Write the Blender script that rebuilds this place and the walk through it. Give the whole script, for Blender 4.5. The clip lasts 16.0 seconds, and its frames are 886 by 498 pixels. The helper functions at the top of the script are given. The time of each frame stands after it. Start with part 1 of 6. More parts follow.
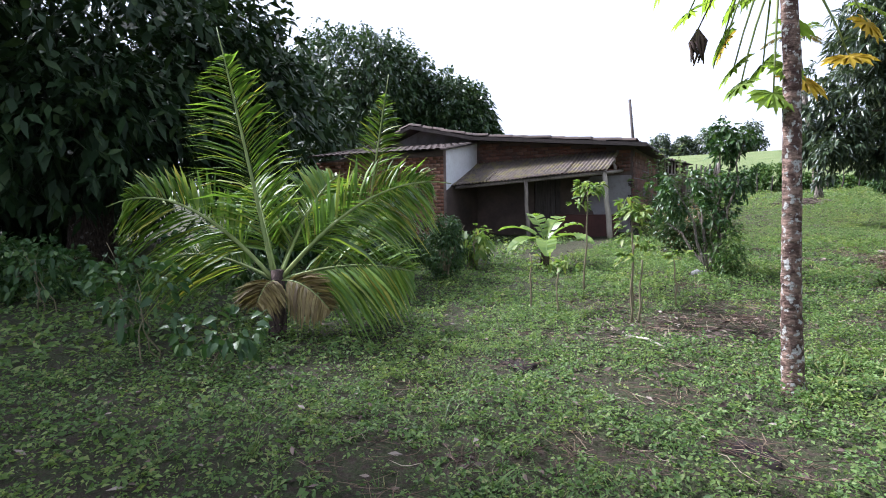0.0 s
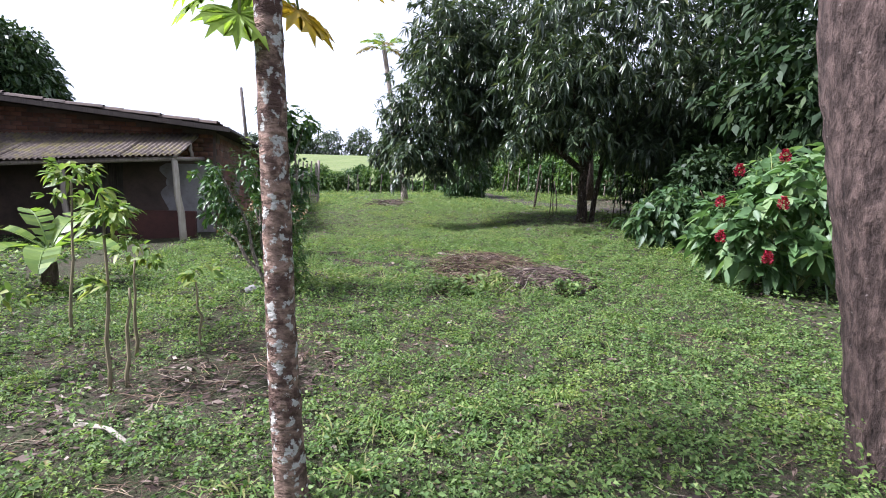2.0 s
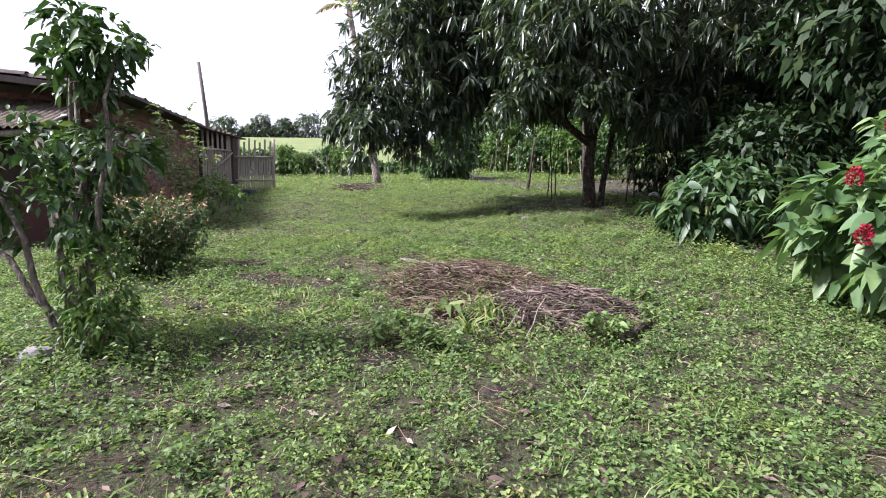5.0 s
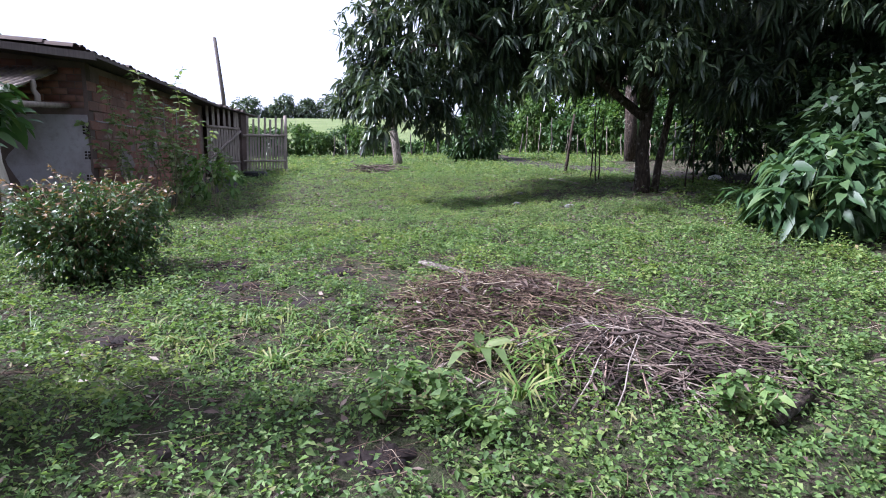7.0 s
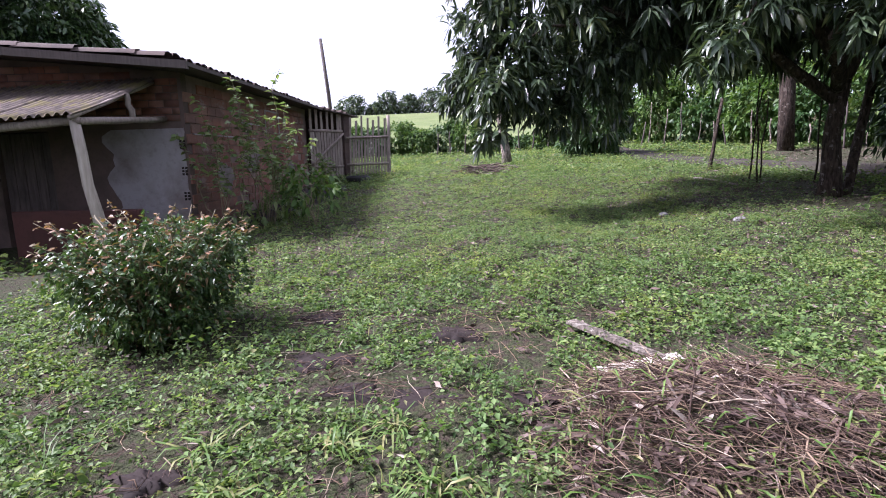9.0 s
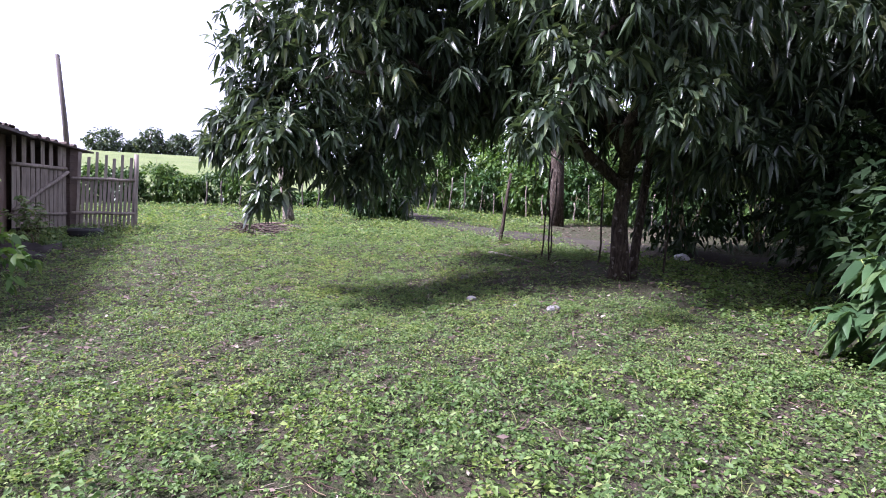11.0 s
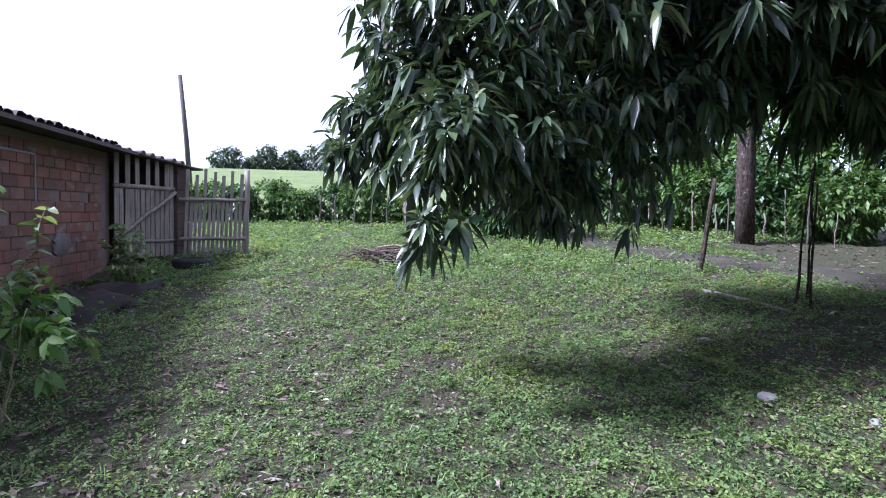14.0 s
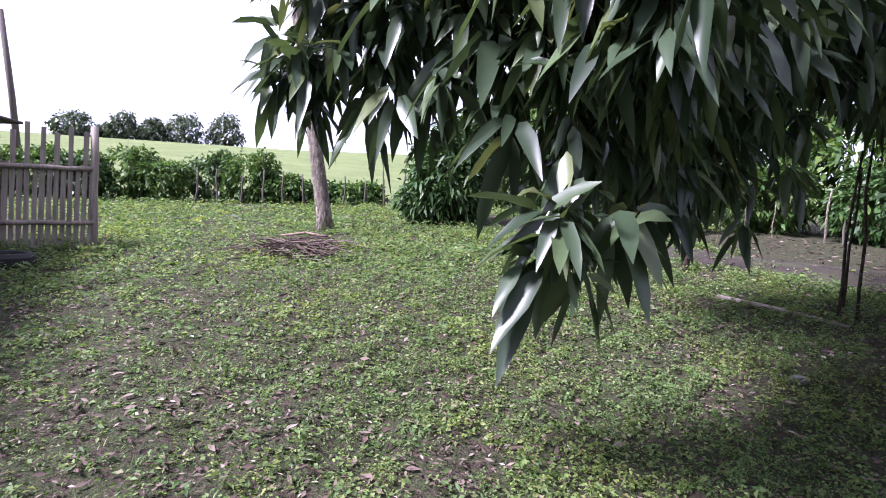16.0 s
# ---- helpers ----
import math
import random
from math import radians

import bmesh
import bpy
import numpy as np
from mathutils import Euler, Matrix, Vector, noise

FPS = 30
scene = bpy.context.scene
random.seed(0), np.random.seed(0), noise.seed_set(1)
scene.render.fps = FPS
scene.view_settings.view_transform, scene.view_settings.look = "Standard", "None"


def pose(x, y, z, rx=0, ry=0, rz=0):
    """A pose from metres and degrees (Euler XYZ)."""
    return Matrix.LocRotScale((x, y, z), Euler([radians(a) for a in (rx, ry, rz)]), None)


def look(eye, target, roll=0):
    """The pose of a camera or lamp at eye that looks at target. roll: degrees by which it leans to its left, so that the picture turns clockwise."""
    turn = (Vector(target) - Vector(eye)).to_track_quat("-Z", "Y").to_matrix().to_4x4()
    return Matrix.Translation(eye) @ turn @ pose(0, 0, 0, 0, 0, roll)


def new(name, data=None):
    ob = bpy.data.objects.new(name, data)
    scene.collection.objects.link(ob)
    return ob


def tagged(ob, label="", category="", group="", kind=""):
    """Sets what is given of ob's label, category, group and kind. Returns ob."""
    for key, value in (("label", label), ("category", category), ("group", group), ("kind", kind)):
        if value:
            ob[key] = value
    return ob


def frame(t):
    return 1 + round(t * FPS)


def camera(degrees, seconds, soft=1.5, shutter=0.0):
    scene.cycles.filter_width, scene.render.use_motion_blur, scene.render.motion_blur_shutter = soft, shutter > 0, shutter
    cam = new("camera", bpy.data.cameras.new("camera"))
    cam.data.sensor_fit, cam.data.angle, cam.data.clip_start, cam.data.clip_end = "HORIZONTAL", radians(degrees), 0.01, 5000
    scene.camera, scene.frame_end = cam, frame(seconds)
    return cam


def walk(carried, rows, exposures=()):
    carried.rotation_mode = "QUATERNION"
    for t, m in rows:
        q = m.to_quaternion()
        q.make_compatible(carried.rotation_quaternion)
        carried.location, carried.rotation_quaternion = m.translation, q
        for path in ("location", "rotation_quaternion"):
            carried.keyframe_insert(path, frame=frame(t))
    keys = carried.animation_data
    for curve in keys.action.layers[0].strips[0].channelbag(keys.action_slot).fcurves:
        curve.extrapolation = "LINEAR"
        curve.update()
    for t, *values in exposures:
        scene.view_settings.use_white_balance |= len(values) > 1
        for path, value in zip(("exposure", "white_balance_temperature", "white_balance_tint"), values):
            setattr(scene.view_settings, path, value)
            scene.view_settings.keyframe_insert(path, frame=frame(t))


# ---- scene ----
cam = camera(78.6, 16.0, soft=1.0)
PATH = [
    (0, (0.346, -6.408, 1.383), (-0.914, -4.866, 1.204), -0.8),
    (0.5, (0.396, -5.682, 1.294), (-0.339, -3.829, 1.128), 0.2),
    (1, (0.469, -5.1, 1.311), (0.13, -3.136, 1.152), 0.2),
    (1.5, (0.59, -4.503, 1.395), (0.457, -2.514, 1.232), -0.1),
    (2, (0.597, -4.129, 1.394), (0.548, -2.138, 1.206), 1.7),
    (2.5, (0.577, -3.709, 1.416), (0.537, -1.72, 1.216), 1.9),
    (3, (0.668, -3.267, 1.357), (0.665, -1.28, 1.125), 1.8),
    (3.5, (0.716, -2.667, 1.355), (0.751, -0.682, 1.118), 1.9),
    (4, (0.721, -2.136, 1.41), (0.748, -0.149, 1.186), 2.3),
    (4.2, (0.744, -1.948, 1.393), (0.771, 0.039, 1.168), 1.9),
    (6.3, (0.827, -0.321, 1.366), (0.788, 1.658, 1.076), -0.5),
    (6.5, (0.805, -0.183, 1.355), (0.754, 1.796, 1.065), -0.3),
    (7, (0.731, 0.286, 1.358), (0.641, 2.259, 1.042), 0.7),
    (7.5, (0.653, 0.54, 1.409), (0.541, 2.509, 1.081), 0.8),
    (8, (0.585, 0.927, 1.512), (0.357, 2.886, 1.176), -0.5),
    (8.5, (0.468, 1.194, 1.541), (0.057, 3.12, 1.196), -2.1),
    (9, (0.282, 1.645, 1.573), (-0.172, 3.562, 1.226), -1.2),
    (9.5, (0.204, 2.023, 1.566), (-0.095, 3.968, 1.207), 0.6),
    (10, (0.189, 2.455, 1.618), (0.227, 4.436, 1.343), 2.3),
    (10.2, (0.198, 2.64, 1.641), (0.338, 4.62, 1.396), 2.7),
    (12.3, (-0.327, 4.187, 1.774), (0.062, 6.148, 1.777), 2.4),
    (12.5, (-0.391, 4.359, 1.786), (-0.156, 6.345, 1.791), 2.3),
    (13, (-0.578, 4.868, 1.916), (-0.435, 6.863, 1.873), 1.6),
    (13.5, (-0.589, 5.4, 1.865), (-0.452, 7.393, 1.77), 1.5),
    (14, (-0.738, 5.892, 1.895), (-0.765, 7.889, 1.772), 1.7),
    (14.5, (-0.956, 6.467, 1.876), (-1.132, 8.454, 1.729), 2.3),
    (15, (-1.114, 7.073, 1.839), (-1.311, 9.052, 1.632), 2.7),
    (15.5, (-1.297, 7.551, 1.872), (-1.324, 9.541, 1.675), 3.4),
    (16, (-1.484, 8.001, 1.876), (-1.077, 9.951, 1.702), 2.9),
]
EXPOSURES = [(0.0, 1.53, 5610, 19), (0.5, 1.32, 6110, 23), (1.5, 1.5, 6310, 26), (2.3, 1.67, 5460, 19), (3.2, 1.77, 5460, 19), (4.2, 1.77, 6210, 28), (6.3, 1.54, 5430, 24), (8.0, 1.57, 5480, 27), (10.2, 1.62, 5930, 36), (12.3, 2.22, 4810, 35), (13.0, 1.8, 4860, 30), (13.5, 1.9, 5460, 31), (14.0, 1.6, 5160, 27), (15.0, 1.51, 5560, 32), (16.0, 1.7, 5610, 36)]
walk(cam, [(t, look(eye, target, roll)) for t, eye, target, roll in PATH], EXPOSURES)

# ---- world, sun, exposure ----
world = bpy.data.worlds.new("sky")
scene.world = world
world.use_nodes = True
wn, wl = world.node_tree.nodes, world.node_tree.links
wn.clear()
sky = wn.new("ShaderNodeTexSky")
sky.sky_type, sky.sun_disc = "NISHITA", False
sky.sun_elevation, sky.sun_rotation = radians(47.3), radians(-99.5)
sky.dust_density, sky.air_density = 4.0, 1.0
dim = wn.new("ShaderNodeVectorMath")
dim.operation = "SCALE"
dim.inputs["Scale"].default_value = 0.10
wl.new(sky.outputs[0], dim.inputs[0])
cloud_noise = wn.new("ShaderNodeTexNoise")
cloud_noise.inputs["Scale"].default_value, cloud_noise.inputs["Detail"].default_value = 1.6, 5
cloud_ramp = wn.new("ShaderNodeMapRange")
cloud_ramp.inputs["From Min"].default_value, cloud_ramp.inputs["From Max"].default_value = 0.3, 0.7
cloud_ramp.inputs["To Min"].default_value, cloud_ramp.inputs["To Max"].default_value = 0.72, 0.95
wl.new(cloud_noise.outputs["Fac"], cloud_ramp.inputs["Value"])
veil = wn.new("ShaderNodeMix")
veil.data_type = "RGBA"
veil.inputs[7].default_value = (0.86, 0.90, 0.95, 1)
wl.new(cloud_ramp.outputs[0], veil.inputs[0])
wl.new(dim.outputs[0], veil.inputs[6])
back = wn.new("ShaderNodeBackground")
back.inputs["Strength"].default_value = 0.56
wl.new(veil.outputs[2], back.inputs["Color"])
wout = wn.new("ShaderNodeOutputWorld")
wl.new(back.outputs[0], wout.inputs["Surface"])

sun = new("sun", bpy.data.lights.new("sun", "SUN"))
sun.data.energy, sun.data.angle, sun.data.color = 5.0, radians(12), (1.0, 0.965, 0.91)
sun.matrix_world = look((-15.0, -2.5, 16.5), (0, 0, 0))

# ---- materials ----


class Graph:
    """A node material with short calls for its nodes."""

    def __init__(self, name):
        self.mat = bpy.data.materials.new(name)
        self.mat.use_nodes = True
        self.nodes, self.links = self.mat.node_tree.nodes, self.mat.node_tree.links
        self.nodes.clear()
        self.out = self.nodes.new("ShaderNodeOutputMaterial")
        self.bsdf = self.nodes.new("ShaderNodeBsdfPrincipled")
        self.links.new(self.bsdf.outputs[0], self.out.inputs["Surface"])
        self.coord = self.nodes.new("ShaderNodeTexCoord")
        self.where = self.coord.outputs["Object"]

    def noise(self, scale, detail=4, stretch=None, rough=0.6):
        node = self.nodes.new("ShaderNodeTexNoise")
        node.inputs["Scale"].default_value, node.inputs["Detail"].default_value = scale, detail
        node.inputs["Roughness"].default_value = rough
        if stretch:
            m = self.nodes.new("ShaderNodeMapping")
            m.inputs["Scale"].default_value = stretch
            self.links.new(self.where, m.inputs["Vector"])
            self.links.new(m.outputs[0], node.inputs["Vector"])
        else:
            self.links.new(self.where, node.inputs["Vector"])
        return node.outputs["Fac"]

    def ramp(self, fac, stops):
        node = self.nodes.new("ShaderNodeValToRGB")
        e = node.color_ramp.elements
        while len(e) < len(stops):
            e.new(0.5)
        for k, (p, c) in enumerate(stops):
            e[k].position, e[k].color = p, (*c, 1)
        self.links.new(fac, node.inputs[0])
        return node.outputs[0]

    def mix(self, fac, a, b, blend="MIX"):
        node = self.nodes.new("ShaderNodeMix")
        node.data_type, node.blend_type = "RGBA", blend
        for v, k in ((fac, 0), (a, 6), (b, 7)):
            if isinstance(v, (int, float)):
                node.inputs[k].default_value = v
            elif isinstance(v, tuple):
                node.inputs[k].default_value = (*v, 1)
            else:
                self.links.new(v, node.inputs[k])
        return node.outputs[2]

    def span(self, value, lo, hi, a=0.0, b=1.0):
        node = self.nodes.new("ShaderNodeMapRange")
        for k, v in (("From Min", lo), ("From Max", hi), ("To Min", a), ("To Max", b)):
            node.inputs[k].default_value = v
        self.links.new(value, node.inputs["Value"])
        return node.outputs[0]

    def color(self, c):
        if isinstance(c, tuple):
            self.bsdf.inputs["Base Color"].default_value = (*c, 1)
        else:
            self.links.new(c, self.bsdf.inputs["Base Color"])

    def rough(self, r, spec=0.5):
        self.bsdf.inputs["Roughness"].default_value = r
        self.bsdf.inputs["Specular IOR Level"].default_value = spec

    def bump(self, height, strength, distance):
        node = self.nodes.new("ShaderNodeBump")
        node.inputs["Strength"].default_value, node.inputs["Distance"].default_value = strength, distance
        self.links.new(height, node.inputs["Height"])
        self.links.new(node.outputs[0], self.bsdf.inputs["Normal"])

    def island(self):
        return self.nodes.new("ShaderNodeNewGeometry").outputs["Random Per Island"]

    def each(self):
        return self.nodes.new("ShaderNodeObjectInfo").outputs["Random"]


def leaf_material(name, stops, rough=0.45, glow=0.25, spec=0.4, patches=0):
    g = Graph(name)
    c = g.ramp(g.island(), stops)
    c = g.mix(g.span(g.noise(9, 3), 0.35, 0.7, 0, 0.45), c, tuple(v * 0.6 for v in stops[0][1]))
    if patches:
        c = g.mix(g.span(g.noise(patches, 5), 0.42, 0.62, 0, 0.6), c, g.mix(1.0, c, (0.58, 0.68, 0.66), "MULTIPLY"))
        c = g.mix(g.span(g.noise(patches * 0.37, 4), 0.50, 0.66, 0, 0.6), c, g.mix(1.0, c, (1.38, 1.18, 0.85), "MULTIPLY"))
    g.color(c)
    g.rough(rough, spec)
    if glow:
        t = g.nodes.new("ShaderNodeBsdfTranslucent")
        bright = g.mix(1.0, c, (1.35, 1.4, 0.8), "MULTIPLY")
        g.links.new(bright, t.inputs["Color"])
        m = g.nodes.new("ShaderNodeMixShader")
        m.inputs[0].default_value = glow
        g.links.new(g.bsdf.outputs[0], m.inputs[1])
        g.links.new(t.outputs[0], m.inputs[2])
        g.links.new(m.outputs[0], g.out.inputs["Surface"])
    return g.mat


def wood_material(name, dark, light, rough=0.85, grain=(30, 30, 2.5), bump=0.5):
    g = Graph(name)
    a = g.noise(1.0, 6, grain)
    c = g.ramp(a, [(0.3, dark), (0.7, light)])
    c = g.mix(g.span(g.noise(2.3, 3), 0.5, 0.75, 0, 0.6), c, tuple(v * 0.45 for v in dark))
    c = g.mix(g.span(g.each(), 0, 1, 0, 0.45), c, tuple(v * 0.55 for v in light))
    g.color(c)
    g.rough(rough, 0.25)
    g.bump(a, bump, 0.01)
    return g.mat


def bark_material(name, base, patch, pale, patch_cut=0.55, scale=6, furrow=(30, 30, 7), pale_cut=0.60):
    """Furrowed bark with darker stains and pale lichen blotches."""
    g = Graph(name)
    ridge = g.noise(1.0, 6, furrow, 0.65)
    c = g.ramp(ridge, [(0.32, tuple(v * 0.22 for v in base)), (0.47, tuple(v * 0.75 for v in base)), (0.62, tuple(min(1, v * 1.5) for v in base))])
    c = g.mix(g.span(g.noise(scale, 5), patch_cut, patch_cut + 0.06, 0, 0.85), c, patch)
    c = g.mix(g.span(g.noise(scale * 2.2, 5), pale_cut, pale_cut + 0.04, 0, 0.9), c, pale)
    g.color(c)
    g.rough(0.92, 0.2)
    g.bump(ridge, 1.0, 0.07)
    return g.mat


M_WEED = leaf_material("weed leaf", [(0.0, (0.070, 0.125, 0.040)), (0.45, (0.125, 0.205, 0.062)), (0.8, (0.185, 0.270, 0.085)), (0.97, (0.245, 0.30, 0.11)), (1.0, (0.26, 0.21, 0.12))], 0.55, 0.38, 0.25, 2.6)
M_TURF = leaf_material("trodden turf leaf", [(0.0, (0.068, 0.118, 0.044)), (0.4, (0.130, 0.208, 0.070)), (0.75, (0.200, 0.280, 0.096)), (0.94, (0.26, 0.30, 0.12)), (1.0, (0.22, 0.16, 0.12))], 0.55, 0.40, 0.25, 2.6)
M_GRASS = leaf_material("grass blade", [(0.0, (0.06, 0.125, 0.022)), (0.6, (0.12, 0.20, 0.04)), (1.0, (0.24, 0.22, 0.09))], 0.5, 0.25, 0.35)
M_DRY = leaf_material("dry leaf", [(0.0, (0.045, 0.030, 0.025)), (0.5, (0.115, 0.080, 0.066)), (0.85, (0.19, 0.145, 0.12)), (1.0, (0.36, 0.31, 0.26))], 0.8, 0.05, 0.2)
M_MANGO = leaf_material("mango leaf", [(0.0, (0.028, 0.046, 0.026)), (0.6, (0.052, 0.080, 0.042)), (0.9, (0.090, 0.130, 0.056)), (1.0, (0.16, 0.18, 0.075))], 0.33, 0.20, 0.5)
M_MANGO_FAR = leaf_material("mango crown leaf", [(0.0, (0.018, 0.042, 0.014)), (0.7, (0.04, 0.080, 0.022)), (1.0, (0.085, 0.125, 0.035))], 0.4, 0.15, 0.45)
# near-black greens that put the deep shade into the leaf colour
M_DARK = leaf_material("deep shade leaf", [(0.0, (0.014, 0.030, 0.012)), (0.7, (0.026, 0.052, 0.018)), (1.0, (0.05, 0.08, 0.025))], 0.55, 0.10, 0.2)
M_CITRUS = leaf_material("citrus leaf", [(0.0, (0.025, 0.065, 0.018)), (0.7, (0.05, 0.105, 0.026)), (1.0, (0.10, 0.16, 0.04))], 0.45, 0.2, 0.35)
M_SHRUB = leaf_material("shrub leaf", [(0.0, (0.030, 0.070, 0.018)), (0.6, (0.060, 0.115, 0.028)), (0.88, (0.10, 0.15, 0.04)), (1.0, (0.26, 0.12, 0.07))], 0.4, 0.22, 0.45)
M_WALL_LEAF = leaf_material("pale shrub leaf", [(0.0, (0.075, 0.130, 0.040)), (0.6, (0.135, 0.195, 0.070)), (1.0, (0.22, 0.26, 0.11))], 0.45, 0.38, 0.4)
M_TIP = leaf_material("reddish young leaf", [(0.0, (0.12, 0.10, 0.04)), (0.6, (0.20, 0.11, 0.055)), (1.0, (0.28, 0.15, 0.085))], 0.5, 0.25, 0.3)
M_BROAD = leaf_material("broad leaf", [(0.0, (0.060, 0.118, 0.044)), (0.6, (0.102, 0.190, 0.070)), (1.0, (0.18, 0.26, 0.105))], 0.48, 0.34, 0.4)
# darker copy of M_BROAD that puts the trees' shade into the low bushes
M_BROAD_SHADED = leaf_material("broad leaf darkened for shade", [(0.0, (0.030, 0.066, 0.026)), (0.6, (0.054, 0.108, 0.040)), (1.0, (0.10, 0.155, 0.058))], 0.48, 0.28, 0.35)
M_CASSAVA = leaf_material("sapling leaf", [(0.0, (0.09, 0.16, 0.035)), (0.6, (0.16, 0.24, 0.055)), (1.0, (0.26, 0.28, 0.08))], 0.5, 0.4, 0.3)
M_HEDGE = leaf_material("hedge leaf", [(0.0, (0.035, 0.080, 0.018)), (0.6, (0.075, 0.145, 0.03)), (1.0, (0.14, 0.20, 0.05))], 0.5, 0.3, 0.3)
M_PALM = leaf_material("palm leaflet", [(0.0, (0.075, 0.150, 0.022)), (0.6, (0.15, 0.25, 0.035)), (0.9, (0.24, 0.31, 0.05)), (1.0, (0.40, 0.33, 0.06))], 0.45, 0.42, 0.35)
M_PALM_DRY = leaf_material("dry palm leaflet", [(0.0, (0.10, 0.07, 0.03)), (0.6, (0.22, 0.17, 0.06)), (1.0, (0.30, 0.25, 0.10))], 0.6, 0.25, 0.3)
M_PAPAYA = leaf_material("papaya leaf", [(0.0, (0.14, 0.24, 0.035)), (1.0, (0.28, 0.38, 0.06))], 0.5, 0.6, 0.3)
M_PAPAYA_Y = leaf_material("yellow papaya leaf", [(0.0, (0.42, 0.28, 0.02)), (1.0, (0.60, 0.42, 0.04))], 0.5, 0.45, 0.3)
M_BANANA = leaf_material("banana leaf", [(0.0, (0.11, 0.20, 0.03)), (1.0, (0.24, 0.33, 0.06))], 0.38, 0.42, 0.5)
M_FLOWER = leaf_material("red petal", [(0.0, (0.20, 0.010, 0.026)), (1.0, (0.40, 0.026, 0.060))], 0.5, 0.25, 0.3)
M_BARK = bark_material("mango bark", (0.060, 0.045, 0.035), (0.10, 0.085, 0.07), (0.19, 0.17, 0.15), 0.62)
M_BARK_BIG = bark_material("rough red-brown bark", (0.082, 0.058, 0.050), (0.040, 0.028, 0.024), (0.20, 0.17, 0.155), 0.57, 9, (20, 20, 6), 0.68)
M_BARK_PAPAYA = bark_material("papaya bark", (0.21, 0.142, 0.108), (0.070, 0.040, 0.032), (0.46, 0.46, 0.42), 0.50, 10, (12, 12, 24), 0.55)
M_BARK_PALE = bark_material("pale bark", (0.20, 0.17, 0.14), (0.13, 0.11, 0.09), (0.36, 0.33, 0.28))
M_STEM = wood_material("green-brown stem", (0.10, 0.09, 0.05), (0.24, 0.20, 0.12), 0.7, (20, 20, 4), 0.3)
M_PETIOLE = wood_material("green petiole", (0.14, 0.20, 0.06), (0.26, 0.30, 0.10), 0.5, (20, 20, 4), 0.1)
M_WOOD = wood_material("weathered grey wood", (0.16, 0.13, 0.11), (0.36, 0.31, 0.27))
M_POLE = wood_material("dark pole wood", (0.05, 0.04, 0.038), (0.12, 0.10, 0.09))
M_PLANK = wood_material("bleached plank", (0.30, 0.26, 0.21), (0.52, 0.47, 0.40))
M_STICK = wood_material("dry stick", (0.13, 0.08, 0.058), (0.34, 0.25, 0.195), 0.8, (14, 14, 14), 0.3)
M_STRAW = leaf_material("dry straw", [(0.0, (0.030, 0.021, 0.018)), (0.35, (0.078, 0.052, 0.040)), (0.7, (0.160, 0.110, 0.076)), (0.92, (0.28, 0.21, 0.142)), (1.0, (0.46, 0.40, 0.31))], 0.85, 0.03, 0.12)
M_DEBRIS = leaf_material("dark rotting stalk", [(0.0, (0.030, 0.022, 0.020)), (0.55, (0.085, 0.060, 0.050)), (0.88, (0.16, 0.12, 0.095)), (1.0, (0.34, 0.29, 0.24))], 0.8, 0.03, 0.2)
M_BLACK = wood_material("rubber", (0.012, 0.012, 0.013), (0.03, 0.03, 0.03), 0.7, (5, 5, 5), 0.2)


def soil_material():
    g = Graph("soil and thatch")
    fine, mid, big = g.noise(55, 6), g.noise(16, 6), g.noise(0.8, 4)
    soil = g.ramp(fine, [(0.25, (0.018, 0.012, 0.010)), (0.55, (0.055, 0.038, 0.031)), (0.8, (0.088, 0.065, 0.054))])
    green = g.ramp(fine, [(0.3, (0.014, 0.020, 0.008)), (0.7, (0.055, 0.076, 0.026))])
    c = g.mix(g.span(mid, 0.38, 0.54, 0.1, 0.85), soil, green)
    field = g.ramp(g.noise(0.35, 6), [(0.3, (0.085, 0.120, 0.038)), (0.7, (0.135, 0.165, 0.062))])
    sep = g.nodes.new("ShaderNodeSeparateXYZ")
    g.links.new(g.coord.outputs["Object"], sep.inputs[0])
    c = g.mix(g.span(sep.outputs["Y"], 23.0, 27.0), c, field)
    c = g.mix(g.span(big, 0.62, 0.75, 0, 0.5), c, (0.07, 0.05, 0.038))
    g.color(c)
    g.rough(0.95, 0.2)
    c = g.mix(g.span(g.noise(130, 3), 0.58, 0.66, 0, 0.6), c, (0.14, 0.105, 0.08))
    g.color(c)
    g.bump(g.mix(0.5, fine, mid), 1.0, 0.06)
    return g.mat


def dirt_material():
    g = Graph("trodden dirt")
    # dark browns: the mango's shade on the track is put into the dirt
    c = g.ramp(g.noise(20, 6), [(0.3, (0.020, 0.016, 0.014)), (0.7, (0.050, 0.040, 0.034))])
    c = g.mix(g.span(g.noise(1.5, 4), 0.45, 0.7, 0, 0.7), c, (0.06, 0.065, 0.035))
    g.color(c)
    g.rough(0.95, 0.2)
    g.bump(g.noise(30, 5), 0.7, 0.02)
    return g.mat


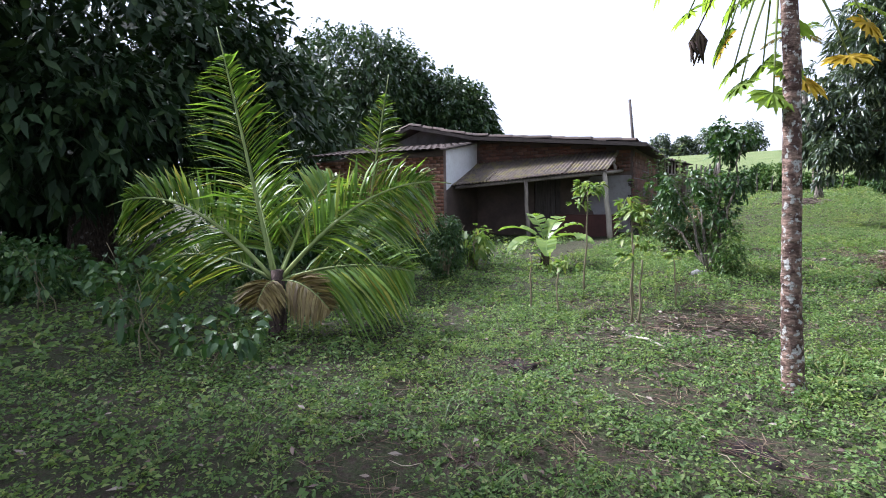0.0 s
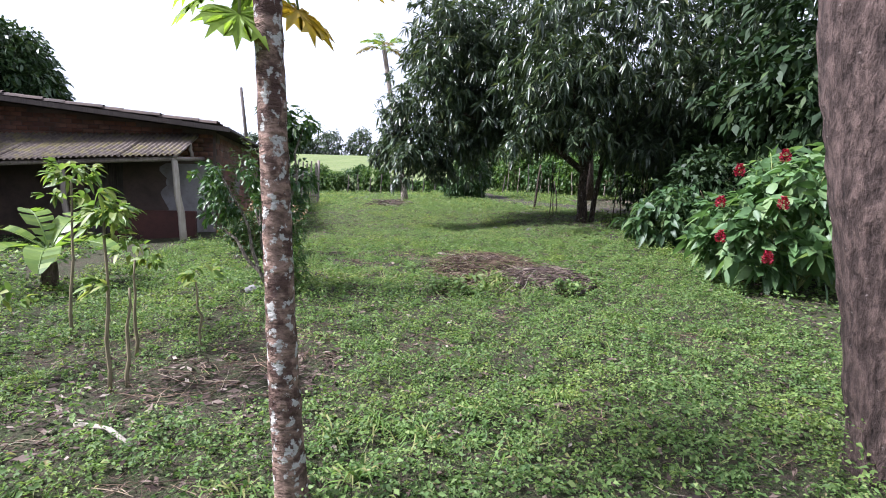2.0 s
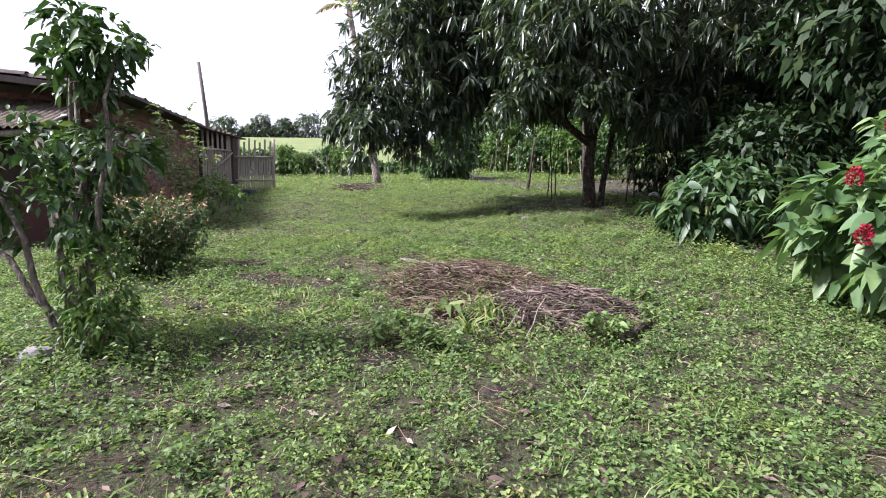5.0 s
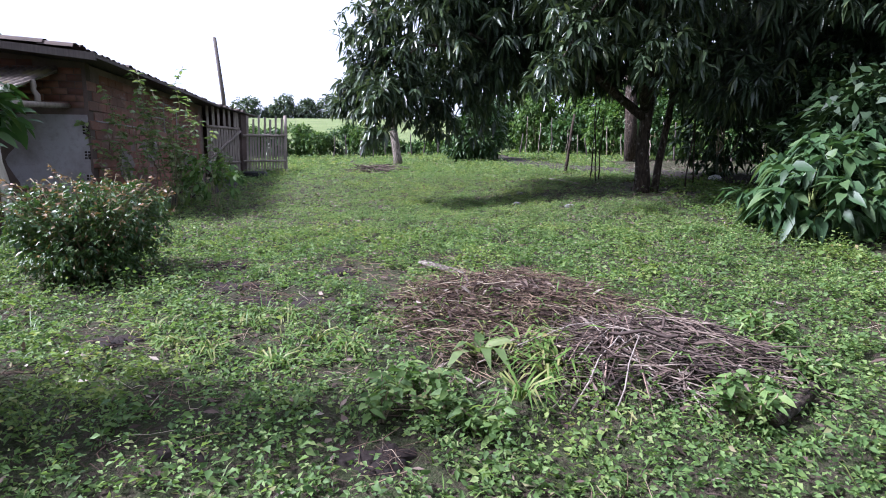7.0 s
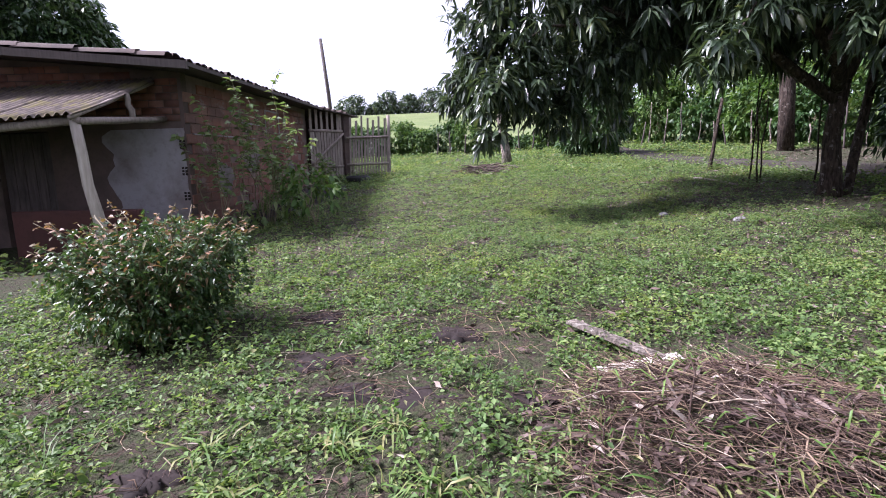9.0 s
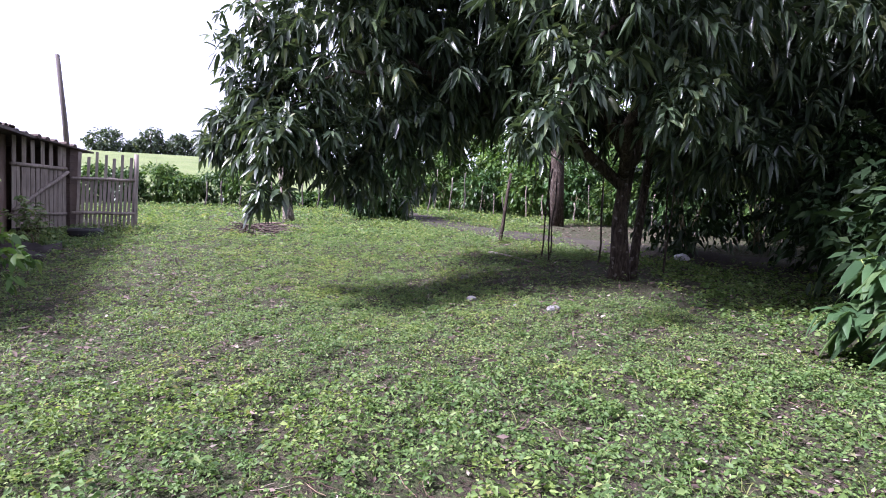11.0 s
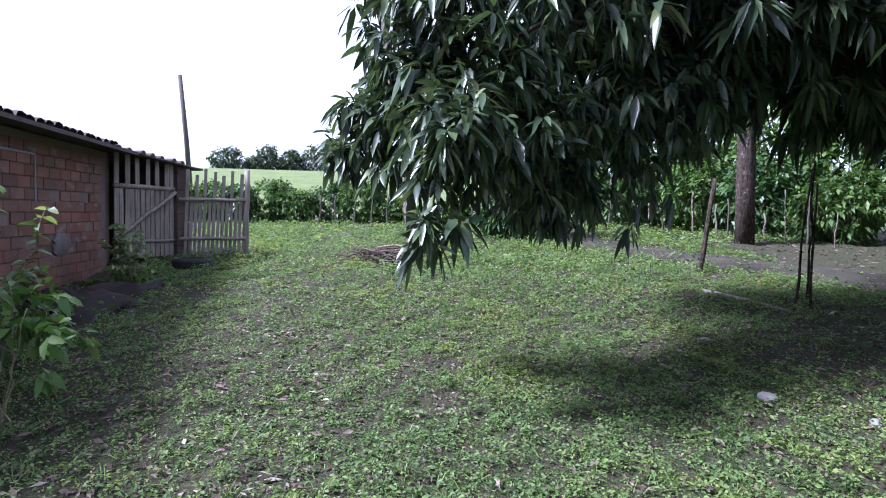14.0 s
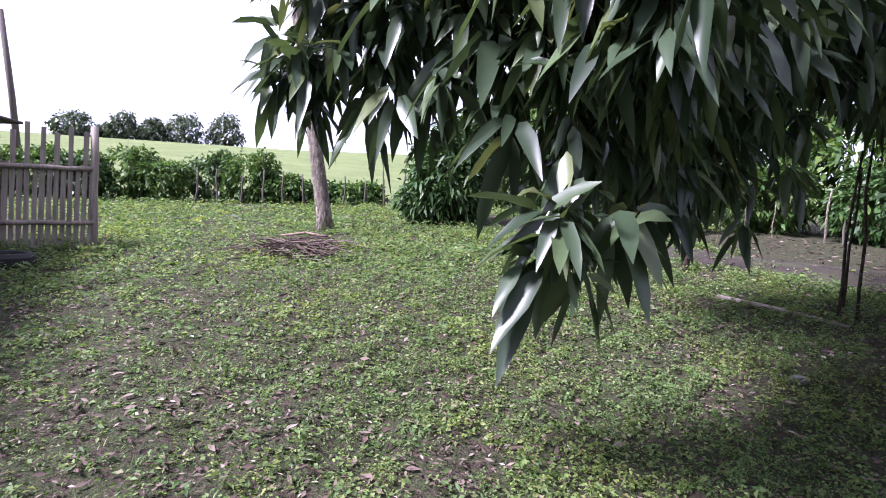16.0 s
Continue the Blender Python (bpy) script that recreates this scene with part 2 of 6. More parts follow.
def brick_material():
    g = Graph("weathered clay brick")
    g.where = g.nodes.new("ShaderNodeNewGeometry").outputs["Position"]
    c = g.ramp(g.each(), [(0.0, (0.155, 0.068, 0.050)), (0.5, (0.215, 0.098, 0.070)), (1.0, (0.28, 0.145, 0.108))])
    c = g.mix(g.span(g.noise(1.3, 6, (1, 1, 1.6)), 0.42, 0.62, 0, 0.8), c, (0.120, 0.080, 0.064))
    c = g.mix(g.span(g.noise(2.4, 5, (1, 1, 2.5)), 0.58, 0.68, 0, 0.7), c, (0.26, 0.21, 0.19))
    c = g.mix(g.span(g.noise(26, 4), 0.55, 0.75, 0, 0.4), c, (0.22, 0.16, 0.13))
    g.color(c)
    g.rough(0.92, 0.2)
    g.bump(g.noise(40, 5), 0.6, 0.012)
    return g.mat


def brick_material_joined(name, stops, grime):
    g = Graph(name)
    c = g.ramp(g.island(), stops)
    c = g.mix(g.span(g.noise(1.9, 6), 0.42, 0.66, 0, grime), c, (0.07, 0.05, 0.042))
    g.color(c)
    g.rough(0.92, 0.2)
    g.bump(g.noise(40, 5), 0.5, 0.01)
    return g.mat


def plaster_material(name, tone, dirt, amount):
    g = Graph(name)
    c = g.mix(g.span(g.noise(1.7, 6), 0.42, 0.68, 0, amount), tone, dirt)
    c = g.mix(g.span(g.noise(14, 4), 0.5, 0.8, 0, 0.35), c, tuple(v * 0.7 for v in dirt))
    g.color(c)
    g.rough(0.9, 0.25)
    g.bump(g.noise(35, 5), 0.35, 0.008)
    return g.mat


def awning_material():
    g = Graph("mossy fibre cement")
    c = g.ramp(g.noise(9, 6, (1, 1, 1)), [(0.3, (0.055, 0.043, 0.037)), (0.7, (0.145, 0.118, 0.098))])
    c = g.mix(g.span(g.noise(3.2, 6), 0.50, 0.62, 0, 0.8), c, (0.15, 0.13, 0.05))
    c = g.mix(g.span(g.noise(5.0, 4), 0.6, 0.7, 0, 0.8), c, (0.035, 0.03, 0.028))
    g.color(c)
    g.rough(0.9, 0.25)
    g.bump(g.noise(60, 4), 0.4, 0.006)
    return g.mat


M_SOIL, M_DIRT, M_BRICK, M_BRICKS = soil_material(), dirt_material(), brick_material(), brick_material_joined("clay brick courses", [(0.0, (0.11, 0.047, 0.034)), (0.5, (0.17, 0.075, 0.05)), (1.0, (0.235, 0.125, 0.088))], 0.85)
M_WING_BRICK = brick_material_joined("orange clay brick", [(0.0, (0.20, 0.085, 0.052)), (0.5, (0.29, 0.135, 0.085)), (1.0, (0.38, 0.21, 0.14))], 0.5)
M_MORTAR = plaster_material("brown mortar", (0.19, 0.14, 0.12), (0.075, 0.05, 0.042), 0.7)
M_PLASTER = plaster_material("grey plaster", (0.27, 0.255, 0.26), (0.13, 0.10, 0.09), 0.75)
M_SMEAR = plaster_material("stained mortar", (0.20, 0.175, 0.168), (0.085, 0.06, 0.052), 0.9)
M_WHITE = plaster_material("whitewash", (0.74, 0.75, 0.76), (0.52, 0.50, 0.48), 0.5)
M_LOW = plaster_material("near-black red brick", (0.075, 0.033, 0.028), (0.03, 0.02, 0.018), 0.6)
M_AWNING = awning_material()
M_TILE = plaster_material("old clay tile", (0.085, 0.062, 0.052), (0.035, 0.03, 0.028), 0.85)
# dark brown for walls; takes in shade under the awning and behind the gate
M_DARK_WALL = plaster_material("dark brown wall", (0.11, 0.08, 0.068), (0.045, 0.035, 0.032), 0.7)
# near-black earth; also holds wall-foot shadow and the shade in brick cells
M_EARTH_SHADE = plaster_material("dark damp earth and shade", (0.024, 0.017, 0.015), (0.010, 0.008, 0.007), 0.8)
M_BAG = plaster_material("pale plastic", (0.62, 0.62, 0.64), (0.45, 0.44, 0.44), 0.4)
M_STONE = plaster_material("pale stone", (0.19, 0.185, 0.18), (0.12, 0.115, 0.10), 0.5)

# ---- building blocks ----
rng = np.random.default_rng(7)


def ground_z(x, y):
    """Height of the ground sheet (arrays or numbers)."""
    x, y = np.asarray(x, float), np.asarray(y, float)
    z = np.where(y < 0, np.maximum(-0.4, 0.03 * y), 0.07 * np.clip(y, 0, 30))
    z = z + 0.03 * np.clip(x, -8, 8) * np.clip(y / 8, 0, 1)
    z = z - 0.13 * np.exp(-((x - 0.2) ** 2 + (y - 10.5) ** 2) / 6)
    z = z + 0.13 * np.exp(-((x + 1.65) ** 2 + (y - 2.1) ** 2) / 1.2)
    s = np.clip((y - 26) / 84, 0, 1)
    z = z + 7.4 * s * s * (3 - 2 * s) * np.clip((x + 260) / 150, 0, 1)
    return z


def lumps(x, y, size, seed=0):
    """Smooth noise about 0, roughly -1 to 1."""
    r = np.random.default_rng(seed)
    v = np.zeros_like(np.asarray(x, float))
    for k in range(7):
        a, p, f = r.uniform(0, 6.283), r.uniform(0, 6.283), r.uniform(0.6, 1.9) * 6.283 / size
        v = v + np.sin((np.cos(a) * x + np.sin(a) * y) * f + p)
    return v / 3.2


def gz(x, y):
    return float(ground_z(x, y))


def mesh_of(name, verts, faces, material, smooth=False):
    """A mesh from an array of places and arrays of faces (each of one size)."""
    me = bpy.data.meshes.new(name)
    verts = np.ascontiguousarray(verts, np.float32)
    me.vertices.add(len(verts))
    me.vertices.foreach_set("co", verts.ravel())
    idx = np.concatenate([np.asarray(f, np.int32).ravel() for f in faces])
    totals = np.concatenate([np.full(len(f), np.asarray(f).shape[1], np.int32) for f in faces])
    starts = np.concatenate([[0], np.cumsum(totals)[:-1]]).astype(np.int32)
    me.loops.add(len(idx))
    me.loops.foreach_set("vertex_index", idx)
    me.polygons.add(len(totals))
    me.polygons.foreach_set("loop_start", starts)
    me.update(calc_edges=True)
    if smooth:
        me.polygons.foreach_set("use_smooth", np.ones(len(totals), bool))
    me.materials.append(material)
    return me


def thing(name, x, y, label, category, z=None, group="", kind="", turn=0):
    ob = new(name)
    ob.empty_display_size = 0.2
    ob.matrix_world = pose(x, y, gz(x, y) if z is None else z, 0, 0, turn)
    return tagged(ob, label, category, group, kind)


def under(name, data, parent, label=""):
    """A mesh object under its thing; its places are given in the thing's own frame."""
    ob = new(name, data)
    ob.parent = parent
    return tagged(ob, label) if label else ob


def part(name, bm, material, parent, label=""):
    me = bpy.data.meshes.new(name)
    bm.to_mesh(me)
    bm.free()
    me.materials.append(material)
    return under(name, me, parent, label)


class Soup:
    """Collects places and faces of many pieces for one mesh."""

    def __init__(self):
        self.v, self.f3, self.f4, self.n = [], [], [], 0

    def add(self, verts, tris=None, quads=None):
        verts = np.asarray(verts, float).reshape(-1, 3)
        if tris is not None and len(tris):
            self.f3.append(np.asarray(tris) + self.n)
        if quads is not None and len(quads):
            self.f4.append(np.asarray(quads) + self.n)
        self.v.append(verts)
        self.n += len(verts)

    def mesh(self, name, material, smooth=False):
        faces = []
        if self.f3:
            faces.append(np.concatenate(self.f3))
        if self.f4:
            faces.append(np.concatenate(self.f4))
        return mesh_of(name, np.concatenate(self.v), faces, material, smooth)


def unit(a):
    a = np.asarray(a, float)
    return a / np.maximum(np.linalg.norm(a, axis=-1, keepdims=True), 1e-9)


def tube(soup, points, radii, sides=8, rugged=0.0, seed=1, cap=True):
    """A bent tapering limb through the points."""
    p = np.asarray(points, float)
    r = np.asarray(radii, float)
    rr = np.random.default_rng(seed)
    rows = []
    for k in range(len(p)):
        d = unit(p[min(k + 1, len(p) - 1)] - p[max(k - 1, 0)])
        a = np.cross(d, (0.31, 0.95, 0.05) if abs(d[1]) < 0.9 else (1, 0, 0))
        a = unit(a)
        b = np.cross(d, a)
        ang = np.linspace(0, 2 * math.pi, sides, endpoint=False)
        rad = r[k] * (1 + rugged * rr.uniform(-1, 1, sides))
        rows.append(p[k] + (np.cos(ang) * rad)[:, None] * a + (np.sin(ang) * rad)[:, None] * b)
    v = np.concatenate(rows)
    q = []
    for k in range(len(p) - 1):
        for s in range(sides):
            t = (s + 1) % sides
            q.append((k * sides + s, k * sides + t, (k + 1) * sides + t, (k + 1) * sides + s))
    tris = []
    if cap:
        v = np.concatenate([v, p[-1:], p[:1]])
        n = len(p) * sides
        for s in range(sides):
            t = (s + 1) % sides
            tris.append((n - sides + s, n - sides + t, n))
            tris.append((t, s, n + 1))
    soup.add(v, tris, q)


def bend(a, b, sag=0.0, n=6, wobble=0.0, seed=0):
    """Points from a to b, sagging (negative: arching) and wobbling."""
    r = np.random.default_rng(seed)
    s = np.linspace(0, 1, n)[:, None]
    p = np.asarray(a, float) * (1 - s) + np.asarray(b, float) * s
    p[:, 2] -= (4 * sag * s * (1 - s))[:, 0]
    w = r.normal(0, 1, (n, 3)) * wobble
    w[0] = w[-1] = 0
    return p + w


# along, across, up (fold) of a leaf's places, with its faces
OVAL = (np.array([(0, 0, 0), (0.35, -0.5, 0.14), (0.4, 0, 0), (0.35, 0.5, 0.14), (0.75, -0.36, 0.1), (0.75, 0, 0), (0.75, 0.36, 0.1), (1, 0, 0)]),
        np.array([(0, 2, 1), (0, 3, 2), (4, 5, 7), (5, 6, 7)]), np.array([(1, 2, 5, 4), (2, 3, 6, 5)]))
LANCE = (np.array([(0, 0, 0), (0.25, -0.42, 0.12), (0.25, 0, 0), (0.25, 0.42, 0.12), (0.6, -0.42, 0.1), (0.6, 0, 0), (0.6, 0.42, 0.1), (1, 0, 0)]),
         np.array([(0, 2, 1), (0, 3, 2), (4, 5, 7), (5, 6, 7)]), np.array([(1, 2, 5, 4), (2, 3, 6, 5)]))
WAVY = (np.array([(0, 0, 0), (0.12, 0, 0.02), (0.3, -0.40, 0.16), (0.3, 0, 0), (0.3, 0.44, 0.08), (0.55, -0.48, 0.06), (0.55, 0, -0.03), (0.55, 0.46, 0.2), (0.8, -0.30, 0.16), (0.8, 0, 0), (0.8, 0.30, 0.06), (1, 0, 0.05)]),
        np.array([(1, 3, 2), (1, 4, 3), (8, 9, 11), (9, 10, 11)]), np.array([(2, 3, 6, 5), (3, 4, 7, 6), (5, 6, 9, 8), (6, 7, 10, 9)]))
SMALL = (np.array([(0, 0, 0), (0.45, -0.5, 0.12), (0.5, 0, 0), (0.45, 0.5, 0.12), (1, 0, 0)]),
         np.array([(0, 2, 1), (1, 2, 4), (0, 3, 2), (2, 3, 4)]), None)
FLAT = (np.array([(0, 0, 0), (0.5, -0.5, 0), (1, 0, 0), (0.5, 0.5, 0)]), None, np.array([(0, 3, 2, 1)]))
BROADLEAF = (np.array([(0, 0, 0), (0.10, 0, 0.0), (0.28, -0.46, 0.10), (0.28, 0, -0.03), (0.28, 0.46, 0.10), (0.52, -0.5, 0.06), (0.52, 0, -0.05), (0.52, 0.5, 0.06), (0.78, -0.27, 0.05), (0.78, 0, -0.02), (0.78, 0.27, 0.05), (1, 0, 0)]), WAVY[1], WAVY[2])
FOLD = (np.array([(0, 0, 0), (0.45, -0.5, 0.16), (1, 0, 0), (0.45, 0.5, 0.16)]), np.array([(0, 2, 1), (0, 3, 2)]), None)
BLADE = (np.array([(0, -0.5, 0), (0, 0.5, 0), (0.5, -0.4, 0), (0.5, 0.4, 0), (1, 0, 0)]), np.array([(2, 3, 4)]), np.array([(0, 1, 3, 2)]))


def add_leaves(soup, shape, base, way, length, width, droop=0.3, roll=0.6, seed=3):
    """Many leaves at once: arrays of bases, directions, lengths and widths."""
    r = np.random.default_rng(seed)
    tmpl, tris, quads = shape
    n = len(base)
    way = unit(way)
    side = unit(np.cross(way, np.array([0, 0, 1.0])) + r.normal(0, 0.05, (n, 3)))
    up = np.cross(side, way)
    ang = r.normal(0, roll, n)[:, None]
    side, up = side * np.cos(ang) + up * np.sin(ang), up * np.cos(ang) - side * np.sin(ang)
    L, W = np.broadcast_to(length, (n,))[:, None, None], np.broadcast_to(width, (n,))[:, None, None]
    a, b, c = tmpl[None, :, 0:1], tmpl[None, :, 1:2], tmpl[None, :, 2:3]
    dr = np.broadcast_to(droop, (n,))[:, None, None]
    v = base[:, None, :] + way[:, None, :] * (L * a) + side[:, None, :] * (W * b) + up[:, None, :] * (W * c)
    v = v + np.array([0, 0, -1.0]) * (dr * L * a * a)
    k = len(tmpl)
    off = (np.arange(n) * k)[:, None, None]
    soup.add(v.reshape(-1, 3), (tris[None] + off).reshape(-1, 3) if tris is not None else None,
             (quads[None] + off).reshape(-1, 4) if quads is not None else None)


def in_blobs(blobs, n, seed, shell=0.45, gaps=0.0):
    """Places and outward ways in the outer part of ellipsoids (centre, radii)."""
    r = np.random.default_rng(seed)
    vol = np.array([b[1][0] * b[1][1] * b[1][2] for b in blobs]) ** 0.6
    pick = r.choice(len(blobs), n, p=vol / vol.sum())
    d = unit(r.normal(0, 1, (n, 3)))
    k = r.uniform(shell, 1, n) ** 0.5
    k = k * (1 + 0.10 * r.normal(0, 1, n))
    c = np.array([b[0] for b in blobs], float)[pick]
    rad = np.array([b[1] for b in blobs], float)[pick]
    p = c + d * rad * k[:, None]
    if gaps:
        g = lumps(p[:, 0] + 0.7 * p[:, 2], p[:, 1] - 0.8 * p[:, 2], 1.3, seed) > -1 + gaps
        p, d = p[g], d[g]
    return p, d


def crown_mesh(name, blobs, twigs, per, size, width, material, seed, shape=LANCE, droop=0.5, shell=0.45, hang=0.25, floor_z=None, gaps=0.0, spread=0.9):
    p, d = in_blobs(blobs, twigs, seed, shell, gaps)
    if floor_z is not None:
        ok = p[:, 2] > floor_z
        p, d = p[ok], d[ok]
    r = np.random.default_rng(seed + 1)
    n = len(p) * per
    base = np.repeat(p, per, 0) + r.normal(0, size * 0.25, (n, 3))
    way = unit(np.repeat(d, per, 0) + r.normal(0, spread, (n, 3)) + np.array([0, 0, -hang]))
    L = size * r.uniform(0.6, 1.25, n)
    s = Soup()
    add_leaves(s, shape, base, way, L, L * width * r.uniform(0.8, 1.2, n), droop * r.uniform(0.3, 1.3, n), 0.7, seed + 2)
    return s.mesh(name, material)


def whorl_mesh(name, blobs, twigs, per, size, width, material, seed, shape=WAVY, shell=0.1, gaps=0.0, hang=0.55, lift=-0.15, droop=0.45):
    """Rosettes of long leaves drooping from the ends of twigs."""
    p, d = in_blobs(blobs, twigs, seed, shell, gaps)
    r = np.random.default_rng(seed + 1)
    k = len(p)
    axis = unit(d + r.normal(0, 0.45, (k, 3)) + np.array([0, 0, lift]))
    a = unit(np.cross(axis, r.normal(0, 1, (k, 3))))
    b = np.cross(axis, a)
    n = k * per
    ang = (np.arange(n) % per) * 2.4 + np.repeat(r.uniform(0, 6.283, k), per)
    radial = np.repeat(a, per, 0) * np.cos(ang)[:, None] + np.repeat(b, per, 0) * np.sin(ang)[:, None]
    along = np.repeat(axis, per, 0)
    open_ = r.uniform(0.5, 1.1, n)[:, None]
    way = unit(along * 0.45 + radial * open_ + np.array([0, 0, -hang]) + r.normal(0, 0.12, (n, 3)))
    base = np.repeat(p, per, 0) - along * (r.uniform(0, 0.5, n) * size)[:, None]
    L = np.repeat(size * r.uniform(0.75, 1.2, k), per) * r.uniform(0.6, 1.15, n)
    s = Soup()
    add_leaves(s, shape, base, way, L, L * width * r.uniform(0.8, 1.2, n), droop * r.uniform(0.4, 1.4, n), 0.5, seed + 2)
    return s.mesh(name, material)


def tree(name, x, y, label, blobs, trunk, limbs, leaf, twigs, per, size, width, leafmat, bark, seed, category="tree", group="", **kw):
    """A tree: trunk and limbs as bent tapering tubes, a crown of leaves. Places are relative to its foot."""
    t = thing(name, x, y, label, category, group=group)
    s = Soup()
    tube(s, trunk[0], trunk[1], 22 if len(trunk[0]) > 20 else 12, 0.035 if len(trunk[0]) > 20 else 0.07, seed)
    under("trunk", s.mesh("trunk", bark, True), t)
    for k, (pts, ra, rb) in enumerate(limbs):
        s = Soup()
        tube(s, pts, np.linspace(ra, rb, len(pts)), 7, 0.08, seed + k)
        under("limb", s.mesh("limb", bark, True), t)
    build = whorl_mesh if leaf is FOLD else crown_mesh
    under("crown", build("crown", blobs, twigs, per, size, width, leafmat, seed, shape=leaf, **kw), t)
    return t


def box(bm, x0, x1, y0, y1, z0, z1, bevel=0.0):
    m = Matrix.LocRotScale(((x0 + x1) / 2, (y0 + y1) / 2, (z0 + z1) / 2), None, (x1 - x0, y1 - y0, z1 - z0))
    r = bmesh.ops.create_cube(bm, size=1, matrix=m)
    if bevel:
        es = list({e for v in r["verts"] for e in v.link_edges})
        bmesh.ops.bevel(bm, geom=es, offset=bevel, segments=1, affect="EDGES")


# ---- ground ----
def spread_axis(lo, hi, step, reach, grow=1.22):
    mid = list(np.arange(lo, hi + 1e-6, step))
    out, s = [], step
    a = hi
    while a < reach:
        s *= grow
        a += s
        out.append(a)
    low, s, a = [], step, lo
    while a > -reach:
        s *= grow
        a -= s
        low.append(a)
    return np.array(low[::-1] + mid + out)


GX, GY = spread_axis(-9, 9, 0.21, 900), spread_axis(-8, 26, 0.21, 900)
gxx, gyy = np.meshgrid(GX, GY)
gzz = ground_z(gxx, gyy)
near_part = np.clip((26 - np.abs(gyy - 8)) / 8, 0, 1)
gzz = gzz + near_part * (0.022 * lumps(gxx, gyy, 1.1, 3) + 0.012 * lumps(gxx, gyy, 0.42, 4))
nx, ny = len(GX), len(GY)
gi = np.arange(nx * ny).reshape(ny, nx)
gq = np.stack([gi[:-1, :-1], gi[:-1, 1:], gi[1:, 1:], gi[1:, :-1]], -1).reshape(-1, 4)
ground = new("ground", mesh_of("ground", np.stack([gxx, gyy, gzz], -1).reshape(-1, 3), [gq], M_SOIL, True))
tagged(ground, "brown soil ground with green growth, rising gently to a pasture hill", "ground", kind="structure")


def ribbon(name, line, widths, lift, material, label, category):
    """A strip that follows the ground along a line."""
    line = np.asarray(line, float)
    t = np.linspace(0, len(line) - 1, 40)
    cx, cy = np.interp(t, range(len(line)), line[:, 0]), np.interp(t, range(len(line)), line[:, 1])
    w = np.interp(t, range(len(line)), widths)
    dx, dy = np.gradient(cx), np.gradient(cy)
    ln = np.hypot(dx, dy)
    r = np.random.default_rng(5)
    cols = np.linspace(-1, 1, 9)
    v = []
    for k in range(40):
        e = 1 + 0.12 * r.normal()
        for c in cols:
            px, py = cx[k] - dy[k] / ln[k] * w[k] * c * e / 2, cy[k] + dx[k] / ln[k] * w[k] * c * e / 2
            v.append((px, py, gz(px, py) + lift * (1 - c * c) - 0.03 * abs(c) ** 6 + 0.03))
    i = np.arange(360).reshape(40, 9)
    q = np.stack([i[:-1, :-1], i[:-1, 1:], i[1:, 1:], i[1:, :-1]], -1).reshape(-1, 4)
    ob = new(name, mesh_of(name, np.array(v), [q], material, True))
    return tagged(ob, label, category, kind="structure")


ribbon("road", [(0.6, 26), (2.2, 20.0), (3.0, 17.0), (4.9, 14.6), (7.0, 12.2), (11, 9.5), (16, 8)], [1.1, 1.4, 1.6, 1.7, 1.9, 2.2, 2.6], 0.02, M_DIRT, "trodden dirt track behind the mango tree, darkened for shade", "dirt track")

# ---- house ----
HO, HU, HV = Vector((-4.6, 7.9, 0)), Vector((-0.206, 0.979, 0)).normalized(), Vector((-0.979, -0.206, 0)).normalized()
HOUSE = Matrix(((HV.x, HU.x, 0, HO.x), (HV.y, HU.y, 0, HO.y), (0, 0, 1, 0), (0, 0, 0, 1)))
# house frame: x along the front (away from the yard), y to the back, z up
house = new("house")
house.matrix_world = HOUSE
tagged(house, "old single-storey brick farmhouse with clay tile roof and mossy awning", "house")


def roof_z(x):
    """Underside of the roof over the front, along x."""
    return float(np.interp(x, [-0.3, 4.8, 7.0, 8.2, 11.5], [2.74, 3.20, 3.68, 3.24, 2.1]))


def house_wall(name, pts, y0, y1, material, label=""):
    """An upright wall whose outline (x, z) is given, between y0 and y1."""
    bm = bmesh.new()
    a = [bm.verts.new((x, y0, z)) for x, z in pts]
    b = [bm.verts.new((x, y1, z)) for x, z in pts]
    bm.faces.new(a)
    bm.faces.new(b[::-1])
    for k in range(len(pts)):
        j = (k + 1) % len(pts)
        bm.faces.new((a[j], a[k], b[k], b[j]))
    bmesh.ops.recalc_face_normals(bm, faces=bm.faces)
    return part(name, bm, material, house, label)


FRONT = 0.70
# front wall in pieces round the doorway (2.35 to 3.15) and the window (1.15 to 1.75)
top = lambda x: roof_z(x) - 0.02
# smoke stains and the awning's shade both go into this dark wall colour
wall_front = house_wall("front_wall", [(0.35, -0.2), (2.35, -0.2), (2.35, 2.0), (3.15, 2.0), (3.15, -0.2), (5.0, -0.2), (5.0, top(5.0)), (4.8, top(4.8)), (0.35, top(0.35))], FRONT, FRONT + 0.15, M_DARK_WALL)
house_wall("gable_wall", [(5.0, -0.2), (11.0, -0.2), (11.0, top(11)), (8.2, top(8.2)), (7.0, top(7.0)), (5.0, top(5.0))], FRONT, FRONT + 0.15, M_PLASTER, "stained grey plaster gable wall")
bm = bmesh.new()
box(bm, 0.35, 0.50, FRONT + 0.15, 7.12, -0.2, 2.76)
side_wall = part("side_wall", bm, M_MORTAR, house, "dark weathered brick side wall with smeared mortar")
bm = bmesh.new()
box(bm, 0.50, 11.0, 6.75, 6.9, -0.2, 2.7)
part("back_wall", bm, M_MORTAR, house)
bm = bmesh.new()
box(bm, 10.85, 11.0, FRONT + 0.15, 6.75, -0.2, 2.1)
part("end_wall", bm, M_MORTAR, house)
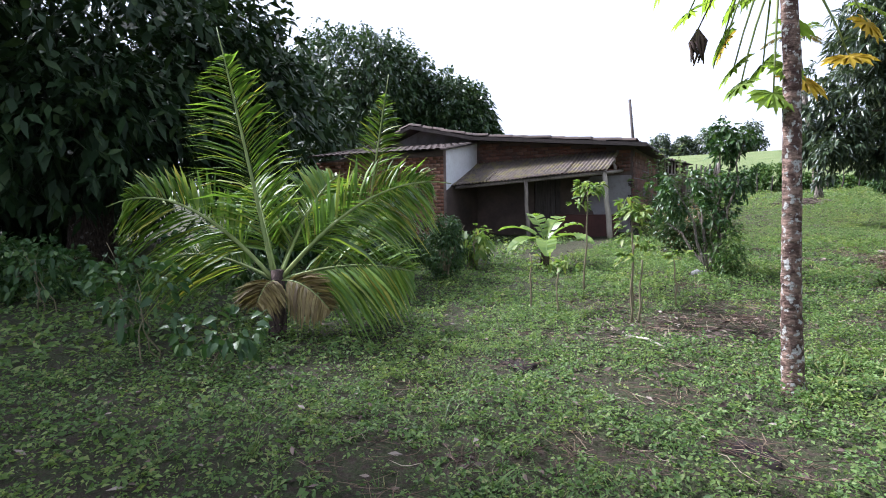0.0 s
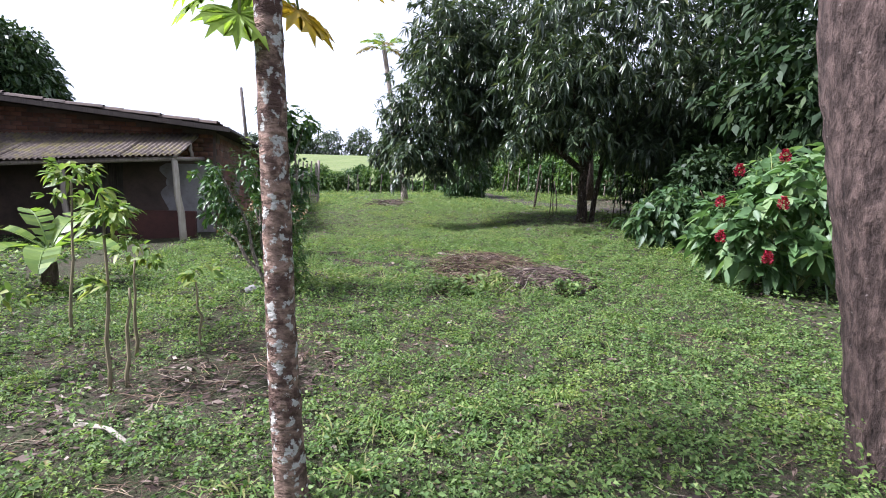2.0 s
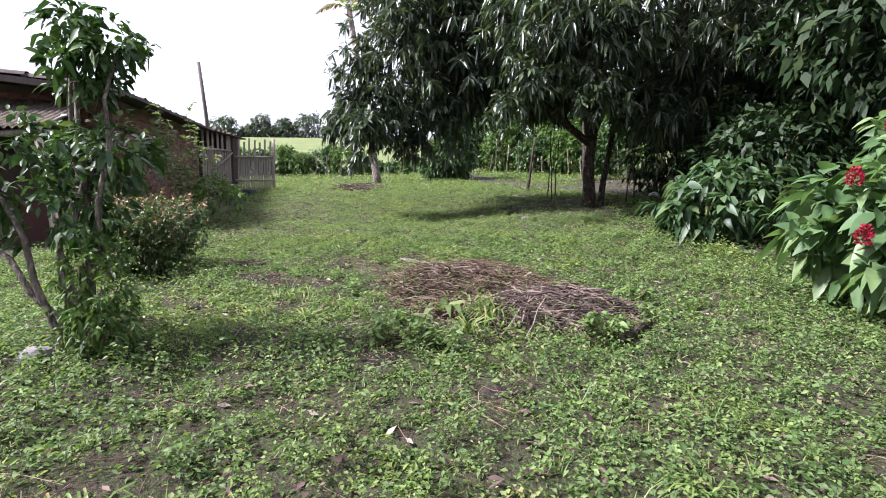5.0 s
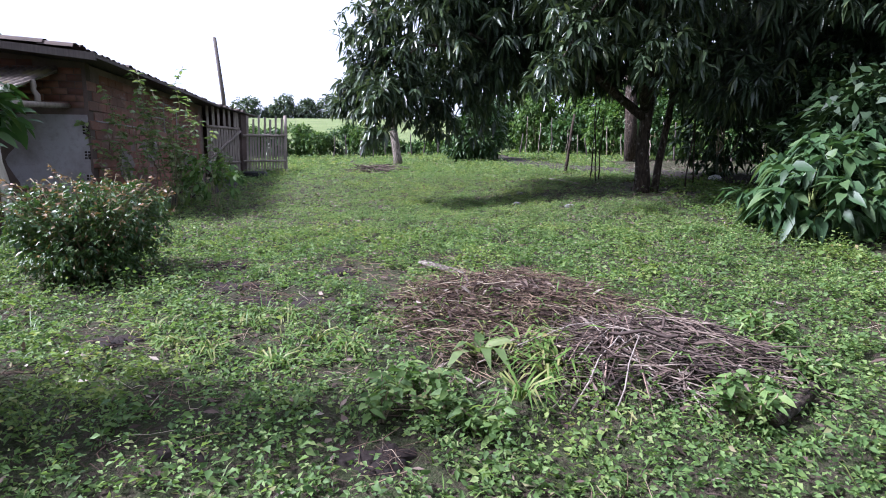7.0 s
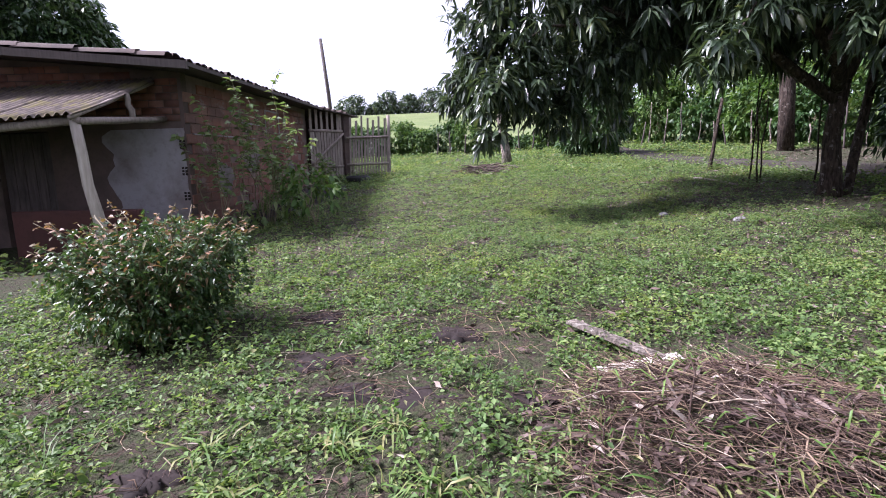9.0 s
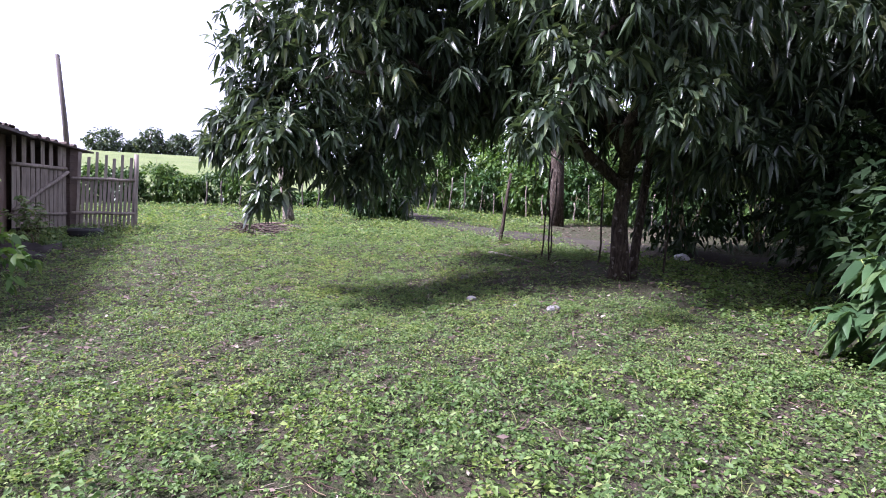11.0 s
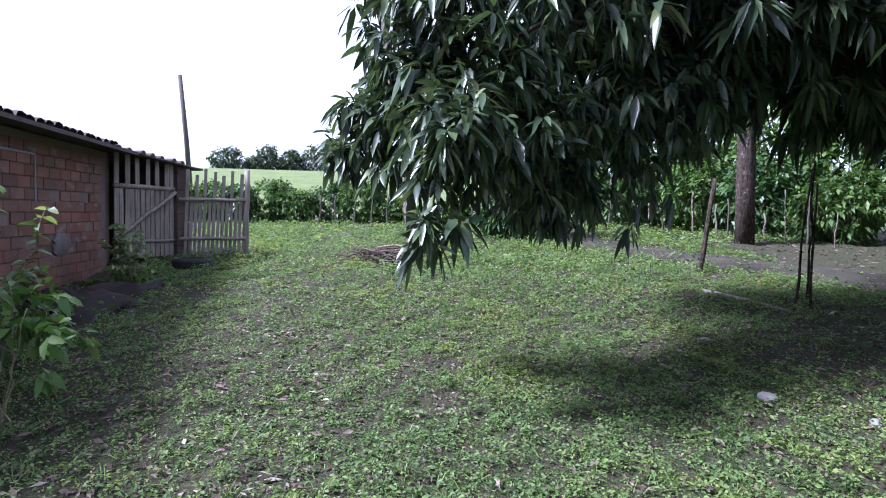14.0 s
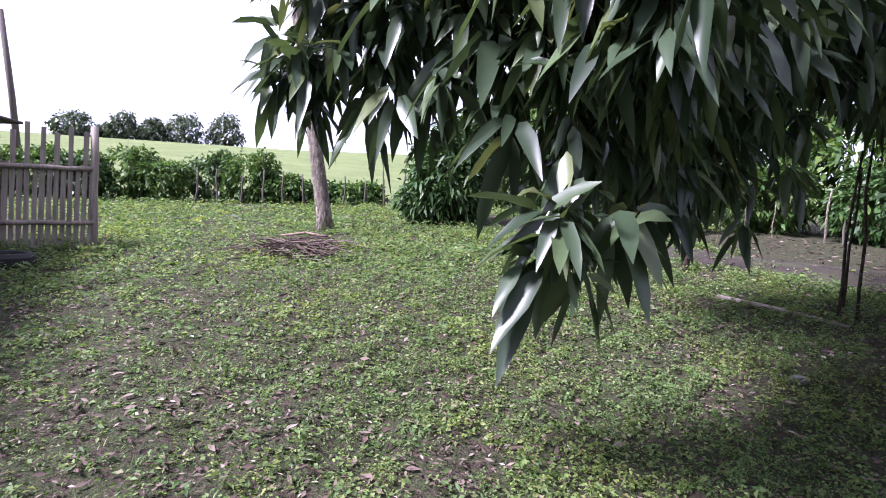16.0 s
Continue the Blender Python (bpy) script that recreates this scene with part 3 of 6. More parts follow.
bm = bmesh.new()
box(bm, 0.5, 10.85, FRONT + 0.15, 6.75, -0.1, 0.30)
part("floor_slab", bm, M_DIRT, house)
bm = bmesh.new()
box(bm, 2.3, 5.0, 3.2, 3.3, 0.3, 2.7)
part("inner_wall", bm, M_MORTAR, house)
# plaster skin with a broken edge on the front wall under the awning
bm = bmesh.new()
r = random.Random(4)
edge = [(0.36 + 0.03 * r.random() + 0.10 * max(0, math.sin(k * 1.1 + 2 * math.sin(k))) ** 2, 0.3 + 0.057 * k) for k in range(31)]
inner = [(1.42 + 0.10 * r.random() + 0.07 * math.sin(k * 0.9), 2.0 - 0.085 * k) for k in range(21)]
pts = edge + inner
f = bm.faces.new([bm.verts.new((x, FRONT - 0.012, z)) for x, z in pts])
e = bmesh.ops.extrude_face_region(bm, geom=[f])
bmesh.ops.translate(bm, verts=[v for v in e["geom"] if isinstance(v, bmesh.types.BMVert)], vec=(0, 0.010, 0))
bmesh.ops.recalc_face_normals(bm, faces=bm.faces)
part("plaster_skin", bm, M_PLASTER, house, "pale lilac-grey plaster with a broken edge")
for nm, y0, y1, z0, z1 in (("window_joint", 4.00, 4.03, 1.90, 2.52), ("window_joint", 4.83, 4.86, 1.90, 2.52), ("window_joint", 4.03, 4.83, 2.49, 2.52), ("wall_joint", 2.6, 4.0, 2.18, 2.205), ("wall_joint", 0.9, 3.4, 1.92, 1.94)):
    bm = bmesh.new()
    box(bm, 0.318, 0.349, y0, y1, z0, z1, 0.004)
    part(nm, bm, M_PLASTER, house, "pale mortar line of a bricked-up window" if nm[0:3] == "win" else "")
for k, (y, z, w, h) in enumerate([(3.1, 1.55, 0.9, 0.42), (1.9, 1.25, 0.6, 0.5), (5.5, 1.35, 0.5, 0.3)]):
    bm = bmesh.new()
    vs = [bm.verts.new((0.322, y + w / 2 * math.cos(a) * (1 + 0.15 * math.sin(5 * a + k) + 0.12 * math.sin(11 * a + 2 * k)), z + h / 2 * math.sin(a) * (1 + 0.2 * math.sin(3 * a + k) + 0.12 * math.sin(9 * a + k)))) for a in np.linspace(0, 2 * math.pi, 40, endpoint=False)]
    f = bm.faces.new(vs)
    e = bmesh.ops.extrude_face_region(bm, geom=[f])
    bmesh.ops.translate(bm, verts=[v for v in e["geom"] if isinstance(v, bmesh.types.BMVert)], vec=(0.012, 0, 0))
    bmesh.ops.recalc_face_normals(bm, faces=bm.faces)
    part("mortar_smear", bm, M_SMEAR, house, "smeared grey mortar patch")
# dark blocks painted as shaded open ends of hollow bricks along the broken edge
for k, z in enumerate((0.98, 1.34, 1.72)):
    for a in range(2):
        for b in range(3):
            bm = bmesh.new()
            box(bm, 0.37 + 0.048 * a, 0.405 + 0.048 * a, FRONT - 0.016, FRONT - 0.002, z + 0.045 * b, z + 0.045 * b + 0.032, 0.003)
            part("cell_shade", bm, M_EARTH_SHADE, house, "dark block drawn as the shade in a brick cell")
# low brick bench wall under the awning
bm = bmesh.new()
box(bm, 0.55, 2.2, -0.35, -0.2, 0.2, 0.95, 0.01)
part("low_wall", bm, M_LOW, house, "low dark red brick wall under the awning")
# door leaf and window shutter in the front wall
bm = bmesh.new()
for k in range(5):
    box(bm, 2.37 + 0.155 * k, 2.37 + 0.155 * k + 0.148, FRONT + 0.08, FRONT + 0.11, 0.3, 1.98, 0.004)
part("door", bm, M_POLE, house, "dark plank door in the shade of the awning")

# lean-to wing in front of the gable
LY = -1.6
house_wall("wing_front_wall", [(5.0, -0.2), (9.5, -0.2), (9.5, 2.62), (5.0, 2.78)], LY, LY + 0.15, M_MORTAR)
# whitewashed above the awning; bare below, its dark colour holding the awning's shade
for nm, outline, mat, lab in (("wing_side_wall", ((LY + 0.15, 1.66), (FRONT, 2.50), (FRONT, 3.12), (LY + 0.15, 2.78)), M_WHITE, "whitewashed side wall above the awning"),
                              ("wing_side_wall", ((LY + 0.15, -0.2), (FRONT, -0.2), (FRONT, 2.50), (LY + 0.15, 1.66)), M_DARK_WALL, "brown side wall darkened for the awning's shade")):
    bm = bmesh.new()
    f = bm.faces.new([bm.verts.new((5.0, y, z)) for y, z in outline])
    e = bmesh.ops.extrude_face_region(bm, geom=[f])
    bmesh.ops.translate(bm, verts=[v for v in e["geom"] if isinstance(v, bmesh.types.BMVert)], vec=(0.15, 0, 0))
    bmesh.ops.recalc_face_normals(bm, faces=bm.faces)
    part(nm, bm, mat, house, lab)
bm = bmesh.new()
box(bm, 9.35, 9.5, LY + 0.15, FRONT, -0.2, 2.6)
part("wing_end_wall", bm, M_MORTAR, house)


def brick_rows(s, x0, x1, z0, ztop, y, bl, bh, depth, seed):
    """Joined brick faces on a wall that faces -y."""
    r = np.random.default_rng(seed)
    z, row = z0, 0
    while z + bh < 4:
        x = x0 - (bl / 2 if row % 2 else 0)
        while x < x1:
            a, b = max(x, x0) + 0.006, min(x + bl, x1) - 0.006
            if b - a > 0.04 and z + bh < ztop((a + b) / 2) - 0.01:
                d = depth * r.uniform(0.6, 1.3)
                v = [(a, y, z + 0.006), (b, y, z + 0.006), (b, y, z + bh - 0.006), (a, y, z + bh - 0.006)]
                v += [(p + (0.003 if p == a else -0.003), y - d, q) for p, _, q in v]
                s.add(v, None, [(4, 5, 6, 7), (0, 1, 5, 4), (1, 2, 6, 5), (2, 3, 7, 6), (3, 0, 4, 7)])
            x += bl
        z += bh
        row += 1


s = Soup()
brick_rows(s, 5.0, 9.5, 0.2, lambda x: 2.65, LY, 0.22, 0.10, 0.012, 1)
tagged(under("brickwork", s.mesh("brickwork", M_WING_BRICK), house, "orange-brown rough brick courses"), kind="stuff")
s = Soup()
brick_rows(s, 0.4, 4.95, 2.1, lambda x: roof_z(x) - 0.05, FRONT, 0.22, 0.10, 0.012, 2)
tagged(under("brickwork", s.mesh("brickwork", M_BRICKS), house, "brown brick courses above the awning"), kind="stuff")


def tile_roof(name, line, y0, y1, parent, label, pitch=0.21, drop=0.0):
    """Half-round clay tiles in rows that run down along x; line: (x, z) from ridge to eave; drop: lowers the front end."""
    xs = np.array([p[0] for p in line])
    zs = np.array([p[1] for p in line])
    step = 0.38
    total = np.hypot(np.diff(xs), np.diff(zs)).sum()
    n = int(total / step)
    seg = np.concatenate([[0], np.cumsum(np.hypot(np.diff(xs), np.diff(zs)))])
    s = Soup()
    rr = np.random.default_rng(int(abs(y0 * 10)) + len(line))
    rows = int((y1 - y0) / pitch)
    for k in range(rows):
        yc = y0 + (k + 0.5) * pitch
        for j in range(n):
            a, b = j * step - 0.03, (j + 1) * step + 0.04
            x_a, z_a = np.interp(a, seg, xs), np.interp(a, seg, zs)
            x_b, z_b = np.interp(b, seg, xs), np.interp(b, seg, zs)
            jit = rr.normal(0, 0.008, 4)
            v = []
            for x, z, lift in ((x_a, z_a, 0.0), (x_b, z_b, 0.018)):
                for ang in (0, 45, 90, 135, 180):
                    v.append((x + jit[0], yc + jit[1] - math.cos(radians(ang)) * pitch * 0.55, z + 0.045 + lift + math.sin(radians(ang)) * 0.07 + jit[2]))
            s.add(v, None, [(i, i + 1, i + 6, i + 5) for i in range(4)])
    tagged(under("roof_tiles", s.mesh("roof_tiles", M_TILE), parent, label), kind="stuff")


tile_roof("roof", [(7.0, 3.72), (4.8, 3.24), (-0.12, 2.78)], 0.0, 7.2, house, "old blackened clay roof tiles")
tile_roof("roof", [(7.0, 3.72), (8.2, 3.28), (11.4, 2.2)], 0.0, 7.2, house, "old blackened clay roof tiles")


def roof_deck(name, pts, y0, y1, thick, material, label=""):
    house_wall(name, pts + [(x, z - thick) for x, z in pts[::-1]], y0, y1, material, label)


roof_deck("roof_deck", [(7.0, 3.735), (4.8, 3.255), (-0.10, 2.795)], 0.03, 7.15, 0.05, M_POLE)
roof_deck("roof_deck", [(11.3, 2.24), (8.2, 3.295), (7.0, 3.735)], 0.03, 7.15, 0.05, M_POLE)
roof_deck("verge_board", [(7.0, 3.745), (4.8, 3.265), (-0.10, 2.805)], -0.03, 0.027, 0.10, M_POLE, "dark weathered verge board")
roof_deck("verge_board", [(11.3, 2.25), (8.2, 3.305), (7.0, 3.745)], -0.03, 0.027, 0.10, M_POLE, "dark weathered verge board")
# ridge of the wing's roof: tiles sloping to the front
s = Soup()
for k in range(22):
    xc = 4.86 + 0.21 * (k + 0.5)
    for j in range(6):
        ya, yb = 0.55 - 0.42 * j, 0.55 - 0.42 * (j + 1) - 0.05
        za, zb = 3.12 + (0.55 - ya) * -0.165, 3.12 + (0.55 - yb) * -0.165 + 0.018
        v = [(xc - math.cos(radians(g)) * 0.115, y, z + 0.02 + math.sin(radians(g)) * 0.06) for y, z in ((ya, za), (yb, zb)) for g in (0, 45, 90, 135, 180)]
        s.add(v, None, [(i, i + 1, i + 6, i + 5) for i in range(4)])
tagged(under("wing_roof_tiles", s.mesh("wing_roof_tiles", M_TILE), house, "sagging clay tiles of the low wing"), kind="stuff")

# awning of corrugated sheets
AW_TOP, AW_LOW = lambda x: 2.70 - 0.045 * (x - 0.75), lambda x: 2.10 - 0.072 * (x - 0.8)
for k in range(4):
    xa, xb = 0.70 + 1.075 * k, 0.70 + 1.075 * (k + 1) + 0.02
    cols, rows = 66, 7
    v = []
    for layer in (0.0, -0.007):
        for jrow in range(rows):
            w = jrow / (rows - 1)
            for i in range(cols):
                x = xa + (xb - xa) * i / (cols - 1)
                y = 0.68 * (1 - w) + (-1.12 - 0.03 * (k % 2)) * w
                z = AW_TOP(x) * (1 - w) + AW_LOW(x) * w + 0.020 * math.sin(x * 2 * math.pi / 0.105) - 0.03 * math.sin(math.pi * w) + layer + 0.009 * (k % 2)
                v.append((x, y, z))
    q = []
    for L in range(2):
        for jrow in range(rows - 1):
            for i in range(cols - 1):
                a = L * cols * rows + jrow * cols + i
                q.append((a, a + 1, a + cols + 1, a + cols))
    for i in range(cols - 1):
        a, b = (rows - 1) * cols + i, cols * rows + (rows - 1) * cols + i
        q.append((a, a + 1, b + 1, b))
    under("awning_sheet", mesh_of("awning_sheet", np.array(v), [np.array(q)], M_AWNING, True), house, "corrugated grey sheet, mossy and rust-stained")


def house_beam(name, a, b, ra, rb, mat, label="", sides=8):
    s = Soup()
    tube(s, bend(a, b, 0, 6, 0.006, 3), np.linspace(ra, rb, 6), sides, 0.06, 2)
    return under(name, s.mesh(name, mat, True), house, label)


house_beam("awning_post", (0.62, -0.92, 0.2), (0.78, -0.98, 2.04), 0.075, 0.055, M_PLANK, "crooked pale tree-trunk post")
house_beam("awning_post", (2.78, -0.92, 0.15), (2.84, -0.98, 1.93), 0.06, 0.05, M_WOOD)
house_beam("awning_beam", (0.72, -0.98, 2.03), (4.95, -0.98, 1.74), 0.05, 0.045, M_WOOD)
house_beam("tie_beam", (0.74, -0.96, 2.02), (0.62, 0.68, 2.14), 0.045, 0.04, M_WOOD, "rough tie beam")
house_beam("strut", (0.70, 0.05, 2.08), (0.72, -0.02, 2.42), 0.04, 0.035, M_WOOD)
house_beam("awning_rafter", (0.74, -1.1, 2.05), (0.74, 0.66, 2.64), 0.03, 0.03, M_WOOD)

# ---- gate, fence, pole ----
def slat(parent, a, b, z0, z1, w, th, seed, lean=0.0, name="slat"):
    """One upright board centred between a and b (x, y)."""
    r = random.Random(seed)
    d = (Vector(b) - Vector(a)).normalized()
    c = (Vector(a) + Vector(b)) / 2
    n = Vector((-d.y, d.x))
    bm = bmesh.new()
    tilt = lean + r.uniform(-0.015, 0.015)
    rows = []
    for z, k in ((z0, 0), ((z0 + z1) / 2, 0.5), (z1 + r.uniform(-0.03, 0.03), 1)):
        ww = w * r.uniform(0.85, 1.1) / 2
        rows.append([bm.verts.new((c.x + d.x * (s * ww + tilt * k) + n.x * t, c.y + d.y * (s * ww + tilt * k) + n.y * t, z)) for s, t in ((-1, 0), (1, 0), (1, th), (-1, th))])
    for lo, hi in zip(rows, rows[1:]):
        for k in range(4):
            j = (k + 1) % 4
            bm.faces.new((lo[k], lo[j], hi[j], hi[k]))
    bm.faces.new(rows[-1])
    bm.faces.new(rows[0][::-1])
    return part(name, bm, M_WOOD, parent)


def rail(parent, a, b, r0=0.03, name="rail", label=""):
    s = Soup()
    tube(s, bend(a, b, 0.0, 5, 0.006, 5), [r0] * 5, 6, 0.08, 4)
    return under(name, s.mesh(name, M_WOOD, True), parent, label)


GA, GB, GC = (-6.27, 14.70), (-5.87, 15.85), (-4.70, 16.25)
gate = new("gate")
tagged(gate, "grey wooden slat gate with a diagonal brace beside the house wall", "gate")
g0 = gz(-5.9, 15.3)
N = 12
for k in range(N):
    t = (k + 0.5) / N
    c = Vector(GA).lerp(Vector(GB), t)
    d = (Vector(GB) - Vector(GA)).normalized() * 0.03
    tall = k % 2 == 0 or k == N - 1
    slat(gate, c - d, c + d, g0 + 0.12, g0 + (1.90 - 0.12 * t if tall else 1.36), 0.078 if not tall else 0.09, 0.018, k)
rail(gate, (*GA, g0 + 1.34), (*GB, g0 + 1.34), 0.04, "rail", "thick top rail")
rail(gate, (*GA, g0 + 0.4), (*GB, g0 + 0.4), 0.03)
off = Vector((0.035, -0.012))
rail(gate, (GA[0] + off.x, GA[1] + off.y, g0 + 0.45), (GB[0] + off.x, GB[1] + off.y, g0 + 1.28), 0.035, "brace")

fence = new("fence")
tagged(fence, "tall grey picket fence of uneven wooden slats", "fence")
f0 = gz(-5.2, 16.1)
N = 14
for k in range(N):
    t = (k + 0.5) / N
    c = Vector(GB).lerp(Vector(GC), 0.12 + 0.88 * t)
    d = (Vector(GC) - Vector(GB)).normalized() * 0.02
    tall = k % 2 == 0
    slat(fence, c - d, c + d, f0 + 0.02, f0 + (1.62 if tall else 1.12) + 0.05 * math.sin(k * 2.1), 0.058, 0.016, 40 + k, 0.05)
for z in (0.35, 1.08):
    rail(fence, (GB[0] + 0.1, GB[1], f0 + z), (GC[0] + 0.02, GC[1], f0 + z + 0.03), 0.032)
rail(fence, (GC[0], GC[1] + 0.03, f0 - 0.1), (GC[0] + 0.03, GC[1] + 0.03, f0 + 1.68), 0.05, "post")
# roofed gateway between the house wall and a brick pillar
glen = math.hypot(GB[0] - GA[0], GB[1] - GA[1])
porch = new("gateway")
porch.matrix_world = Matrix.Translation((GA[0], GA[1], g0)) @ Matrix.Rotation(math.atan2(GB[1] - GA[1], GB[0] - GA[0]), 4, "Z")
tagged(porch, "roofed gateway with a dark brick pillar at the house corner", "gateway")


def shear(bm):
    """The little roof falls away from the house."""
    for v in bm.verts:
        v.co.z -= 0.10 * (v.co.x + 0.3)


bm = bmesh.new()
box(bm, glen + 0.045, glen + 0.285, -0.045, 0.225, -0.15, 1.78)
pillar = part("pillar", bm, M_DARK_WALL, porch, "dark brown brick pillar")
for k in range(13):
    bm = bmesh.new()
    box(bm, glen + 0.03 - 0.008 * (k % 2), glen + 0.30 + 0.008 * (k % 2), -0.06, 0.24, -0.15 + 0.148 * k, -0.15 + 0.148 * (k + 1) - 0.010, 0.006)
    part("brick", bm, M_DARK_WALL, pillar)
bm = bmesh.new()
box(bm, -0.32, glen + 0.55, -0.16, 1.7, 1.93, 1.965, 0.008)
shear(bm)
roof = part("roof", bm, M_POLE, porch)
for k in range(8):
    bm = bmesh.new()
    a = -0.24 + 0.215 * k
    bmesh.ops.create_cone(bm, cap_ends=True, segments=8, radius1=0.055, radius2=0.045, depth=1.9, matrix=pose(a, 0.75 + 0.03 * (k % 3), 1.975, 90, 0, 0))
    shear(bm)
    part("tile", bm, M_TILE, roof, "blackened clay tile")
# dark walls added behind the slats; their colour holds the room's gloom
bm = bmesh.new()
box(bm, -0.3, glen + 0.10, 1.5, 1.62, -0.15, 1.78)
part("back_wall", bm, M_DARK_WALL, porch)
bm = bmesh.new()
box(bm, glen + 0.105, glen + 0.225, 0.245, 1.62, -0.15, 1.76)
part("side_wall", bm, M_DARK_WALL, porch)


def tyre(x, y):
    t = thing("tyre", x, y, "old black tyre lying by the fence", "tyre")
    bm = bmesh.new()
    prof = [(0.20, 0.0), (0.28, 0.0), (0.31, 0.04), (0.31, 0.12), (0.28, 0.16), (0.20, 0.16), (0.185, 0.13), (0.24, 0.08), (0.185, 0.03)]
    rows = [[bm.verts.new((r * math.cos(a), r * math.sin(a), z)) for r, z in prof] for a in np.linspace(0, 2 * math.pi, 28, endpoint=False)]
    for k in range(28):
        a, b = rows[k], rows[(k + 1) % 28]
        for j in range(len(prof)):
            i = (j + 1) % len(prof)
            bm.faces.new((a[j], b[j], b[i], a[i]))
    part("tread", bm, M_BLACK, t)


tyre(-5.1, 14.95)

pole = thing("utility_pole", -13.4, 32.2, "dark leaning wooden pole behind the house", "pole")
s = Soup()
tube(s, [(0.0, 0, -0.3), (-0.28, 0, 3.2), (-0.6, 0, 6.3)], [0.13, 0.11, 0.09], 8, 0.03, 1)
under("shaft", s.mesh("shaft", M_POLE, True), pole)

# ---- trees ----
# mango tree beside the track, its branches hanging to head height
mx, my = 3.95, 10.65
mz = gz(mx, my)
rel = lambda x, y, z: (x - mx, y - my, z - mz)
MBLOBS = [(rel(4.9, 11.0, 5.8), (4.3, 3.2, 2.9)), (rel(1.3, 11.0, 4.9), (2.5, 1.6, 2.0)), (rel(1.9, 10.6, 3.7), (1.7, 1.1, 0.8)), (rel(3.2, 9.1, 4.3), (1.7, 1.1, 1.1)), (rel(6.8, 9.6, 4.2), (1.9, 1.8, 1.3)),
          (rel(0.25, 10.6, 5.4), (1.25, 1.2, 1.7)), (rel(5.6, 10.4, 3.3), (1.5, 1.2, 0.8)), (rel(3.0, 11.4, 3.3), (1.2, 0.8, 0.6)), (rel(1.0, 12.0, 3.6), (1.4, 0.9, 0.9)), (rel(5.3, 10.0, 2.75), (1.1, 0.9, 0.55)), (rel(6.7, 9.6, 2.6), (1.3, 1.0, 0.8))]
HANGING = [(rel(x, y, z), rad) for x, y, z, rad in (
    (-0.2, 9.95, 3.6, (1.0, 0.75, 1.2)), (-1.3, 10.1, 2.6, (0.3, 0.3, 0.45)), (-1.62, 10.3, 2.42, (0.2, 0.2, 0.2)), (-1.45, 10.2, 2.75, (0.25, 0.25, 0.3)), (-0.9, 9.36, 1.72, (0.12, 0.1, 0.08)), (-0.72, 9.4, 1.85, (0.14, 0.12, 0.12)), (-1.1, 9.9, 2.8, (0.40, 0.35, 0.6)), (-0.95, 9.9, 3.5, (0.6, 0.5, 0.7)), (-0.8, 9.6, 2.6, (0.45, 0.35, 0.65)),
    (-0.92, 9.32, 2.12, (0.22, 0.2, 0.30)), (-0.92, 9.32, 1.85, (0.15, 0.13, 0.12)), (-0.82, 9.1, 2.42, (0.2, 0.16, 0.22)), (-0.7, 9.3, 2.5, (0.3, 0.25, 0.3)), (-0.35, 9.6, 2.6, (0.45, 0.3, 0.5)), (-0.5, 9.9, 2.35, (0.4, 0.3, 0.45)),
    (0.1, 10.3, 2.2, (0.5, 0.4, 0.42)), (0.65, 10.7, 2.3, (0.6, 0.45, 0.5)), (0.35, 10.3, 2.8, (0.85, 0.5, 0.6)), 
    (0.9, 10.4, 3.0, (0.8, 0.5, 0.5)), (1.8, 8.15, 2.6, (0.36, 0.3, 0.34)), (2.3, 8.7, 3.3, (0.7, 0.5, 0.6)), (3.5, 8.6, 3.0, (0.6, 0.5, 0.6)))]
mango = tree("mango_tree", mx, my, "large dark mango tree with long drooping leaves near the track", MBLOBS,
     ([(0, 0, -0.2), (0.02, 0, 0.25), (-0.02, 0.02, 0.9), (0.05, 0, 1.6), (0.12, 0.05, 2.4), (0.4, 0.2, 4.2)], [0.20, 0.135, 0.108, 0.10, 0.09, 0.05]),
     [(bend((0, 0, 1.35), rel(1.2, 10.7, 4.2), -0.1, 7, 0.05, 1), 0.095, 0.03), (bend((0.02, 0, 1.6), rel(5.8, 9.6, 4.6), -0.2, 6, 0.06, 2), 0.13, 0.03),
      (bend((0, 0, 1.5), rel(3.2, 8.9, 4.2), 0.1, 6, 0.05, 3), 0.10, 0.02), (bend(rel(3.2, 8.9, 4.1), rel(1.75, 8.1, 2.3), -0.3, 7, 0.03, 9), 0.03, 0.006), (bend(rel(2.0, 10.7, 3.3), rel(-0.6, 9.7, 3.0), -0.35, 7, 0.05, 4), 0.06, 0.012),
      (bend(rel(-0.5, 9.75, 3.1), rel(-0.8, 9.4, 2.2), -0.1, 5, 0.02, 5), 0.016, 0.006), (bend((0.05, 0, 1.8), rel(2.9, 11.3, 5.0), 0.1, 6, 0.05, 6), 0.12, 0.03), (bend((0.28, 0.1, -0.1), rel(5.0, 11.4, 4.6), -0.15, 7, 0.04, 7), 0.075, 0.035)],
     FOLD, 6300, 11, 0.27, 0.22, M_MANGO, M_BARK, 11, hang=0.45, shell=0.12, gaps=0.12)
under("hanging_foliage", whorl_mesh("hanging_foliage", HANGING, 1450, 9, 0.19, 0.27, M_MANGO, 17, shape=WAVY, shell=0.05, gaps=0.25, hang=0.38), mango)

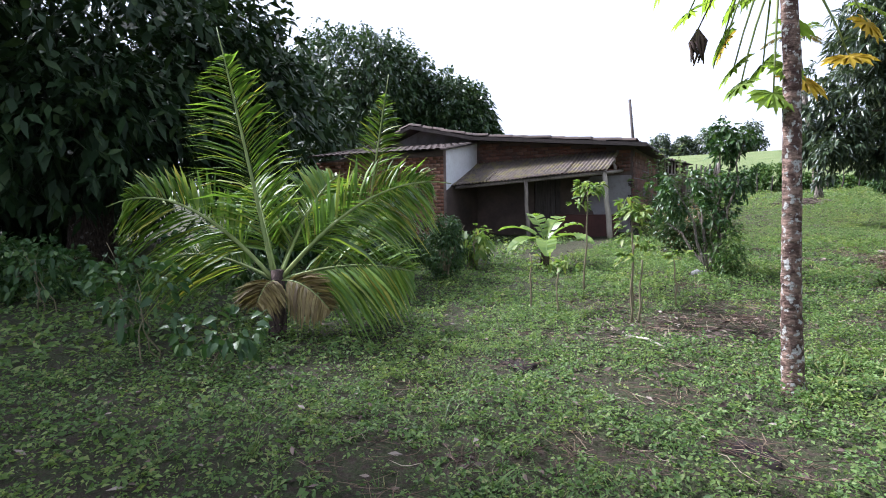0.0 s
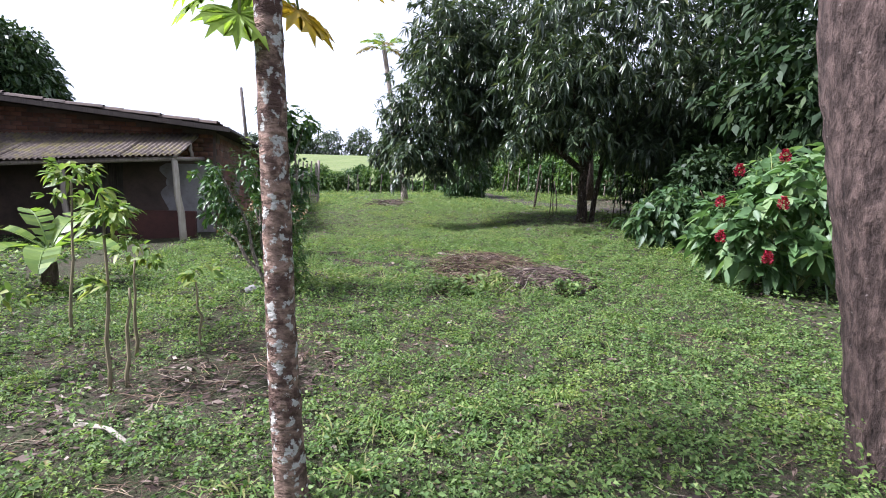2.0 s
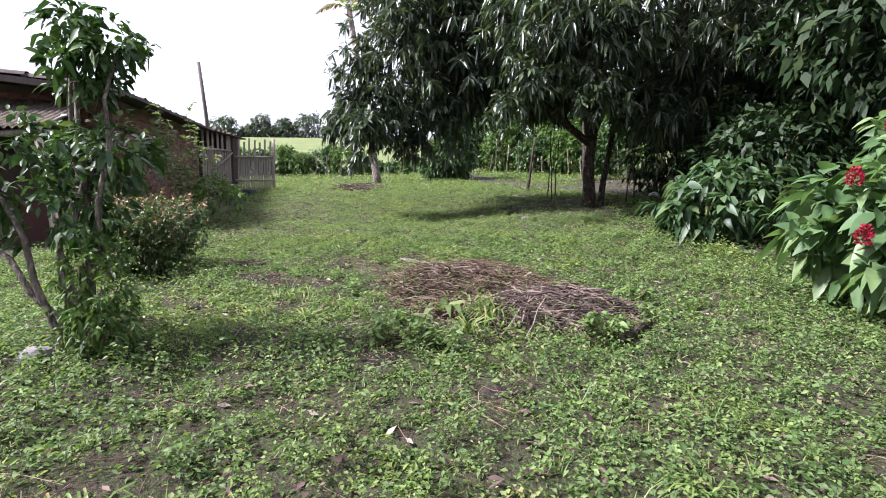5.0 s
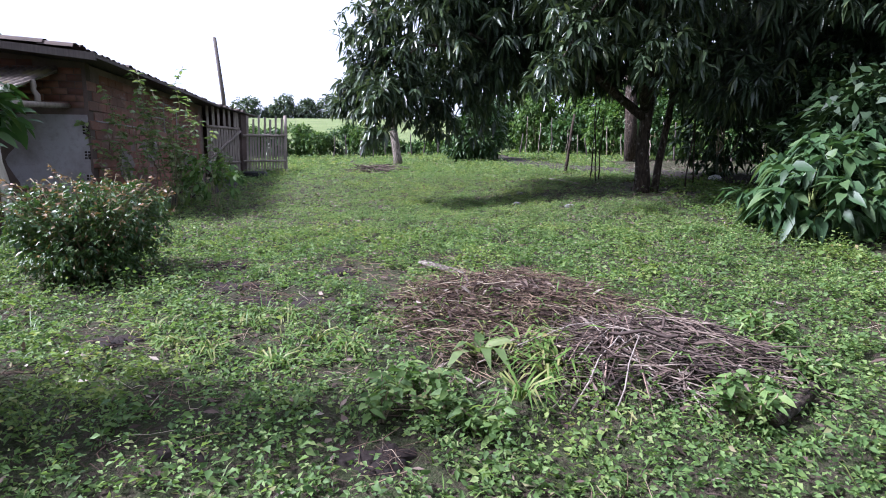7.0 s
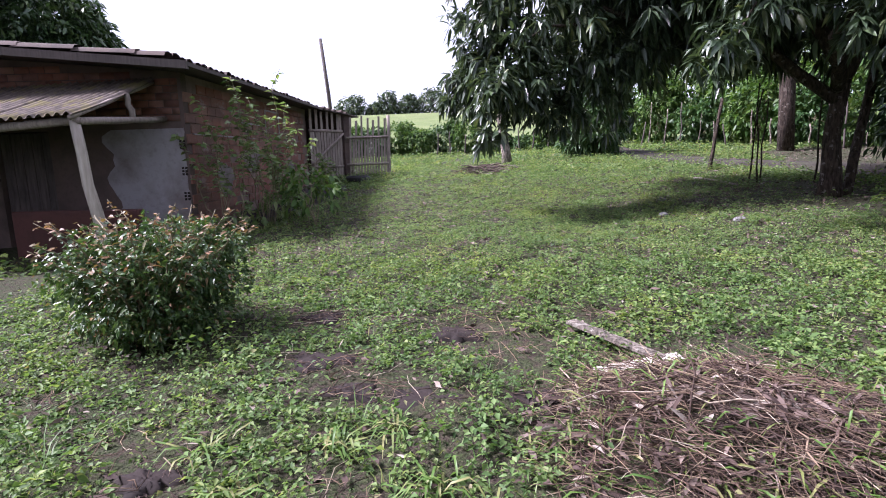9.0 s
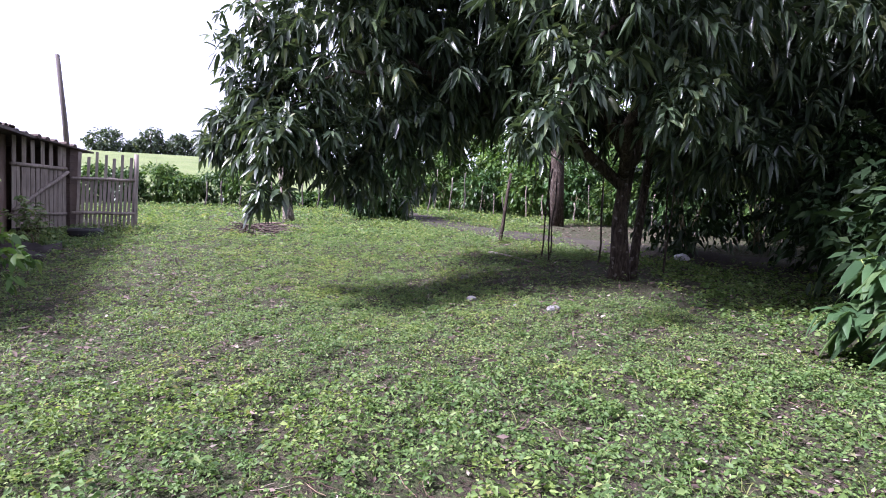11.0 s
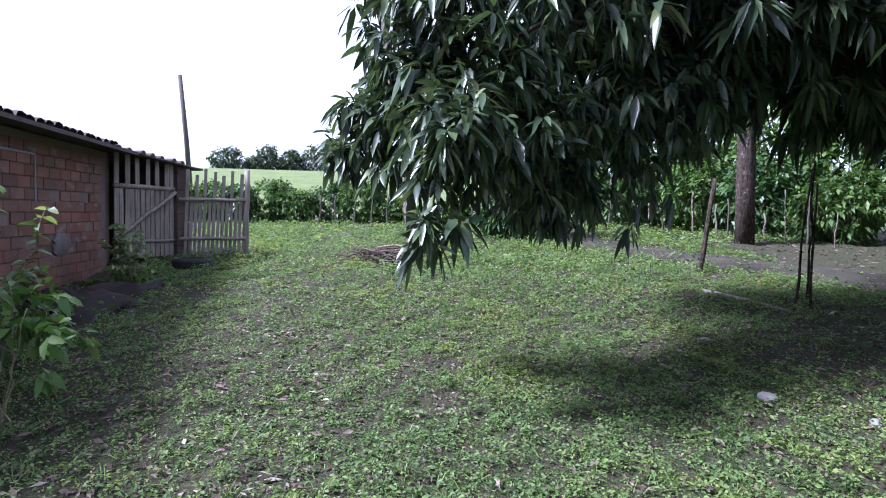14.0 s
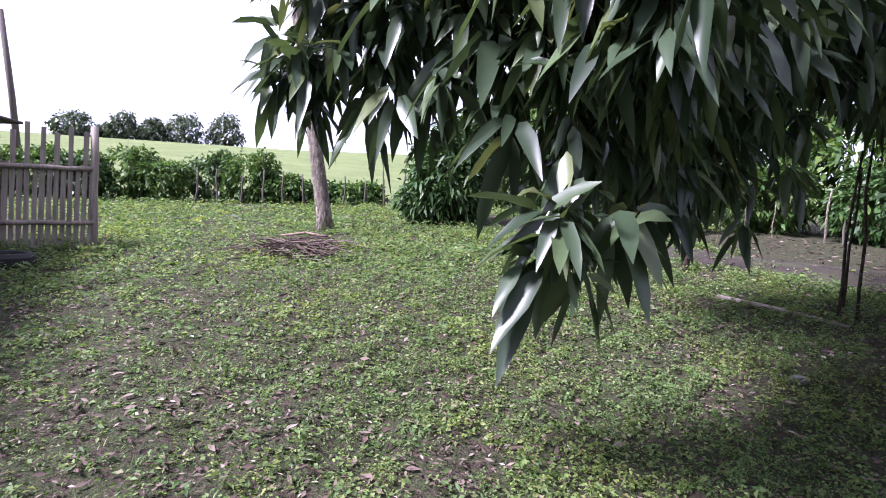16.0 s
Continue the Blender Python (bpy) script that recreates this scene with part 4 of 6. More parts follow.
# big tree by the path: thick rough trunk, crown above the view
sz = np.linspace(-0.2, 5.5, 70)
sx = np.interp(sz, [-0.2, 0.2, 2.2, 4.0, 5.5], [0.04, 0, -0.36, -0.5, -0.4])
tree("shade_tree", 3.05, -1.28, "thick rough-barked shade tree beside the path", [((0.6, 0.5, 7.2), (3.2, 3.2, 1.6))],
     (np.stack([sx, sz * 0.02, sz], 1), np.interp(sz, [-0.2, 0.15, 0.8, 2.5, 5.5], [0.36, 0.275, 0.25, 0.235, 0.16]) * (1 + 0.012 * np.sin(sz * 5.1) + 0.008 * np.sin(sz * 13.7))),
     [(bend((-0.45, 0.05, 4.0), (2.4, 1.0, 7), 0.2, 6, 0.06, 1), 0.12, 0.03), (bend((-0.45, 0.05, 4.4), (-1.6, 1.2, 7), 0.2, 6, 0.06, 2), 0.1, 0.03)],
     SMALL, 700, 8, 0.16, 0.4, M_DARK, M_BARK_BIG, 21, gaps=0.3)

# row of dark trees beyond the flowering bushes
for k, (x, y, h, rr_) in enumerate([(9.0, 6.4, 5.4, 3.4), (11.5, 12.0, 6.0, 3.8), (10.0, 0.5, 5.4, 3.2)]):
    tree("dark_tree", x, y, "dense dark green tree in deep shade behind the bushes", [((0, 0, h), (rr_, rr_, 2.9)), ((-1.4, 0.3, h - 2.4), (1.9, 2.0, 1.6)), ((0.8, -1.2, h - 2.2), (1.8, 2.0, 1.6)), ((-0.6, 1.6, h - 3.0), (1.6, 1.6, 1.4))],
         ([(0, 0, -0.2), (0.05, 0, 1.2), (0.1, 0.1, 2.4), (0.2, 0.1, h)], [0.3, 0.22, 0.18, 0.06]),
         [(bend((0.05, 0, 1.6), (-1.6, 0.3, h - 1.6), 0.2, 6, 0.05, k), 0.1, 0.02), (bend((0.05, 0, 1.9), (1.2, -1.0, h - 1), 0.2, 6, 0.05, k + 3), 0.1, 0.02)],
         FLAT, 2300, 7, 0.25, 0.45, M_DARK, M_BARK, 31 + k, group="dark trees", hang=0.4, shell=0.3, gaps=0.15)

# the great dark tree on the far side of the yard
# the first four blobs, mostly out of view, are added to shade the foreground
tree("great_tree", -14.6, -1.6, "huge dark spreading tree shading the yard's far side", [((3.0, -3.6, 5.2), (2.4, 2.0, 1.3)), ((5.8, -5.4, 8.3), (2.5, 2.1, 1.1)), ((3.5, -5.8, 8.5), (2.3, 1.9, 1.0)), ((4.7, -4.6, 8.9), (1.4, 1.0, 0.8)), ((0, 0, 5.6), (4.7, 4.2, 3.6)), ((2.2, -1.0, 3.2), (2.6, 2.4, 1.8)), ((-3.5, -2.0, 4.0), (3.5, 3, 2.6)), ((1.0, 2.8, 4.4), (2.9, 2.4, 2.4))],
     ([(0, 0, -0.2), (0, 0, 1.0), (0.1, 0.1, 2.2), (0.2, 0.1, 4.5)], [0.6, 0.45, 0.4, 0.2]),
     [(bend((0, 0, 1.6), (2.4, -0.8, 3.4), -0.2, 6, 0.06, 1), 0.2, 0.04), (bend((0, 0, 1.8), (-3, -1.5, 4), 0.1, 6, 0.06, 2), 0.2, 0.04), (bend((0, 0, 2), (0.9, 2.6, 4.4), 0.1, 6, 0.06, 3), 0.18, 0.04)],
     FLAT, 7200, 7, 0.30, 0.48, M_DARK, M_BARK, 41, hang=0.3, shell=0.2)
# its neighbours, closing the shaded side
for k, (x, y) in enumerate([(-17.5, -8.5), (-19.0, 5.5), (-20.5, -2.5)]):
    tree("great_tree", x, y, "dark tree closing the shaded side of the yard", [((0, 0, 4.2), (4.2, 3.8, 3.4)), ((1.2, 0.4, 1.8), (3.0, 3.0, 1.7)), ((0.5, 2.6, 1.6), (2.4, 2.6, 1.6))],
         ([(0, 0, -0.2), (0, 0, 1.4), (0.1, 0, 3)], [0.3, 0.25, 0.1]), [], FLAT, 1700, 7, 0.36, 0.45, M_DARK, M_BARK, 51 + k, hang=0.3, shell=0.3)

# round mango trees behind the house
tree("mango_tree", -26.5, 17.0, "tall dome-shaped mango tree behind the house", [((0.5, -0.2, 6.6), (4.6, 4.4, 4.2)), ((-0.6, -0.6, 5.4), (3.6, 3.4, 3.4)), ((2.6, 1.6, 6.6), (2.6, 2.8, 3.6))],
     ([(0, 0, -0.2), (0, 0, 1.5), (0.1, 0, 4)], [0.45, 0.38, 0.2]), [(bend((0, 0, 2), (2.5, 1, 5), 0.1, 5, 0.05, 1), 0.18, 0.05)],
     FLAT, 5600, 8, 0.34, 0.42, M_MANGO_FAR, M_BARK, 61, hang=0.5, shell=0.7, droop=0.6, group="mango trees behind the house")
tree("mango_tree", -21.6, 20.8, "lower dome-shaped mango tree behind the house", [((0.2, 0, 4.9), (2.9, 2.7, 3.0)), ((1.4, 0.4, 3.9), (1.9, 1.9, 2.2))],
     ([(0, 0, -0.2), (0, 0, 1.5), (0.1, 0, 3)], [0.4, 0.3, 0.15]), [(bend((0, 0, 1.6), (1.2, 0.4, 3.6), 0.1, 5, 0.05, 1), 0.14, 0.04)],
     FLAT, 3200, 8, 0.33, 0.42, M_MANGO_FAR, M_BARK, 62, hang=0.5, shell=0.7, droop=0.6, group="mango trees behind the house")

# trees on the ridge
# lighter leaf colour than the nearer domes stands in for distance haze
for k, (x, y, w, h) in enumerate([(-43.8, 109, 2.9, 4.3), (-39.8, 112, 1.5, 3.0), (-36.6, 110, 2.3, 5.0), (-32.0, 110, 1.8, 4.2), (-27.2, 111, 3.0, 5.6), (-20.6, 112, 2.6, 6.4)]):
    tree("ridge_tree", x, y, "distant rounded tree on the pasture ridge", [((0, 0, h * 0.5), (w, w, h * 0.46)), ((w * 0.35, 0, h * 0.78), (w * 0.55, w * 0.5, h * 0.22)), ((-w * 0.5, 0, h * 0.36), (w * 0.7, w * 0.6, h * 0.34)), ((w * 0.8, 0, h * 0.25), (w * 0.5, w * 0.5, h * 0.25))],
         ([(0, 0, -0.3), (0.1, 0, h * 0.3), (0, 0, h * 0.6)], [0.3, 0.22, 0.12]), [(bend((0, 0, h * 0.3), (w * 0.5, 0, h * 0.6), 0.1, 4, 0.05, 1), 0.15, 0.05)],
         SMALL, 420, 6, 0.55, 0.55, M_MANGO, M_BARK, 71 + k, group="trees on the ridge", shell=0.4, gaps=0.15)

# ---- coconut palms ----
def frond(parent, a, way, length, sag, leaf_len, mat, seed, pairs=46, face=None):
    """One palm frond: an arching rachis with two rows of leaflets."""
    r = np.random.default_rng(seed)
    way = unit(np.array(way, float))
    t = np.linspace(0, 1, 14)
    p = np.array(a) + np.outer(t, way) * length
    p[:, 2] -= sag * length * t ** 2.2
    s = Soup()
    tube(s, p, np.linspace(0.016, 0.003, 14) * (length / 2.0 + 0.2), 6, 0, seed)
    fr = under("frond", s.mesh("frond", M_PETIOLE, True), parent)
    u = np.linspace(0.16, 0.995, pairs)
    pp = np.stack([np.interp(u, t, p[:, k]) for k in range(3)], 1)
    tang = unit(np.gradient(pp, axis=0))
    side = unit(np.cross(tang, (0, 0, 1) if face is None else face))
    up = np.cross(side, tang)
    prof = leaf_len * np.sin(np.clip(u * 1.02 + 0.10, 0, 1) * math.pi) ** 0.55 * (1 - 0.35 * u)
    s = Soup()
    for sg in (-1, 1):
        ways = tang * 0.80 + side * sg * 0.92 + up * 0.15 + r.normal(0, 0.07, (pairs, 3))
        add_leaves(s, LANCE, pp, ways, prof * r.uniform(0.85, 1.1, pairs), 0.046, (0.14 if way[2] > 0.8 else 0.24) + r.uniform(0, 0.38, pairs), 0.35, seed + sg + 5)
    tagged(under("blade", s.mesh("blade", mat), fr), kind="stuff")


def coconut(name, x, y, label, fronds, base_h, trunk_r, leaf_len, seed):
    t = thing(name, x, y, label, "palm")
    s = Soup()
    tube(s, [(0, 0, -0.1), (0, 0, 0.12), (0.02, 0, base_h * 0.6), (0.03, 0, base_h)], [trunk_r * 1.2, trunk_r, trunk_r * 0.85, trunk_r * 0.6], 10, 0.12, seed)
    under("trunk", s.mesh("trunk", M_BARK_BIG, True), t)
    for k, (az, el, ln, sag, dry) in enumerate(fronds):
        a, e = radians(az), radians(el)
        frond(t, (0.02 + 0.03 * math.cos(a), 0.03 * math.sin(a), base_h * 0.85), (math.cos(a) * math.cos(e), math.sin(a) * math.cos(e), math.sin(e)), ln, sag, leaf_len * (0.45 if dry else 1), M_PALM_DRY if dry else M_PALM, seed + k * 7, 92, (0.6, -0.72, 0.35) if el > 48 else (0.45, -0.55, 0.7))
    return t


# azimuth, elevation, length, sag, dry
coconut("coconut_palm", -4.74, -3.05, "young coconut palm with wide arching green fronds",
        [(207, 79, 2.9, 0.05, 0), (100, 60, 2.3, 0.35, 0), (36, 49, 2.85, 0.40, 0), (216, 50, 2.85, 0.48, 0), (205, 27, 2.0, 0.42, 0), (160, 58, 2.2, 0.35, 0), (300, 12, 0.5, 0.7, 1), (10, 8, 0.8, 0.6, 1), (40, 18, 1.7, 0.3, 0), (120, 50, 2.2, 0.4, 0)], 0.75, 0.10, 0.92, 101)
coconut("coconut_palm", -6.3, -0.4, "young coconut palm with upright fronds by the house",
        [(20, 80, 3.0, 0.06, 0), (0, 55, 2.2, 0.4, 0), (60, 58, 2.4, 0.35, 0), (180, 55, 2.3, 0.35, 0), (120, 50, 2.0, 0.4, 0), (330, 45, 2.0, 0.5, 0)], 0.7, 0.11, 0.72, 131)

# tall slim coconut palm at the end of the yard
tall = thing("coconut_palm", -1.6, 18.2, "tall slim leaning coconut palm at the end of the yard", "palm")
s = Soup()
tube(s, [(0.03, 0, -0.2), (-0.02, 0, 0.3), (-0.28, 0, 2.0), (-0.62, 0, 4.0), (-0.95, 0, 6.0)], [0.2, 0.14, 0.115, 0.10, 0.09], 10, 0.05, 3)
under("trunk", s.mesh("trunk", M_BARK_PALE, True), tall)
for k in range(9):
    a, e = radians(40 * k + 10), radians((58, 25, 40)[k % 3])
    frond(tall, (-0.95, 0, 6.0), (math.cos(a) * math.cos(e), math.sin(a) * math.cos(e), math.sin(e)), 1.5, 0.6, 0.4, M_PALM_DRY if k % 3 == 1 else M_PALM, 300 + 9 * k, 30)

# ---- papaya ----
def papaya_leaf(soup, centre, normal, size, seed):
    """A lobed palm-shaped blade."""
    r = random.Random(seed)
    n = unit(np.array(normal, float))
    a = unit(np.cross((0, 0, 1), n))
    b = np.cross(n, a)
    turn = r.uniform(0, 6.28)
    v, tris = [np.array(centre, float)], []
    lobes = 8
    for k in range(lobes):
        ang = -1.57 + 0.3 * math.sin(turn) + (k - (lobes - 1) / 2) * 0.66
        for da, rad, dip in ((-0.42, 0.34, 0), (-0.20, 0.56, 0.02), (-0.42, 0.80, 0.08), (-0.14, 0.76, 0.05), (0.0, 1.0, 0.14), (0.14, 0.76, 0.05), (0.42, 0.80, 0.08), (0.20, 0.56, 0.02), (0.42, 0.34, 0)):
            q = ang + da * 0.8
            rr2 = size * rad * (1.0 - 0.1 * abs(k - 3.5) / 3.5)
            v.append(np.array(centre) + (a * math.cos(q) + b * math.sin(q)) * rr2 - n * dip * size - np.array([0, 0, dip * size * 0.9]))
        s0 = 1 + 9 * k
        for j in range(8):
            tris.append((0, s0 + j, s0 + j + 1))
    soup.add(v, tris)


papaya = thing("papaya_tree", -0.125, -1.78, "slim papaya tree with blotched trunk and yellowing lobed leaves", "tree")
s = Soup()
tp = np.array([(0.02, 0, -0.1), (0.0, 0, 0.1), (-0.03, -0.03, 0.7), (-0.05, -0.07, 1.5), (-0.08, -0.10, 2.4), (-0.15, -0.05, 3.2), (-0.22, 0.03, 3.9)])
zz = np.linspace(-0.1, 3.9, 60)
tube(s, np.stack([np.interp(zz, tp[:, 2], tp[:, 0]), np.interp(zz, tp[:, 2], tp[:, 1]), zz], 1), np.interp(zz, [-0.1, 0.1, 1.0, 2.4, 3.9], [0.098, 0.076, 0.064, 0.056, 0.045]) * (1 + 0.03 * np.sin(zz * 40)), 14, 0.035, 2)
under("trunk", s.mesh("trunk", M_BARK_PAPAYA, True), papaya)
PETIOLES = [(-0.42, 0.05, 2.28, 0), (-0.18, -0.12, 2.16, 0), (-0.62, 0.35, 2.72, 0), (0.32, 0.05, 2.58, 1), (0.22, 0.25, 2.42, 1), (-0.35, 0.5, 2.5, 0), (-0.75, 0.25, 3.15, 0), (-0.5, 0.75, 3.2, 0), (0.55, 0.6, 3.3, 1), (0.15, 0.8, 3.1, 0),
            (0.75, 0.1, 3.3, 0), (-0.2, 0.9, 2.9, 0), (-0.8, -0.3, 3.3, 0), (0.3, -0.6, 3.5, 0), (-0.05, 0.25, 2.3, 1), (-0.55, 0.1, 2.62, 1), (-0.9, 0.4, 3.0, 0), (-1.0, 0.1, 3.2, 0), (-0.6, 0.5, 3.0, 0), (0.45, 0.35, 2.95, 1), (0.6, 0.25, 3.05, 1), (0.3, 0.45, 2.8, 0), (-0.35, 0.35, 3.0, 0), (-0.8, 0.7, 3.25, 0), (-0.12, -0.05, 2.35, 0), (-0.5, 0.2, 2.45, 0)]
for k, (px, py, pz, yellow) in enumerate(PETIOLES):
    s = Soup()
    zt = min(3.8, pz + 0.75)
    tube(s, bend((-0.2, 0.05, zt), (px, py, pz), -0.12, 6, 0, k), np.linspace(0.012, 0.006, 6), 6, 0, k)
    pt = under("petiole", s.mesh("petiole", M_PETIOLE, True), papaya)
    s = Soup()
    papaya_leaf(s, (px, py, pz), (px * 0.7 + 0.5 * math.sin(k * 2.4), py * 0.5 - 0.35, 0.5), 0.17 + 0.03 * (k % 3), k)
    under("leaf", s.mesh("leaf", M_PAPAYA_Y if yellow else M_PAPAYA), pt)
s = Soup()
tube(s, bend((-0.2, 0.05, 3.2), (-0.83, 0.42, 2.85), -0.2, 6, 0, 3), np.linspace(0.01, 0.006, 6), 6)
dead = under("petiole", s.mesh("petiole", M_STEM, True), papaya)
s = Soup()
for k in range(9):
    a = 0.7 * k
    tube(s, [(-0.83, 0.42, 2.85), (-0.83 + 0.06 * math.cos(a), 0.42 + 0.06 * math.sin(a), 2.74), (-0.83 + 0.05 * math.cos(a + 1), 0.42 + 0.05 * math.sin(a + 1), 2.60 - 0.02 * (k % 3))], [0.008, 0.02, 0.006], 5, 0.3, k)
under("dead_leaf", s.mesh("dead_leaf", M_DRY), dead, "curled brown dead leaf")

# ---- banana, saplings, shrubs ----
def banana(x, y):
    t = thing("banana_plant", x, y, "young banana plant with torn yellow-green leaves", "banana plant")
    s = Soup()
    tube(s, [(0, 0, -0.1), (0.01, 0, 0.2), (0.02, 0, 0.5)], [0.11, 0.09, 0.06], 10, 0.1, 2)
    under("stem", s.mesh("stem", M_BARK_BIG, True), t)
    for k, (az, el, ln, sag) in enumerate([(190, 42, 1.25, 0.5), (350, 32, 1.2, 0.5), (250, 30, 1.0, 0.6), (300, 26, 0.95, 0.6), (90, 55, 1.1, 0.4), (150, 62, 1.2, 0.45), (30, 52, 1.1, 0.5)]):
        a, e = radians(az), radians(el)
        way = np.array((math.cos(a) * math.cos(e), math.sin(a) * math.cos(e), math.sin(e)))
        u = np.linspace(0, 1, 15)
        p = np.array((0.02, 0, 0.45)) + np.outer(u, way) * ln
        p[:, 2] -= sag * ln * u ** 2
        side = unit(np.cross(way, (0, 0, 1)))
        w = 0.17 * np.sin(np.clip(u * 1.1 - 0.12, 0, 1) * math.pi) ** 0.6 + 0.008
        s = Soup()
        r = np.random.default_rng(k)
        for sg in (-1, 1):
            for j in range(14):
                gap = 0.012 if r.random() < 0.4 else 0
                v = [p[j], p[j + 1] - gap * way, p[j + 1] - gap * way + sg * side * w[j + 1] + np.array((0, 0, 0.25 * w[j + 1] - 0.05 * r.random() * (gap > 0))), p[j] + sg * side * w[j] + np.array((0, 0, 0.25 * w[j]))]
                s.add(v, None, [(0, 1, 2, 3)])
        tube(s, p, np.linspace(0.014, 0.004, 15), 5)
        under("leaf", s.mesh("leaf", M_BANANA), t)


banana(-4.45, 2.4)


def sapling(x, y, h, seed, heads):
    t = thing("sapling", x, y, "thin young sapling with a tuft of pale green leaves", "sapling", group="saplings in the yard")
    r = np.random.default_rng(seed)
    s = Soup()
    top_p = np.array((r.uniform(-0.06, 0.06), r.uniform(-0.06, 0.06), h))
    tube(s, bend((0, 0, -0.05), top_p, 0, 7, 0.012, seed), np.linspace(0.016, 0.008, 7), 6, 0.1, seed)
    under("stem", s.mesh("stem", M_STEM, True), t)
    s = Soup()
    for k in range(heads):
        c = top_p + r.normal(0, (0.09, 0.09, 0.09), 3) - np.array((0, 0, 0.03 * k))
        n = 9
        az = r.uniform(0, 6.28, n)
        tip = c + np.stack([np.cos(az) * 0.10, np.sin(az) * 0.10, r.uniform(-0.02, 0.08, n)], 1)
        base = np.repeat(tip, 4, 0)
        ways = np.repeat(np.stack([np.cos(az), np.sin(az), az * 0 + 0.1], 1), 4, 0) + r.normal(0, 0.55, (n * 4, 3))
        add_leaves(s, OVAL, base, ways, 0.11 * r.uniform(0.7, 1.2, n * 4), 0.042, 0.35, 0.4, seed + k)
    under("foliage", s.mesh("foliage", M_CASSAVA), t)


for k, (x, y, h, hd) in enumerate([(-2.91, -0.74, 0.75, 1), (-2.73, -0.40, 0.55, 1), (-2.82, 0.55, 1.45, 5), (-1.77, -0.55, 1.25, 6), (-2.05, 0.22, 0.8, 2), (-1.72, -0.42, 0.7, 1), (-1.55, 0.35, 0.6, 1)]):
    sapling(x, y, h, 400 + 11 * k, hd)


def shrub(name, x, y, label, blobs, stems, twigs, per, size, width, mat, seed, shape=OVAL, category="shrub", stem_r=0.02, stem_mat=None, **kw):
    t = thing(name, x, y, label, category)
    r = np.random.default_rng(seed)
    for k in range(stems):
        c, rad = blobs[k % len(blobs)]
        s = Soup()
        end = np.array(c) + r.normal(0, 0.35, 3) * np.array(rad) + np.array((0, 0, rad[2] * 0.4))
        a = r.normal(0, 0.06, 2)
        tube(s, bend((a[0], a[1], -0.05), end, -0.05, 7, 0.03, seed + k), np.linspace(stem_r, stem_r * 0.3, 7), 6, 0.08, seed + k)
        under("stem", s.mesh("stem", stem_mat or M_STEM, True), t)
    under("foliage", crown_mesh("foliage", blobs, twigs, per, size, width, mat, seed, shape=shape, **kw), t)
    return t


shrub("citrus_tree", -1.58, 2.25, "slender citrus tree with glossy dark leaves", [((0.10, 0.0, 1.80), (0.20, 0.2, 0.26)), ((-0.45, 0.0, 1.28), (0.50, 0.40, 0.22)), ((-0.1, 0.1, 0.92), (0.42, 0.40, 0.30)), ((0.2, 0.05, 1.28), (0.28, 0.3, 0.22)), ((0.32, 0.0, 1.92), (0.24, 0.2, 0.16)), ((-0.55, 0.0, 0.98), (0.36, 0.35, 0.26)), ((0.06, 0, 2.08), (0.2, 0.15, 0.14))],
      10, 560, 7, 0.085, 0.45, M_CITRUS, 501, category="tree", stem_r=0.028, stem_mat=M_BARK_PALE, shell=0.1, gaps=0.3, hang=0.1)
shrub("shrub", -1.40, 2.1, "feathery low shrub at the foot of the citrus tree", [((0, 0, 0.42), (0.27, 0.25, 0.42)), ((0.08, -0.05, 0.2), (0.22, 0.22, 0.22))], 10, 260, 7, 0.055, 0.35, M_HEDGE, 511, stem_r=0.008, shell=0.1)
round_shrub = shrub("shrub", -2.6, 4.85, "rounded shrub with glossy leaves and reddish tips", [((0, 0, 0.20), (0.52, 0.48, 0.22)), ((0, 0, 0.36), (0.64, 0.56, 0.34)), ((0.15, 0.1, 0.58), (0.50, 0.46, 0.32)), ((-0.32, 0, 0.52), (0.50, 0.46, 0.32))], 16, 2300, 8, 0.046, 0.5, M_SHRUB, 521, shape=FOLD, stem_r=0.012, shell=0.05, hang=-0.1, gaps=0.12)


